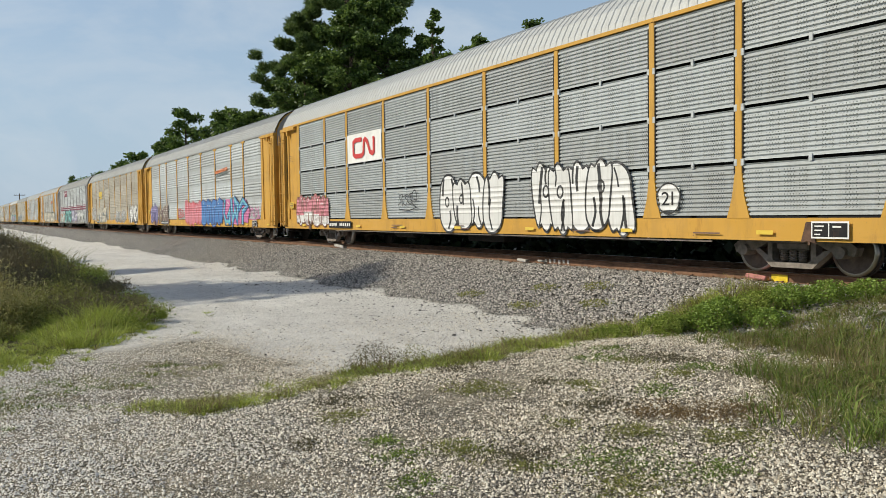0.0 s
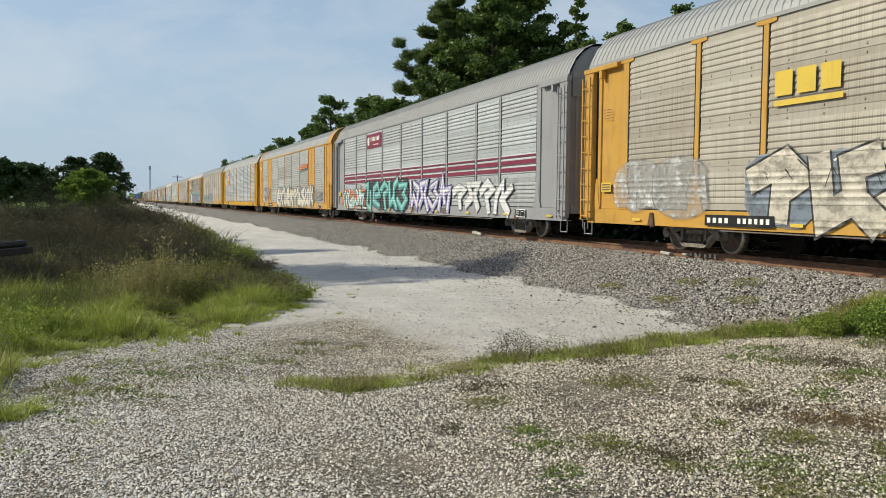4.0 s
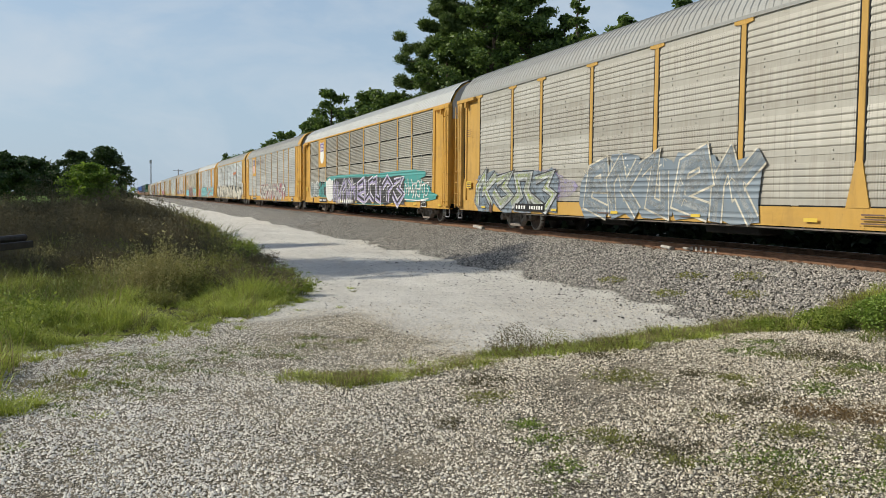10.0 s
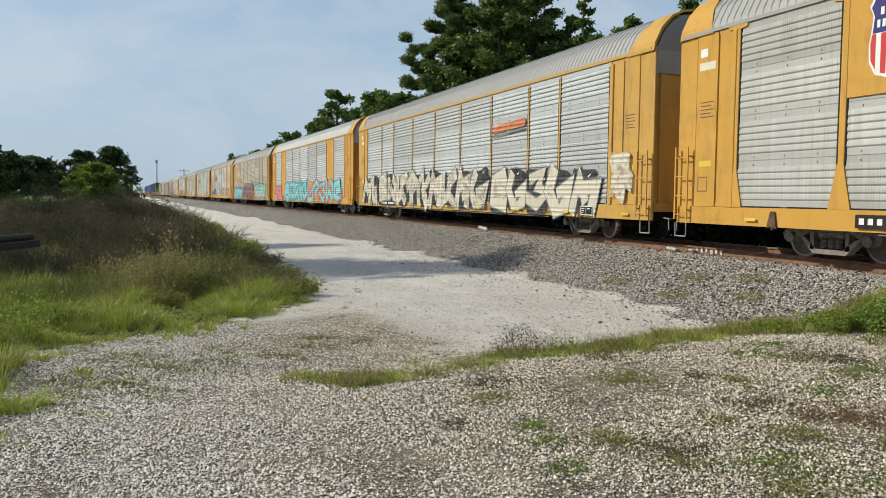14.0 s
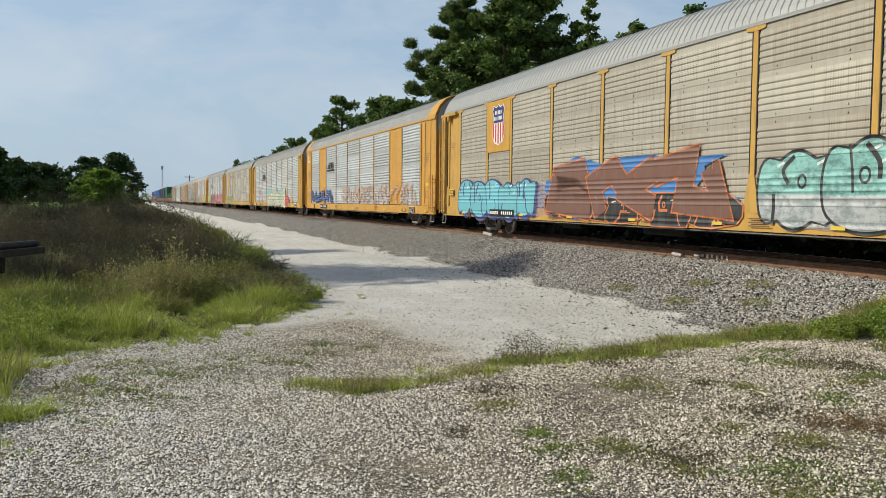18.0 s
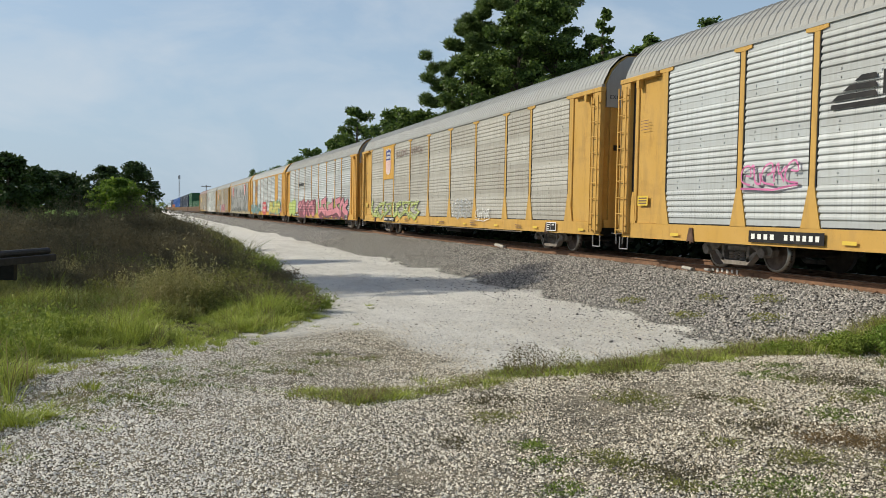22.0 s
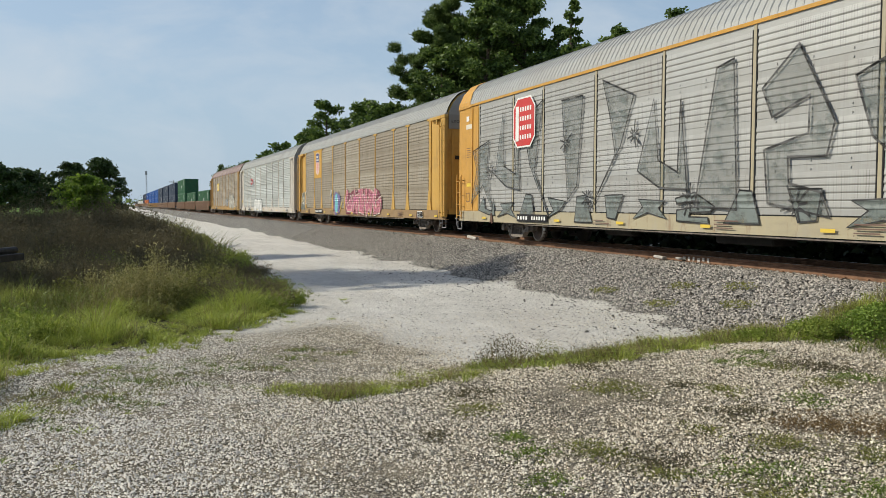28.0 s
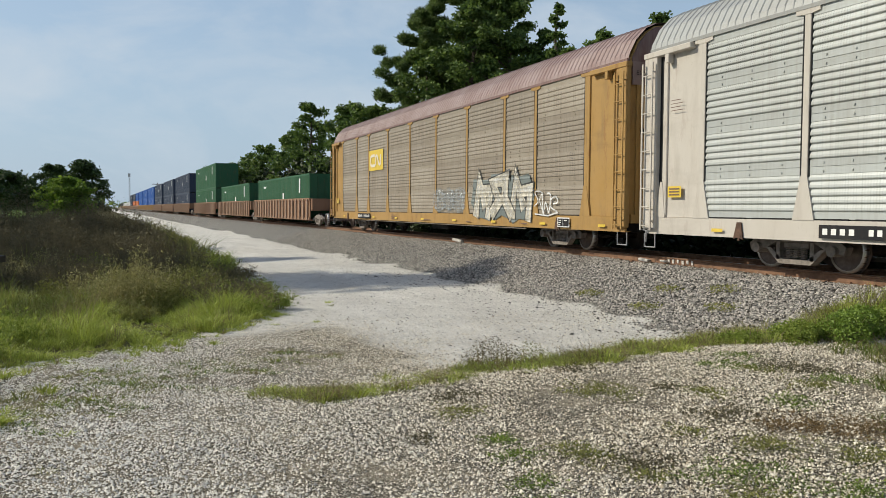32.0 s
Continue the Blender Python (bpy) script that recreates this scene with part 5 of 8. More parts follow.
def stencil(car, u=24.4, z=0.60):
    p = rect(car, "data_stencil", u, u + 0.62, z, z + 0.25, "white", 0.066, "white-framed black stencil panels with white marks")
    for k, w in ((0.025, 0.26), (0.305, 0.29)):
        rect(car, "number_board", u + k, u + k + w, z + 0.025, z + 0.225, "black", 0.069, "", p)
    for k in range(3):
        rect(car, "writing_bar", u + 0.06, u + 0.16 + 0.03 * k, z + 0.05 + 0.06 * k, z + 0.07 + 0.06 * k, "white", 0.072, "", p)
    rect(car, "writing_bar", u + 0.36, u + 0.50, z + 0.16, z + 0.185, "white", 0.072, "", p)


def small_print(car, rear=True, colour="bronze"):
    u0 = 0.85 if rear else LEN - 1.55
    p = rect(car, "notice", u0, u0 + 0.45, 1.32, 1.55, "yellow", 0.05, "small yellow notice with dark marks")
    for k in range(3):
        rect(car, "writing_bar", u0 + 0.05, u0 + 0.40, 1.36 + 0.06 * k, 1.39 + 0.06 * k, colour, 0.054, "", p)
    for k in range(4):
        rect(car, "writing_bar", u0 + 0.05, u0 + 0.45 - 0.05 * (k % 2), 3.1 + 0.07 * k, 3.115 + 0.07 * k, colour, 0.05, "faded stencilled writing")


def bay_print(car):
    """Stencils, a framed hatch and pasted slips on the plated end bays."""
    for u0 in (0.74, LEN - 1.2):
        for k in range(5):
            rect(car, "writing_bar", u0 + 0.02, u0 + 0.44 - 0.07 * (k % 2), 2.72 + 0.075 * k, 2.74 + 0.075 * k, "bronze", 0.008, "faded stencilled writing")
        v, f = ribbon([(u0, 1.22), (u0 + 0.3, 1.22), (u0 + 0.3, 1.5), (u0, 1.5), (u0, 1.22), (u0 + 0.01, 1.22)], 0.018)
        decal(car, "flash_line", v, f, "bronze", 0.008, "thin painted frame")
        rect(car, "notice", u0 + 0.02, u0 + 0.42, 1.72, 1.84, "yellow", 0.008, "bright yellow reflective strip")
    rect(car, "notice", 0.72, 0.96, 3.95, 4.12, "white", 0.008, "small white pasted slip")
    rect(car, "notice", 0.70, 1.22, 3.68, 3.84, "cream", 0.008, "pale pasted slip")


def shield_outline(u0, u1, z0, z1):
    h, w, c = z1 - z0, (u1 - u0) / 2, (u0 + u1) / 2
    half = [(0.0, 1.0), (0.28, 0.93), (0.62, 0.95), (0.80, 0.99), (1.0, 0.87), (0.86, 0.76), (0.90, 0.62), (1.0, 0.42), (0.97, 0.22), (0.72, 0.07), (0.30, 0.03), (0.0, 0.0)]
    pts = half + [(-x, y) for x, y in half[-2:0:-1]]
    return [(c + w * x, z0 + h * y) for x, y in pts]


def crop(poly, axis, lo, hi):
    """The part of an outline between two bounds on one axis."""
    for bound, keep_over in ((lo, True), (hi, False)):
        res = []
        for p, q in zip(poly, poly[1:] + poly[:1]):
            a, b = (p[axis] >= bound) == keep_over, (q[axis] >= bound) == keep_over
            if a:
                res.append(p)
            if a != b:
                t = (bound - p[axis]) / (q[axis] - p[axis])
                res.append((p[0] + t * (q[0] - p[0]), p[1] + t * (q[1] - p[1])))
        poly = res
    return poly


def shield_panel(car, mat=None, faded=False, slogan=False, plate=True, motto=False):
    """Yellow plate with a striped shield in place of the railway's mark."""
    if plate:
        s = Shape().box(SIDE - 0.03, SIDE + 0.01, LEN / 2 - 6.52, LEN / 2 - 4.68, 2.72, 4.40, 0.008)
        panel = part("shield_panel", s.mesh("shield_panel", mat or YELLOW), car, "yellow plate with a striped shield")
    else:
        panel = car
    u0, u1, z0, z1 = 5.14, 6.06, (3.22 if motto else 2.98), 4.24
    zs = z0 + 0.55 * (z1 - z0)
    o = shield_outline(u0 - 0.04, u1 + 0.04, z0 - 0.05, z1 + 0.04)
    n = lambda p: [tuple(range(len(p)))]
    decal(car, "shield_border", o, n(o), "white", 0.036, "", panel)
    o = shield_outline(u0, u1, z0, z1)
    top = crop(o, 1, zs, 99)
    decal(car, "shield_top", top, n(top), "navy" if not faded else "purple", 0.040, "", panel)
    low = crop(o, 1, -9, zs - 0.012)
    decal(car, "shield_field", low, n(low), "white", 0.040, "", panel)
    if not faded:
        for k in range(5):
            w = (u1 - u0) / 9
            st = crop(crop(o, 1, -9, zs - 0.012), 0, u0 + w * 2 * k, u0 + w * (2 * k + 1))
            if len(st) > 2:
                decal(car, "shield_stripe", st, n(st), "red", 0.044, "", panel)
    bars(car, u0 + 0.18, u1 - 0.15, zs + 0.27, zs + 0.39, 5, "white", panel, 0.044)
    bars(car, u0 + 0.12, u1 - 0.10, zs + 0.08, zs + 0.20, 7, "white", panel, 0.044)
    if motto:
        plain_text(car, "BUILDING AMERICA", 4.78, 6.46, 2.98, 3.14, "black", "black painted motto", 0.038, panel)
    if slogan:
        plain_text(car, "BUILDING", 7.2, 9.2, 3.72, 4.02, "bronze", "faded dark painted motto")
        plain_text(car, "AMERICA", 9.7, 11.5, 3.72, 4.02, "bronze", "faded dark painted motto")


def worm_mark(car, u0, u1, z0, z1, colour, label, parent=None, width=0.14):
    """A continuous bent line standing in for a railway's mark."""
    h, w = z1 - z0, u1 - u0
    path = [(0.42, 0.92), (0.12, 0.92), (0.03, 0.8), (0.03, 0.2), (0.12, 0.07), (0.42, 0.07), (0.50, 0.2), (0.52, 0.8), (0.58, 0.9), (0.66, 0.8), (0.80, 0.2), (0.90, 0.1), (0.96, 0.2), (0.96, 0.95)]
    v, f = ribbon([(u0 + w * x, z0 + h * y) for x, y in path], width)
    return decal(car, "railway_mark", v, f, colour, 0.05, label, parent)


def octagon(car, u0, u1, z0, z1):
    def o(g):
        c, w, h = (u0 + u1) / 2, (u1 - u0) / 2 - g, (z1 - z0) / 2 - g
        k = (z0 + z1) / 2
        return [(c + w * x, k + h * y) for x, y in ((-1, -0.6), (-0.6, -1), (0.6, -1), (1, -0.6), (1, 0.6), (0.6, 1), (-0.6, 1), (-1, 0.6))]
    p = decal(car, "octagon_border", o(0), [tuple(range(8))], "white", 0.070, "red octagon mark with white bars")
    decal(car, "octagon_field", o(0.05), [tuple(range(8))], "red", 0.074, "", p)
    rect(car, "mark_bar", u0 + 0.2, u0 + 0.42, z0 + 0.2, z1 - 0.25, "white", 0.078, "", p)
    for i in range(4):
        zz = z1 - 0.42 - 0.27 * i
        bars(car, u0 + 0.5, u1 - 0.18, zz, zz + 0.13, 5, "white", p, 0.078)


def streaks(car, u0, u1, z0, z1, colour, label, lean=0.12):
    """A slanting painted flash with a dark line beneath."""
    d = decal(car, "painted_flash", [(u0, z0 + 0.12), (u1, z0 + 0.12 + lean), (u1, z1), (u0, z1 - lean)], [(0, 1, 2, 3)], colour, 0.05, label)
    decal(car, "flash_line", [(u0, z0), (u1, z0 + lean), (u1, z0 + 0.08 + lean), (u0, z0 + 0.04)], [(0, 1, 2, 3)], "smoke", 0.05, "", d)


def paint_cars():
    c = CARS
    for k, car in c.items():
        number_plate(car)
        reflectors(car)
        stencil(car)
        rnd = random.Random(k)
        for q in range(4):
            u = 9.5 + 4.3 * q + rnd.uniform(-0.8, 0.8)
            p = rect(car, "notice", u, u + 0.02, 0.60, 0.62, "bronze", 0.066, "small stencilled writing on the sill")
            for r in range(rnd.randint(1, 3)):
                rect(car, "writing_bar", u, u + rnd.uniform(0.35, 0.75), 0.64 + 0.07 * r, 0.665 + 0.07 * r, "bronze", 0.0655, "", p)
        if c[k].get("end_kind") == "track":
            small_print(car)
        else:
            bay_print(car)
    # 0: silver car with white throw-ups
    p = rect(c[0], "mark_panel", 6.72, 9.36, 2.70, 3.62, "white", 0.03, "white painted panel with a red line mark")
    worm_mark(c[0], 7.2, 8.9, 2.86, 3.46, "red", "", p)
    throw_up(c[0], 4, 1.7, 4.9, 0.66, 1.82, "pink-", "brown", "pink and white bubble graffiti", None, "white-")
    scribble(c[0], 10.55, 11.7, 1.2, 1.72, "black", "dark scrawled tag", 5)
    throw_up(c[0], 4, 13.1, 16.0, 0.62, 2.02, "white", "black", "white bubble-letter graffiti with black outline", None, None, 1, 0.06)
    throw_up(c[0], 5, 17.35, 20.45, 0.60, 2.05, "white", "black", "white bubble-letter graffiti with black outline", None, None, 1, 0.06)
    blob(c[0], 21.2, 21.72, 1.02, 1.52, "white", "white sprayed disc behind a number", 3, 0.046, 24, 0.05)
    v, f = ribbon([(21.45 + 0.29 * math.cos(t * 0.262), 1.25 + 0.27 * math.sin(t * 0.262)) for t in range(25)], 0.03)
    decal(c[0], "ring_tag", v, f, "black", 0.05, "black ring around a number")
    plain_text(c[0], "21", 21.28, 21.62, 1.13, 1.37, "black", "black number in a ring")
    # 1
    streaks(c[1], 18.2, 20.5, 3.02, 3.42, "orange-", "orange painted flash")
    graffiti(c[1], 4, 1.6, 3.9, 0.60, 1.85, "navy", "purple", "dark purple graffiti with white lines", None, "lilac")
    graffiti(c[1], 4, 3.95, 7.15, 0.60, 1.85, "bronze", "cream", "brown block graffiti with pale outline", None, None)
    scribble(c[1], 9.7, 11.3, 1.08, 1.55, "red", "red scrawled tag", 9, 0.06)
    throw_up(c[1], 5, 11.6, 15.3, 0.58, 1.95, "pink", "red", "pink bubble graffiti with red outline", None, None)
    throw_up(c[1], 4, 15.2, 19.4, 0.58, 1.95, "blue", "navy", "blue bubble graffiti", None, None)
    graffiti(c[1], 3, 19.6, 23.6, 0.58, 1.95, "blue", "black", "blue graffiti with pink edges", "hot", "cyan")
    scribble(c[1], 23.8, 25.4, 0.95, 1.5, "hot", "pink scrawled tag", 12, 0.05)
    # 2
    p = rect(c[2], "mark_bar", 6.9, 8.5, 2.80, 2.90, "yellow", 0.05, "yellow painted railway mark")
    bars(c[2], 6.9, 8.55, 2.98, 3.42, 3, "yellow", p, 0.05, gap=0.2)
    throw_up(c[2], 2, 1.6, 4.9, 0.76, 2.05, "white--", "grey--", "faded white graffiti", None, None)
    graffiti(c[2], 3, 6.3, 10.9, 0.62, 2.1, "cream-", "black-", "pale block graffiti with dark outline", "slate-", broad=0.3)
    scribble(c[2], 12.7, 14.2, 0.86, 1.4, "white", "white scrawled tag", 21)
    throw_up(c[2], 3, 15.6, 20.2, 0.70, 1.70, "silver--", "white--", "white outline bubble graffiti", None, "grey--")
    graffiti(c[2], 4, 22.2, 25.5, 0.66, 1.95, "white", "black", "white block letters with black shade", "black")
    # 3
    for i, (z, h) in enumerate(((2.42, 0.05), (2.20, 0.13), (1.98, 0.13))):
        for a, b in zip(EDGES, EDGES[1:]):
            rect(c[3], "stripe", a + 0.1, b - 0.1, z, z + h, "maroon", 0.026, "maroon painted stripe")
    p = rect(c[3], "mark_panel", 6.75, 9.35, 3.62, 4.3, "maroon", 0.03, "maroon name panel with white bars")
    bars(c[3], 7.5, 9.1, 3.95, 4.15, 7, "white", p, 0.034)
    bars(c[3], 7.9, 8.9, 3.74, 3.80, 8, "white", p, 0.034)
    blob(c[3], 6.9, 7.3, 3.75, 4.2, "white", "", 8, 0.034, parent=p)
    blob(c[3], 1.2, 6.9, 0.58, 1.75, "orange-", "orange sprayed cloud behind lettering", 6, 0.044)
    graffiti(c[3], 4, 2.0, 6.2, 0.62, 1.72, "mint", "black", "teal and white graffiti letters", "orange", "white")
    graffiti(c[3], 5, 6.6, 13.4, 0.56, 2.1, "teal", "black", "large teal graffiti letters", "black", "mint")
    graffiti(c[3], 4, 13.8, 18.6, 0.62, 2.0, "lilac", "navy", "lilac graffiti letters", None, "white")
    graffiti(c[3], 4, 18.9, 24.0, 0.64, 1.85, "white", "grey", "white graffiti letters", None, None)
    # 4
    streaks(c[4], 18.2, 20.9, 2.98, 3.50, "orange-", "orange painted flash")
    graffiti(c[4], 10, 9.2, 22.8, 0.56, 2.05, "cream", "black-", "cream block graffiti with black shade", "smoke", None, broad=0.26)
    scribble(c[4], 23.1, 25.4, 1.15, 1.75, "smoke", "dark scrawled tag", 31, 0.06)
    graffiti(c[4], 2, 2.9, 6.0, 0.98, 2.2, "orange--", "silver--", "faded orange and blue graffiti", None, "cyan--")
    # 5
    shield_panel(c[5], BRIGHT, motto=True)
    # 6
    blob(c[6], 1.6, 9.0, 0.75, 1.85, "lilac--", "purple sprayed haze behind letters", 11, 0.042)
    graffiti(c[6], 4, 1.8, 7.7, 0.56, 1.88, "silver-", "black", "grey block graffiti with white edge", "slate-", "lime--")
    graffiti(c[6], 5, 9.2, 15.8, 0.52, 2.05, "slate-", "cream-", "blue-grey block graffiti with white edge", "slate", "silver--")
    # 7
    shield_panel(c[7], YELLOW, faded=True)
    blob(c[7], 4.7, 26.0, 0.62, 2.18, "teal", "long teal background of a mural", 13, 0.040, 60, 0.08)
    blob(c[7], 6.3, 22.6, 0.58, 1.98, "black", "black ground of the mural", 14, 0.0415, 60, 0.07)
    throw_up(c[7], 3, 2.3, 4.7, 0.9, 1.85, "smoke", "white", "grey letters with white edge", None, None)
    graffiti(c[7], 2, 4.9, 6.3, 0.95, 1.8, "teal", "black", "teal letters with black lines", None, None)
    throw_up(c[7], 1, 6.9, 8.5, 0.66, 1.95, "white", "white", "large white round letter in the mural", None, None)
    graffiti(c[7], 5, 8.6, 13.8, 0.62, 1.92, "black", "white", "black mural letters with white edge", "black", "lilac")
    graffiti(c[7], 5, 14.0, 22.0, 0.60, 1.98, "lilac", "white", "lilac mural letters with white edge", "black", "black")
    bars(c[7], 10.0, 13.4, 0.62, 0.80, 8, "white", c[7], 0.056)
    scribble(c[7], 22.2, 25.3, 0.9, 1.75, "white", "white scrawled tag", 17, 0.06)
    # 8
    shield_panel(c[8], YELLOW, slogan=True)
    blob(c[8], 19.4, 21.6, 0.9, 1.9, "pink--", "pink sprayed patch", 15, 0.042)
    blob(c[8], 10.2, 12.2, 0.9, 1.9, "pink--", "pink sprayed patch", 16, 0.042)
    graffiti(c[8], 9, 9.6, 21.7, 0.56, 1.95, "silver-", "smoke-", "pale grey and pink graffiti letters", "pink--", "cream-")
    # 9
    streaks(c[9], 18.35, 20.85, 2.98, 3.46, "orange-", "orange painted flash")
    graffiti(c[9], 11, 1.2, 17.9, 0.54, 2.1, "cream-", "smoke-", "cream block graffiti with dark shade", "black-", None, broad=0.27)
    graffiti(c[9], 5, 18.2, 25.2, 0.54, 1.95, "cream", "smoke", "white block graffiti with dark shade", "black-", None, broad=0.28)
    blob(c[9], 25.7, 26.9, 0.9, 2.3, "cream-", "cream sprayed patch", 18, 0.07, 26, 0.4)
    # 10
    graffiti(c[10], 3, 1.9, 4.7, 0.56, 1.85, "pink", "maroon", "pink graffiti over an orange haze", "orange", None)
    blob(c[10], 6.5, 25.0, 0.60, 1.95, "yellow--", "yellow haze behind letters", 19, 0.040, 60, 0.2)
    graffiti(c[10], 6, 6.4, 15.0, 0.52, 2.1, "cyan", "navy", "cyan block graffiti with yellow flecks", "teal", "mint")
    graffiti(c[10], 5, 15.2, 25.0, 0.54, 2.05, "cyan", "navy", "cyan block graffiti with orange shade", "orange", "mint")
    # 11
    shield_panel(c[11], YELLOW)
    throw_up(c[11], 5, 2.0, 8.4, 0.56, 1.80, "cyan", "navy", "bright cyan bubble graffiti", "navy", None)
    blob(c[11], 8.0, 9.7, 0.62, 1.7, "lilac--", "lilac sprayed cloud between the pieces", 21, 0.039, 30, 0.25)
    blob(c[11], 8.9, 18.0, 0.58, 2.3, "blue", "blue cloud behind letters", 20, 0.040, 40, 0.3)
    piece(c[11], 5, 9.3, 17.8, 0.56, 1.3, "black", "orange", "black shade of the brown graffiti with orange edges", None, None, 6.0, 0.04, True)
    graffiti(c[11], 3, 9.2, 17.8, 0.62, 2.25, "brown", "orange-", "brown wild-style graffiti with orange edges", None, None, broad=0.40)
    blob(c[11], 18.2, 24.6, 0.60, 2.0, "red--", "red cloud behind letters", 22, 0.040, 40, 0.25)
    blob(c[11], 18.6, 25.2, 0.56, 1.4, "silver-", "grey haze under the letters", 23, 0.0405, 40, 0.2)
    throw_up(c[11], 4, 18.5, 25.0, 0.66, 2.15, "mint-", "black", "teal and grey graffiti letters with dark edges", None, "silver-", 2, edge=0.06)
    # 12
    p = rect(c[12], "railway_mark", 7.0, 9.0, 2.9, 3.0, "black", 0.03, "black railway mark of slanting bars")
    for k in range(3):
        decal(c[12], "mark_bar", [(7.0 + 0.25 * k, 3.06 + 0.14 * k), (8.0, 3.06 + 0.14 * k), (7.95, 3.15 + 0.14 * k), (7.15 + 0.25 * k, 3.15 + 0.14 * k)], [(0, 1, 2, 3)], "black", 0.03, "", p)
    bars(c[12], 8.1, 9.0, 3.06, 3.42, 2, "black", p, 0.03)
    graffiti(c[12], 5, 1.9, 8.9, 0.98, 1.75, "navy", "navy", "dark blue lettering", None, "blue")
    graffiti(c[12], 11, 11.2, 25.4, 0.95, 1.9, "cream--", "orange--", "faded cream and orange graffiti", None, None)
    # 13
    p = rect(c[13], "railway_mark", 7.0, 9.0, 2.92, 3.0, "black", 0.03, "black railway mark of slanting bars")
    for k in range(3):
        decal(c[13], "mark_bar", [(7.0 + 0.25 * k, 3.06 + 0.14 * k), (8.0, 3.06 + 0.14 * k), (7.95, 3.15 + 0.14 * k), (7.15 + 0.25 * k, 3.15 + 0.14 * k)], [(0, 1, 2, 3)], "black", 0.03, "", p)
    bars(c[13], 8.1, 9.0, 3.06, 3.45, 2, "black", p, 0.03)
    scribble(c[13], 4.7, 6.3, 1.66, 2.15, "hot", "pink scrawled tag", 27, 0.05)
    blob(c[13], 9.4, 12.0, 0.56, 1.45, "orange", "orange and red sprayed patch", 28, 0.042)
    blob(c[13], 17.8, 22.0, 0.58, 1.5, "red", "red sprayed patch with yellow flecks", 29, 0.042)
    graffiti(c[13], 6, 10.3, 20.1, 0.54, 2.1, "cream", "slate", "pale yellow and blue block graffiti", "cyan", "lime--", broad=0.27)
    # 14
    shield_panel(c[14], YELLOW, slogan=True)
    graffiti(c[14], 6, 2.1, 11.2, 0.74, 1.7, "lime-", "smoke--", "yellow-green and white lettering", None, "cream--")
    throw_up(c[14], 2, 15.8, 17.7, 0.88, 1.62, "silver--", "white--", "white outline bubble graffiti", None, None)
    scribble(c[14], 18.3, 19.7, 0.86, 1.25, "white", "white scrawled tag", 33)
    # 15
    p = rect(c[15], "name_bar", 6.75, 6.95, 2.98, 3.32, "black", 0.03, "dark name in plain bars")
    bars(c[15], 7.0, 9.2, 3.0, 3.24, 7, "black", p, 0.03)
    throw_up(c[15], 2, 1.9, 5.2, 0.58, 1.95, "lime", "green", "yellow-green bubble graffiti", None, None)
    blob(c[15], 6.4, 25.6, 0.60, 1.75, "lime--", "lime haze behind letters", 35, 0.040, 60, 0.25)
    graffiti(c[15], 4, 6.5, 14.2, 0.54, 1.95, "pink-", "black", "dark red wild-style graffiti", "maroon", None, broad=0.2)
    piece(c[15], 5, 15.6, 25.2, 0.54, 1.2, "maroon", "black", "dark red shade of the pink graffiti", None, None, 7.0, 0.05, True)
    graffiti(c[15], 4, 15.4, 25.2, 0.66, 2.05, "pink", "black", "pink block graffiti with dark red shade", None, None, broad=0.29)
    # 16
    ring = [(5.6 + 0.62 * math.cos(t * 0.262), 3.4 + 0.82 * math.sin(t * 0.262)) for t in range(25)]
    v, f = ribbon(ring, 0.09)
    decal(c[16], "round_emblem", v, f, "brown", 0.012, "dark ring emblem on the yellow plate")
    blob(c[16], 5.3, 5.9, 2.95, 3.85, "brown", "dark emblem shape", 36, 0.012)
    graffiti(c[16], 5, 0.6, 9.8, 0.56, 1.75, "teal", "slate", "dark teal spiky graffiti", None, "smoke")
    p = blob(c[16], 11.6, 15.0, 0.56, 1.95, "red", "red square with white marks", 37, 0.048, 30, 0.06)
    bars(c[16], 12.4, 14.4, 1.42, 1.68, 5, "white", p, 0.054, gap=0.6)
    bars(c[16], 12.5, 14.3, 0.90, 1.16, 5, "white", p, 0.054, gap=0.6)
    blob(c[16], 16.6, 26.0, 0.56, 1.9, "hot--", "red and pink haze behind letters", 38, 0.042, 50, 0.2)
    graffiti(c[16], 6, 17.2, 25.0, 0.60, 2.0, "yellow", "black", "yellow and green bubble graffiti", "teal", "lime", broad=0.27)
    # 17
    ghost(c[17], 1.2, 25.6, 0.8, 4.25, 12, "smoke--", "black-", "giant dark grey ghost letters with thin black lines", 4)
    ghost(c[17], 1.9, 25.2, 0.64, 1.45, 15, "smoke-", "black", "small dark ghost letters", 9, 0.03)
    octagon(c[17], 4.7, 6.2, 2.78, 4.25)
    octagon(c[17], 21.1, 22.6, 2.92, 4.30)
    for k, (u, z) in enumerate(((3.0, 2.2), (8.0, 2.75), (11.3, 2.7), (13.4, 1.2), (9.2, 1.3), (18.6, 2.6), (16.4, 1.1), (22.6, 1.6), (24.4, 2.9))):
        rnd, lv, lf = random.Random(40 + k), [], []
        for q in range(9):
            a, r = q * 0.7 + rnd.uniform(-0.2, 0.2), rnd.uniform(0.18, 0.42)
            rv, rf = ribbon([(u + 0.06 * math.cos(a), z + 0.06 * math.sin(a)), (u + r * math.cos(a), z + r * math.sin(a))], 0.045)
            lf += [tuple(w + len(lv) for w in face_) for face_ in rf]
            lv += rv
        decal(c[17], "scrawled_tag", lv, lf, "black-", 0.052, "thin black star-like tag")
    # 18
    shield_panel(c[18], YELLOW)
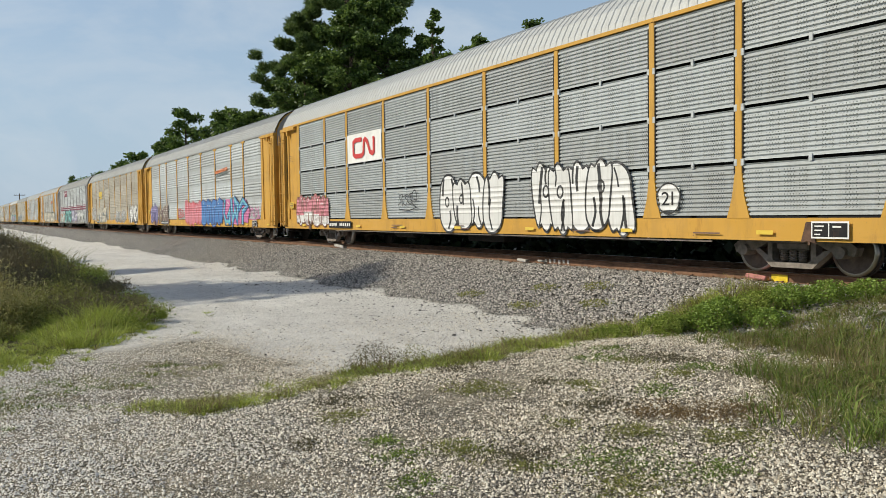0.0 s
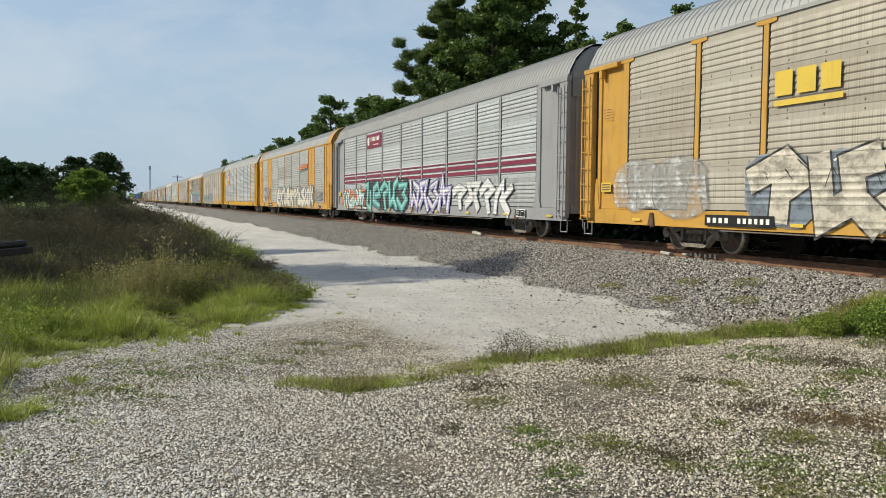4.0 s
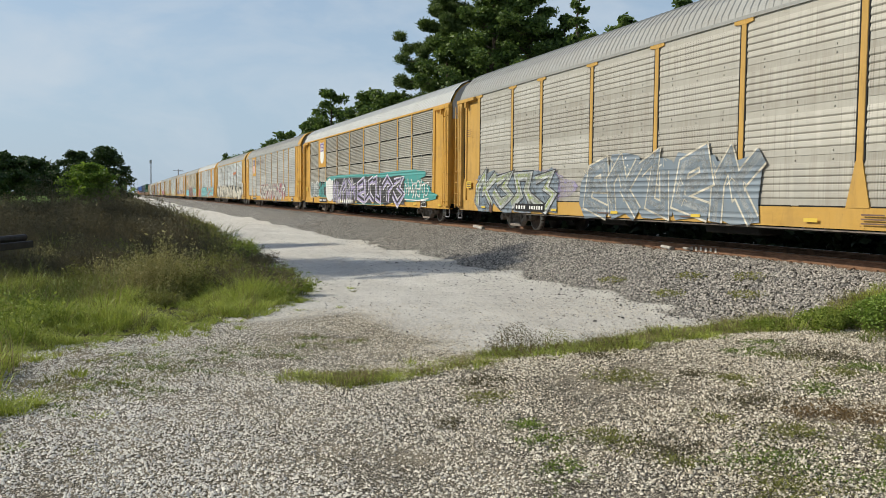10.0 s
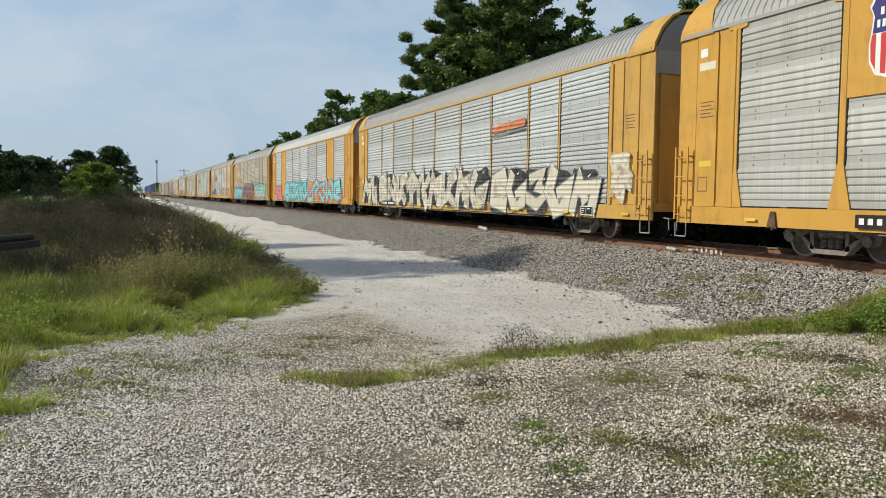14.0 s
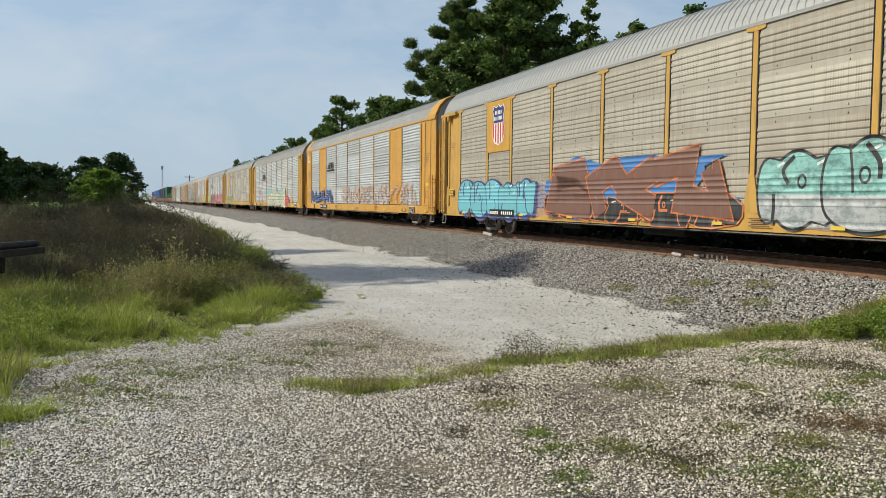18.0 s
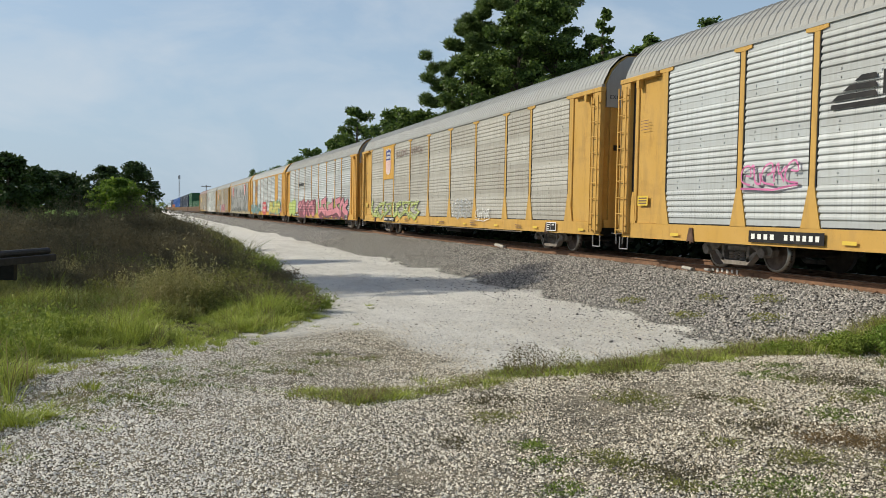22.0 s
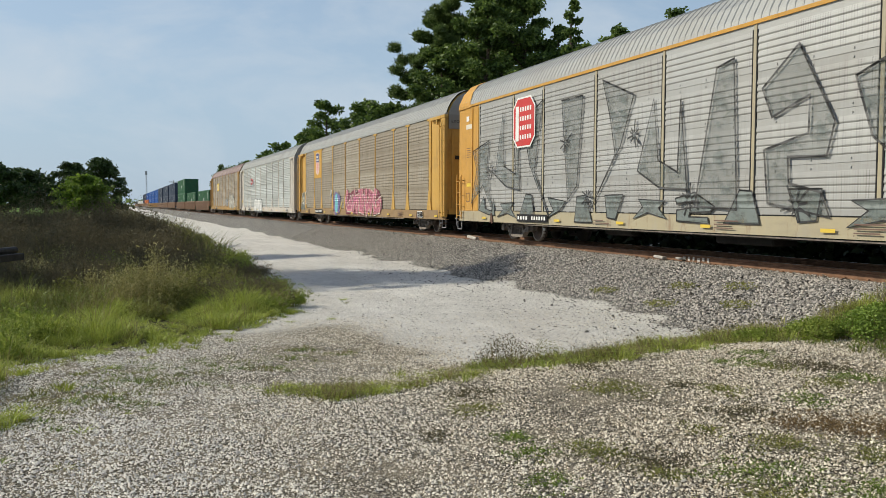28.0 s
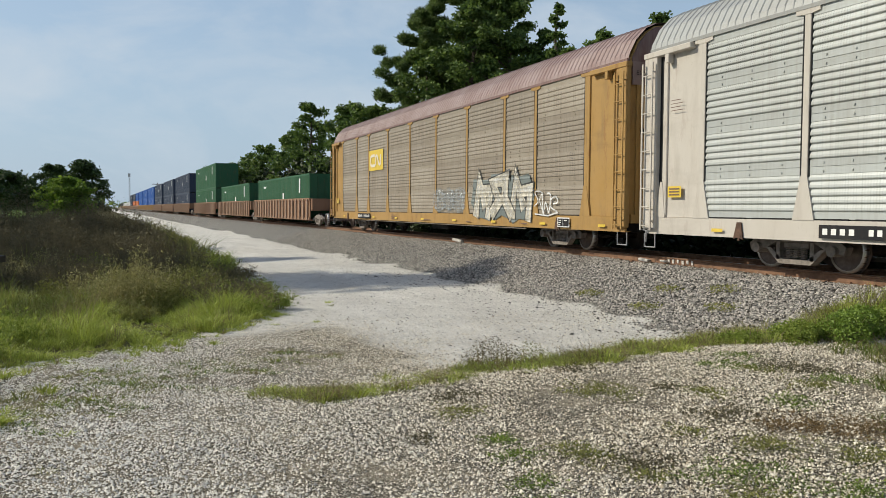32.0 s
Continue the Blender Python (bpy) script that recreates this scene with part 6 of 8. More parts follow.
    scribble(c[18], 1.0, 2.6, 1.2, 2.0, "white", "white scrawled tag", 47, 0.05)
    decal(c[18], "sprayed_patch", [(0.55, 0.8), (1.75, 0.78), (1.75, 1.3), (1.7, 1.95), (0.95, 1.85), (0.7, 1.4)], [(0, 1, 2, 3, 4, 5)], "smoke-", 0.046, "grey sprayed block with white edges")
    blob(c[18], 9.6, 11.6, 0.56, 1.9, "purple--", "purple cloud with a blue egg shape", 48, 0.044, 34, 0.3)
    blob(c[18], 9.85, 11.3, 0.56, 1.78, "purple-", "purple dome of sprayed paint", 52, 0.046, 40, 0.05)
    blob(c[18], 10.2, 10.8, 0.64, 1.72, "cyan", "blue sprayed egg shape", 49, 0.050, 30, 0.04)
    for u in (10.12, 10.78):
        blob(c[18], u, u + 0.16, 1.28, 1.5, "white", "small white sprayed dot", 50, 0.053, 16, 0.04)
    for line in ([(9.7, 0.85), (9.3, 0.72), (9.0, 0.86)], [(11.3, 0.75), (11.62, 1.1), (11.9, 1.3)]):
        decal(c[18], "sprayed_stroke", *ribbon(line, 0.09), "yellow-", 0.052, "mustard sprayed stroke")
    blob(c[18], 9.06, 9.44, 1.46, 1.96, "white", "white sprayed disc with black lines", 51, 0.048, 26, 0.05)
    scribble(c[18], 9.1, 9.4, 1.55, 1.9, "black", "black scrawl in a white disc", 53, 0.04, 2)
    scribble(c[18], 7.0, 8.0, 1.0, 1.35, "cream--", "faint white scrawled tag", 54, 0.024)
    graffiti(c[18], 5, 12.6, 19.2, 0.58, 1.95, "pink-", "cream-", "pink bubble graffiti with pale outline", "maroon-", "hot--", broad=0.27)
    # 19
    worm_mark(c[19], 6.85, 8.3, 2.96, 3.42, "red", "red bent-line railway mark", None, 0.13)
    bars(c[19], 6.8, 8.6, 2.76, 2.84, 9, "slate", c[19], 0.05)
    throw_up(c[19], 4, 8.9, 13.0, 0.54, 1.68, "white", "smoke", "white tag with dark shade", "black", None)
    # 20
    p = rect(c[20], "mark_panel", 6.75, 8.85, 2.74, 3.64, "yellow", 0.03, "faded yellow panel with a line mark")
    worm_mark(c[20], 7.0, 8.6, 2.92, 3.44, "cream", "", p, 0.12)
    throw_up(c[20], 3, 15.2, 18.0, 0.98, 1.78, "silver--", "grey--", "faded white bubble graffiti", None, None)
    graffiti(c[20], 3, 18.8, 22.9, 0.66, 2.2, "cream-", "black", "cream bubble graffiti with dark outline", "smoke", "white--", broad=0.24)
    scribble(c[20], 23.1, 24.4, 0.95, 1.55, "white", "white scrawled tag", 52, 0.05)


paint_cars()


# ---- container cars behind the autoracks ----
BOX_RUST = paint("well_car_rust", (0.27, 0.15, 0.09), amount=0.6)
WELL_RIB = paint("well_car_rib", (0.42, 0.29, 0.20), amount=0.5)
WELL_Y = paint("well_car_tan", (0.42, 0.27, 0.13), amount=0.5)
BOXES = dict(green=paint("container_green", (0.026, 0.105, 0.05), amount=0.3), navy=paint("container_navy", (0.035, 0.05, 0.085), amount=0.25), blue=paint("container_blue", (0.02, 0.09, 0.33), amount=0.15),
             white=paint("container_white", (0.6, 0.6, 0.58), amount=0.3), orange=paint("container_orange", (0.5, 0.14, 0.04), amount=0.3), dark=paint("tank_dark", (0.04, 0.042, 0.045), amount=0.3))
box_mark = plain("container_mark", (0.7, 0.7, 0.68), 0.6)


def container_mesh(length, height):
    def make():
        s = Shape()
        n = int(length / 0.28)
        prof = []
        for i in range(n):
            y = -length / 2 + 0.1 + (length - 0.2) * i / n
            d = (length - 0.2) / n
            prof += [(-1.215, y), (-1.215, y + d * 0.35), (-1.185, y + d * 0.5), (-1.185, y + d * 0.85)]
        for side in (-1, 1):
            v = [(x * -side, y, z) for z in (0.12, height - 0.1) for x, y in prof]
            m = len(prof)
            s.add(v, [(i, i + 1, m + i + 1, m + i) for i in range(m - 1)])
        s.box(-1.19, 1.19, -length / 2 + 0.02, length / 2 - 0.02, 0.05, height - 0.02)
        for x in (-1.22, 1.10):
            for z in (0, height - 0.12):
                s.box(x, x + 0.12, -length / 2, length / 2, z, z + 0.12)
            for y in (-length / 2, length / 2 - 0.12):
                s.box(x, x + 0.12, y, y + 0.12, 0, height)
        for y in (-length / 2 - 0.03, length / 2 - 0.0):
            for x in (-0.7, -0.25, 0.25, 0.7):
                s.box(x - 0.02, x + 0.02, y, y + 0.03, 0.1, height - 0.1)
        return s.mesh("container", None)
    return cached(("container", length, height), make)


def well_meshes(length):
    """The well car's body, piece by piece: sides with top and bottom chords, floor, end platforms and drawbars."""
    def make():
        res = []
        for side in (-1, 1):
            x = 1.42 * side
            a, b = min(x, x - 0.1 * side), max(x, x - 0.1 * side)
            h = length / 2
            prof = [(a, 0.34), (b, 0.34), (b, 1.66), (a, 1.66), (a, 1.52), (a + 0.03, 1.52), (a + 0.03, 0.50), (a, 0.50)] if side < 0 else [(a, 0.34), (b, 0.34), (b, 0.50), (b - 0.03, 0.50), (b - 0.03, 1.52), (b, 1.52), (b, 1.66), (a, 1.66)]
            res.append(("well_side", Shape().sweep_y(prof, -h + 1.2, h - 1.2).mesh("well_side", None)))
        res.append(("well_floor", Shape().box(-1.32, 1.32, -length / 2 + 1.2, length / 2 - 1.2, 0.30, 0.38).mesh("well_floor", None)))
        for e in (-1, 1):
            y = e * (length / 2 - 0.9)
            res.append(("end_platform", Shape().box(-1.31, 1.31, min(y, y - e * 0.6), max(y, y - e * 0.6), 0.9, 1.62, 0.02).mesh("end_platform", None)))
            res.append(("drawbar", Shape().box(-0.3, 0.3, min(y, y + e * 0.9), max(y, y + e * 0.9), 0.7, 1.0, 0.02).mesh("drawbar", None)))
        return res
    return cached(("well", length), make)


def well_car(y0, length, lower, upper, label, mat=None):
    """A double-stack well car at y0 (its middle, at the start of the film) with its load."""
    car = thing("well_car", label, "railway car", "container cars of the train", at=pose(TRACK_X, y0, 0))
    train.append((car, y0))
    m = mat or BOX_RUST
    for nm, me in well_meshes(length):
        part(nm, me, car, material=m)
    rib = cached("well_rib", lambda: Shape().box(-1.50, -1.41, -0.06, 0.06, 0.38, 1.60, 0.01).mesh("side_rib", None))
    for k in range(int((length - 3.2) / 1.05) + 1):
        part("side_rib", rib, car, at=pose(0, -length / 2 + 1.6 + 1.05 * k, 0), material=WELL_RIB if m is BOX_RUST else m)
    for e in (-1, 1):
        add_truck(car, e * (length / 2 - 0.3))
    for level, colour in enumerate((lower, upper)):
        if not colour:
            continue
        ln, h = length - 4.0, 2.75
        box = thing("shipping_container", f"{colour if colour != 'dark' else 'dark grey'} corrugated steel container riding in a well car", "container", "containers on the train", at=pose(TRACK_X, y0, 0))
        z = 0.42 + level * 2.78
        part("shell", container_mesh(round(ln, 1), h), box, at=pose(0, 0, z), material=BOXES[colour])
        for u, w, zz, hh in ((-ln * 0.08, 0.5, 1.1, 0.55), (ln * 0.3, 0.9, 2.1, 0.14), (-ln * 0.36, 0.35, 1.6, 0.9)):
            mk = Shape().box(-1.235, -1.225, u, u + w, z + zz, z + zz + hh).mesh("painted_mark", box_mark)
            part("painted_mark", mk, box, "white painted marking")
        train.append((box, y0))


def build_wells():
    shift = SPEED * 32.0
    loads = [(60.3, 22.2, "green", None), (82.8, 22.2, "green", None), (107.0, 25.0, "green", "green"), (138.6, 28.5, "navy", "navy"), (168.0, 29.0, "navy", "navy"), (198.0, 29.0, "navy", "navy"),
             (227.5, 29.0, "blue", "blue"), (257.0, 29.0, "blue", "blue"), (287.0, 29.0, "blue", "blue"), (317.0, 29.0, "orange", "blue"), (347.0, 29.0, "orange", "navy"), (377.0, 29.0, "navy", "navy"),
             (407.0, 29.0, "white", None), (437.0, 29.0, "white", None), (467.0, 29.0, "white", None), (497.0, 29.0, "white", None), (527.0, 29.0, "dark", None), (557.0, 29.0, "dark", None), (587.0, 29.0, "dark", None)]
    for y, ln, lo, up in loads:
        well_car(y + shift, ln, lo, up, "ribbed well car carrying " + (f"two stacked {up} containers" if up and up == lo else "stacked containers" if up else f"a single {lo} container"), WELL_Y if lo == "blue" else BOX_RUST)


build_wells()


# ---- things beyond the road ----
GALV = plain("galvanised_mast", (0.35, 0.36, 0.38), 0.5, 0.6)
POLEWOOD = plain("pole_wood", (0.12, 0.09, 0.07), 0.9)


def lattice_tower(x, y, top):
    t = thing("lattice_mast", "slender grey lattice radio mast far off", "mast", at=pose(x, y, -0.9))
    h, w = top + 0.9, 0.3
    for a in range(3):
        s = Shape()
        p = (w * math.cos(a * 2.094), w * math.sin(a * 2.094))
        s.rod((*p, 0), (*p, h), 0.09, 6)
        part("mast_leg", s.mesh("mast_leg", GALV), t)
    s = Shape()
    n = 16
    for k in range(n):
        for a in range(3):
            p = (w * math.cos(a * 2.094), w * math.sin(a * 2.094), h * k / n)
            q = (w * math.cos((a + 1) * 2.094), w * math.sin((a + 1) * 2.094), h * (k + 1) / n)
            s.rod(p, q, 0.05, 4)
    part("bracing", s.mesh("bracing", GALV), t)
    part("antenna_head", Shape().box(-0.5, 0.5, -0.5, 0.5, h - 1.8, h - 0.2, 0.1).mesh("antenna_head", GALV), t)


def utility_pole(x, y, top):
    t = thing("utility_pole", "wooden utility pole with a crossarm beyond the train", "utility pole", "poles beyond the track", at=pose(x, y, -0.9))
    part("pole", Shape().rod((0, 0, 0), (0, 0, top + 0.9), 0.17, 8).mesh("pole", POLEWOOD), t)
    part("crossarm", Shape().box(-2.0, 2.0, -0.09, 0.09, top + 0.1, top + 0.32).mesh("crossarm", POLEWOOD), t)
    for dx in (-1.7, -0.9, 0.9, 1.7):
        part("insulator", Shape().rod((dx, 0, top + 0.32), (dx, 0, top + 0.62), 0.07, 6).mesh("insulator", GALV), t)


lattice_tower(5.8, 418.8, 16.7)
utility_pole(16.0, 372.0, 11.2)
utility_pole(22.0, 470.0, 10.8)


def flat_trailer():
    """An old flat trailer standing in the weeds, its tail towards the road."""
    steel_b = plain("trailer_black", (0.028, 0.026, 0.025), 0.7, 0.3, 7.0, 0.4)
    rust = plain("trailer_rust", (0.12, 0.06, 0.035), 0.85)
    white = plain("strap_white", (0.5, 0.5, 0.48), 0.6)
    g = ground_z(-4.5, 17)
    t = thing("flat_trailer", "old black steel flat trailer standing in weeds", "trailer", at=pose(-1.85, 15.4, 0) @ pose(0, 0, 0, 0, 0, 158))
    top = 0.20
    for y in (-1.1, 1.02):
        part("side_rail", Shape().box(0, 7.5, y, y + 0.05, top - 0.09, top - 0.01).mesh("side_rail", steel_b), t)
    for k in range(19):
        part("cross_member", Shape().box(0.1 + 0.4 * k, 0.18 + 0.4 * k, -1.16, 1.16, top - 0.05, top + 0.02).mesh("cross_member", rust if k % 4 == 1 else steel_b), t)
    part("tail_beam", Shape().box(-0.06, 0.03, -1.12, 1.12, top - 0.12, top, 0.01).mesh("tail_beam", steel_b), t)
    for y in (-0.5, 0.4):
        part("main_beam", Shape().box(0.3, 7.4, y, y + 0.1, top - 0.42, top - 0.1).mesh("main_beam", steel_b), t)
    wheel = Shape()
    wheel.lathe_x([(0.0, -0.1), (0.2, -0.1), (0.22, -0.13), (0.42, -0.12), (0.46, -0.06), (0.46, 0.06), (0.42, 0.12), (0.0, 0.1)], 20)
    tyre = wheel.mesh("trailer_wheel", plain("tyre_rubber", (0.02, 0.02, 0.02), 0.85))
    for x in (2.2, 3.3):
        for y in (-0.95, 0.95):
            part("trailer_wheel", tyre, t, at=pose(x, y, g + 0.46, 0, 0, 90))
    part("tarpaulin_roll", Shape().rod((0.12, -1.15, top + 0.05), (0.12, 1.15, top + 0.05), 0.06, 10).mesh("tarpaulin_roll", steel_b), t, "rolled black tarpaulin at the tail")
    for k in range(7):
        part("stake", Shape().rod((0.2 + 1.05 * k, 1.09, top), (0.2 + 1.05 * k + 0.05 * (k % 3), 1.09, top + 0.1 + 0.05 * (k % 2)), 0.02, 6).mesh("stake", rust if k % 2 else steel_b), t)
    for k in range(5):
        part("ratchet_strap", Shape().box(1.36 + 0.12 * k, 1.40 + 0.12 * k, 1.1, 1.12, g + 0.15, top - 0.1).mesh("ratchet_strap", white if k % 2 else steel_b), t)


flat_trailer()


def rail_debris():
    """Scraps lying by the near rail."""
    pale = plain("pale_scrap", (0.58, 0.54, 0.49), 0.7, 0.0, 14.0, 0.4)
    red = plain("pink_scrap", (0.6, 0.25, 0.22), 0.7)
    for x, y, w, h, m in ((11.85, 28.5, 0.5, 0.10, pale), (11.82, 16.84, 0.28, 0.07, pale), (11.8, 9.9, 0.35, 0.08, red), (11.9, 16.2, 0.14, 0.05, pale)):
        s = Shape().box(-0.09, 0.09, -w / 2, w / 2, 0, h, 0.02)
        thing("paper_scrap", "crumpled pale scrap lying by the rail", "litter", data=s.mesh("paper_scrap", m), at=pose(x, y, ground_z(x, y) + 0.04, 8, 5, 20))
    dab = plain("yellow_dab", (0.75, 0.55, 0.03), 0.6)
    s = Shape().box(-0.004, 0.004, -0.16, 0.16, -0.15, -0.02).box(-0.06, 0.0, -0.2, 0.2, -0.172, -0.158)
    thing("chalk_mark", "bright yellow paint dab on the rail", "paint mark", "paint dabs on the rail", data=s.mesh("chalk_mark", dab), at=pose(TRACK_X - GAUGE / 2 - 0.065, 9.6, 0))
    for k in range(6):
        s = Shape().box(-0.004, 0.004, -0.03 - 0.008 * (k % 3), 0.03, -0.13 + 0.015 * (k % 2), -0.03 - 0.01 * (k % 3))
        thing("chalk_mark", "white paint dab on the web of the rail", "paint mark", "paint dabs on the rail", data=s.mesh("chalk_mark", pale), at=pose(TRACK_X - GAUGE / 2 - 0.065, 15.3 + 0.17 * k, 0))


rail_debris()

# ---- loose stones, grass and weeds ----
rng = np.random.default_rng(11)


def fast_mesh(name, verts, faces, mat):
    """A large mesh straight from arrays; all faces have the same number of corners."""
    verts, faces = np.ascontiguousarray(verts, np.float32), np.ascontiguousarray(faces, np.int32)
    me = bpy.data.meshes.new(name)
    k = faces.shape[1]
    me.vertices.add(len(verts))
    me.vertices.foreach_set("co", verts.ravel())
    me.loops.add(faces.size)
    me.loops.foreach_set("vertex_index", faces.ravel())
    me.polygons.add(len(faces))
    me.polygons.foreach_set("loop_start", np.arange(0, faces.size, k, dtype=np.int32))
    me.polygons.foreach_set("loop_total", np.full(len(faces), k, np.int32))
    me.materials.append(mat)
    me.update(calc_edges=True)
    return me


CHIP = np.array([(1, 0, 0), (0, 1, 0), (-1, 0, 0), (0, -1, 0), (0.1, -0.1, 0.85)], float)
CHIP_F = np.array([(0, 1, 4), (1, 2, 4), (2, 3, 4), (3, 0, 4)])


BLOCK = np.array([(1, 0.9, -0.5), (-0.9, 1, -0.5), (-1, -0.9, -0.5), (0.9, -1, -0.5), (0.62, 0.5, 0.75), (-0.5, 0.66, 0.62), (-0.66, -0.5, 0.8), (0.5, -0.62, 0.6)], float) * 0.86
BLOCK_F = np.array([(0, 1, 5, 4), (1, 2, 6, 5), (2, 3, 7, 6), (3, 0, 4, 7), (4, 5, 6, 7)])


def stone_mesh(name, pts, size, mat, flat=0.65, sink=0.25, kind=(CHIP, CHIP_F), vary=0.25):
    base, base_f = kind
    n = len(pts)
    s = size * rng.lognormal(0, vary, n)
    sc = np.stack([s * rng.uniform(0.75, 1.3, n), s * rng.uniform(0.7, 1.1, n), s * flat * rng.uniform(0.6, 1.3, n)], 1)
    v = base[None] * sc[:, None] * rng.uniform(0.68, 1.25, (n, len(base), 1))
    a, t = rng.uniform(0, 2 * np.pi, n), rng.normal(0, 0.4, n)
    c, sn = np.cos(t)[:, None], np.sin(t)[:, None]
    y, z = v[:, :, 1] * c - v[:, :, 2] * sn, v[:, :, 1] * sn + v[:, :, 2] * c
    c, sn = np.cos(a)[:, None], np.sin(a)[:, None]
    x, y = v[:, :, 0] * c - y * sn, v[:, :, 0] * sn + y * c
    w = np.stack([x, y, z + (s * flat * (0.55 - sink))[:, None]], 2) + pts[:, None]
    f = base_f[None] + len(base) * np.arange(n)[:, None, None]
    return fast_mesh(name, w.reshape(-1, 3), f.reshape(-1, base_f.shape[1]), mat)


def on_ground(xy):
    return np.array([(x, y, ground_z(x, y)) for x, y in xy])


def scatter(n, x0, x1, y0, y1, keep, power=1.0):
    """Random places in a rectangle, denser at small y when power > 1, kept by chance keep(x, y)."""
    out = []
    u, v, w = rng.uniform(x0, x1, n), rng.uniform(0, 1, n) ** power, rng.uniform(0, 1, n)
    for x, q, p in zip(u, v, w):
        y = y0 + (y1 - y0) * q
        if p < keep(x, y):
            out.append((x, y))
    return on_ground(out)


def in_view(x, y, margin=1.0):
    """Within the fan of ground that the camera sweeps over."""
    return -0.19 * (y + margin) - margin < x < 1.55 * (y + margin) + margin


# tufts of grass at the foot of the bank: place and radius
GRASSY = [(0.9, 8.6, 0.3), (0.1, 8.3, 0.4), (1.9, 9.7, 0.25), (2.2, 10.4, 0.3), (2.85, 10.42, 0.21), (-0.52, 6.3, 0.11), (0.3, 9.2, 0.5), (1.0, 9.6, 0.5), (1.7, 10.0, 0.4), (-0.2, 8.0, 0.5), (0.6, 8.8, 0.35), (-0.6, 8.4, 0.6), (-0.4, 7.3, 0.3), (2.3, 11.0, 0.35), (1.3, 10.4, 0.5), (0.5, 9.9, 0.5), (0.4, 7.7, 0.25)]
# low weeds between the stones of the pad: place, radius and kind (0 brown, 1 olive, 2 fresh, 3 dark green, 4 reddish)
PAD_WEEDS = [(3.12, 6.83, 0.18, 0), (2.93, 6.33, 0.13, 1), (4.67, 7.49, 0.14, 0), (4.29, 6.46, 0.22, 1), (4.94, 6.31, 0.12, 0), (5.08, 6.01, 0.14, 1), (6.51, 7.33, 0.14, 2), (6.09, 6.91, 0.19, 2), (6.23, 6.6, 0.13, 1), (5.52, 5.43, 0.15, 2),
             (6.08, 5.82, 0.15, 1), (6.48, 5.98, 0.15, 2), (2.9, 5.47, 0.10, 3), (2.82, 5.08, 0.11, 3), (2.7, 4.54, 0.12, 3), (3.25, 4.95, 0.17, 1), (3.48, 4.6, 0.16, 0), (3.4, 4.36, 0.07, 1), (4.2, 5.08, 0.09, 1), (4.47, 4.58, 0.17, 1),
             (3.94, 4.13, 0.20, 2), (2.42, 5.73, 0.06, 0), (4.76, 5.3, 0.2, 0), (6.64, 6.53, 0.25, 0), (5.2, 4.78, 0.26, 4), (4.9, 4.9, 0.12, 4), (5.5, 4.6, 0.2, 4), (4.95, 4.1, 0.2, 1), (3.65, 3.75, 0.2, 1), (2.3, 4.0, 0.1, 3), (4.3, 3.7, 0.15, 2)]


RIGHT = [(5.4, 1.0), (5.35, 3.2), (5.4, 4.4), (6.4, 5.4), (7.7, 6.4), (8.2, 7.4), (7.6, 8.3), (7.2, 9.2), (7.0, 12.0)]


def right_grass(x, y):
    """Cover of the rough grass at the camera's right hand."""
    g = step(-0.6, 0.7, x - along(RIGHT, y, 1) + 0.7 * noise.noise((x * 0.9, y * 0.9, 1))) * step(9.3, 8.4, y - 0.05 * (x - 7))
    return g * (0.45 + 0.55 * step(-0.3, 0.2, noise.noise((x * 0.8, y * 0.8, 4))))


def shell_keep(x, y):
    sh, ro, ba = zones(x, y)
    return (sh * (1 - 0.7 * right_grass(x, y)) + 0.10 * ro) * (0.34 + 0.66 * step(-0.42, 0.05, noise.noise((x * 0.7, y * 0.7, 9)) + 0.5 * noise.noise((x * 2.1, y * 2.1, 19)))) if in_view(x, y) else 0


SHELL = stones("shell_stone", (0.42, 0.345, 0.24), (0.99, 0.905, 0.74), (0.055, 0.044, 0.033), (0.86, 0.84, 0.80))
BALLAST = stones("ballast_stone", (0.14, 0.126, 0.11), (0.70, 0.64, 0.56), (0.035, 0.031, 0.027))
DARK = stones("dark_stone", (0.06, 0.055, 0.05), (0.14, 0.13, 0.12), (0.03, 0.03, 0.03))
PALE = stones("road_stone", (0.5, 0.47, 0.43), (0.72, 0.70, 0.66), (0.2, 0.19, 0.18))

tagged(new("shell_gravel", stone_mesh("shell_gravel", np.concatenate([scatter(345000, -3.2, 9.0, 2.2, 14.0, lambda x, y: shell_keep(x, y) * (0.12 + 0.88 * step(2.2, 2.9, y)), 1.6), scatter(60000, -2.8, 8.5, -5.0, 2.7, lambda x, y: 0.85 * step(-5.0, 1.0, y) * step(-2.8, -1.8, x) * step(8.5, 6.0, x))]), 0.0082, SHELL, 1.3, 0.05)), "whitish crushed shell gravel strewn over the pad", "gravel", kind="stuff")
tagged(new("road_grit", stone_mesh("road_grit", scatter(16000, 1.8, 9.4, 8.6, 28, lambda x, y: zones(x, y)[1] * 0.7, 1.6), 0.013, PALE)), "pale grit on the white dirt road", "grit", kind="stuff")
tagged(new("road_stones", stone_mesh("road_stones", scatter(9500, 2.6, 9.2, 8.6, 42, lambda x, y: zones(x, y)[1] * (0.10 + 0.35 * step(4.0, 8.0, x) + 0.55 * step(7.4, 8.6, x)), 1.6), 0.014, DARK)), "dark loose stones on the white road", "stones", kind="stuff")
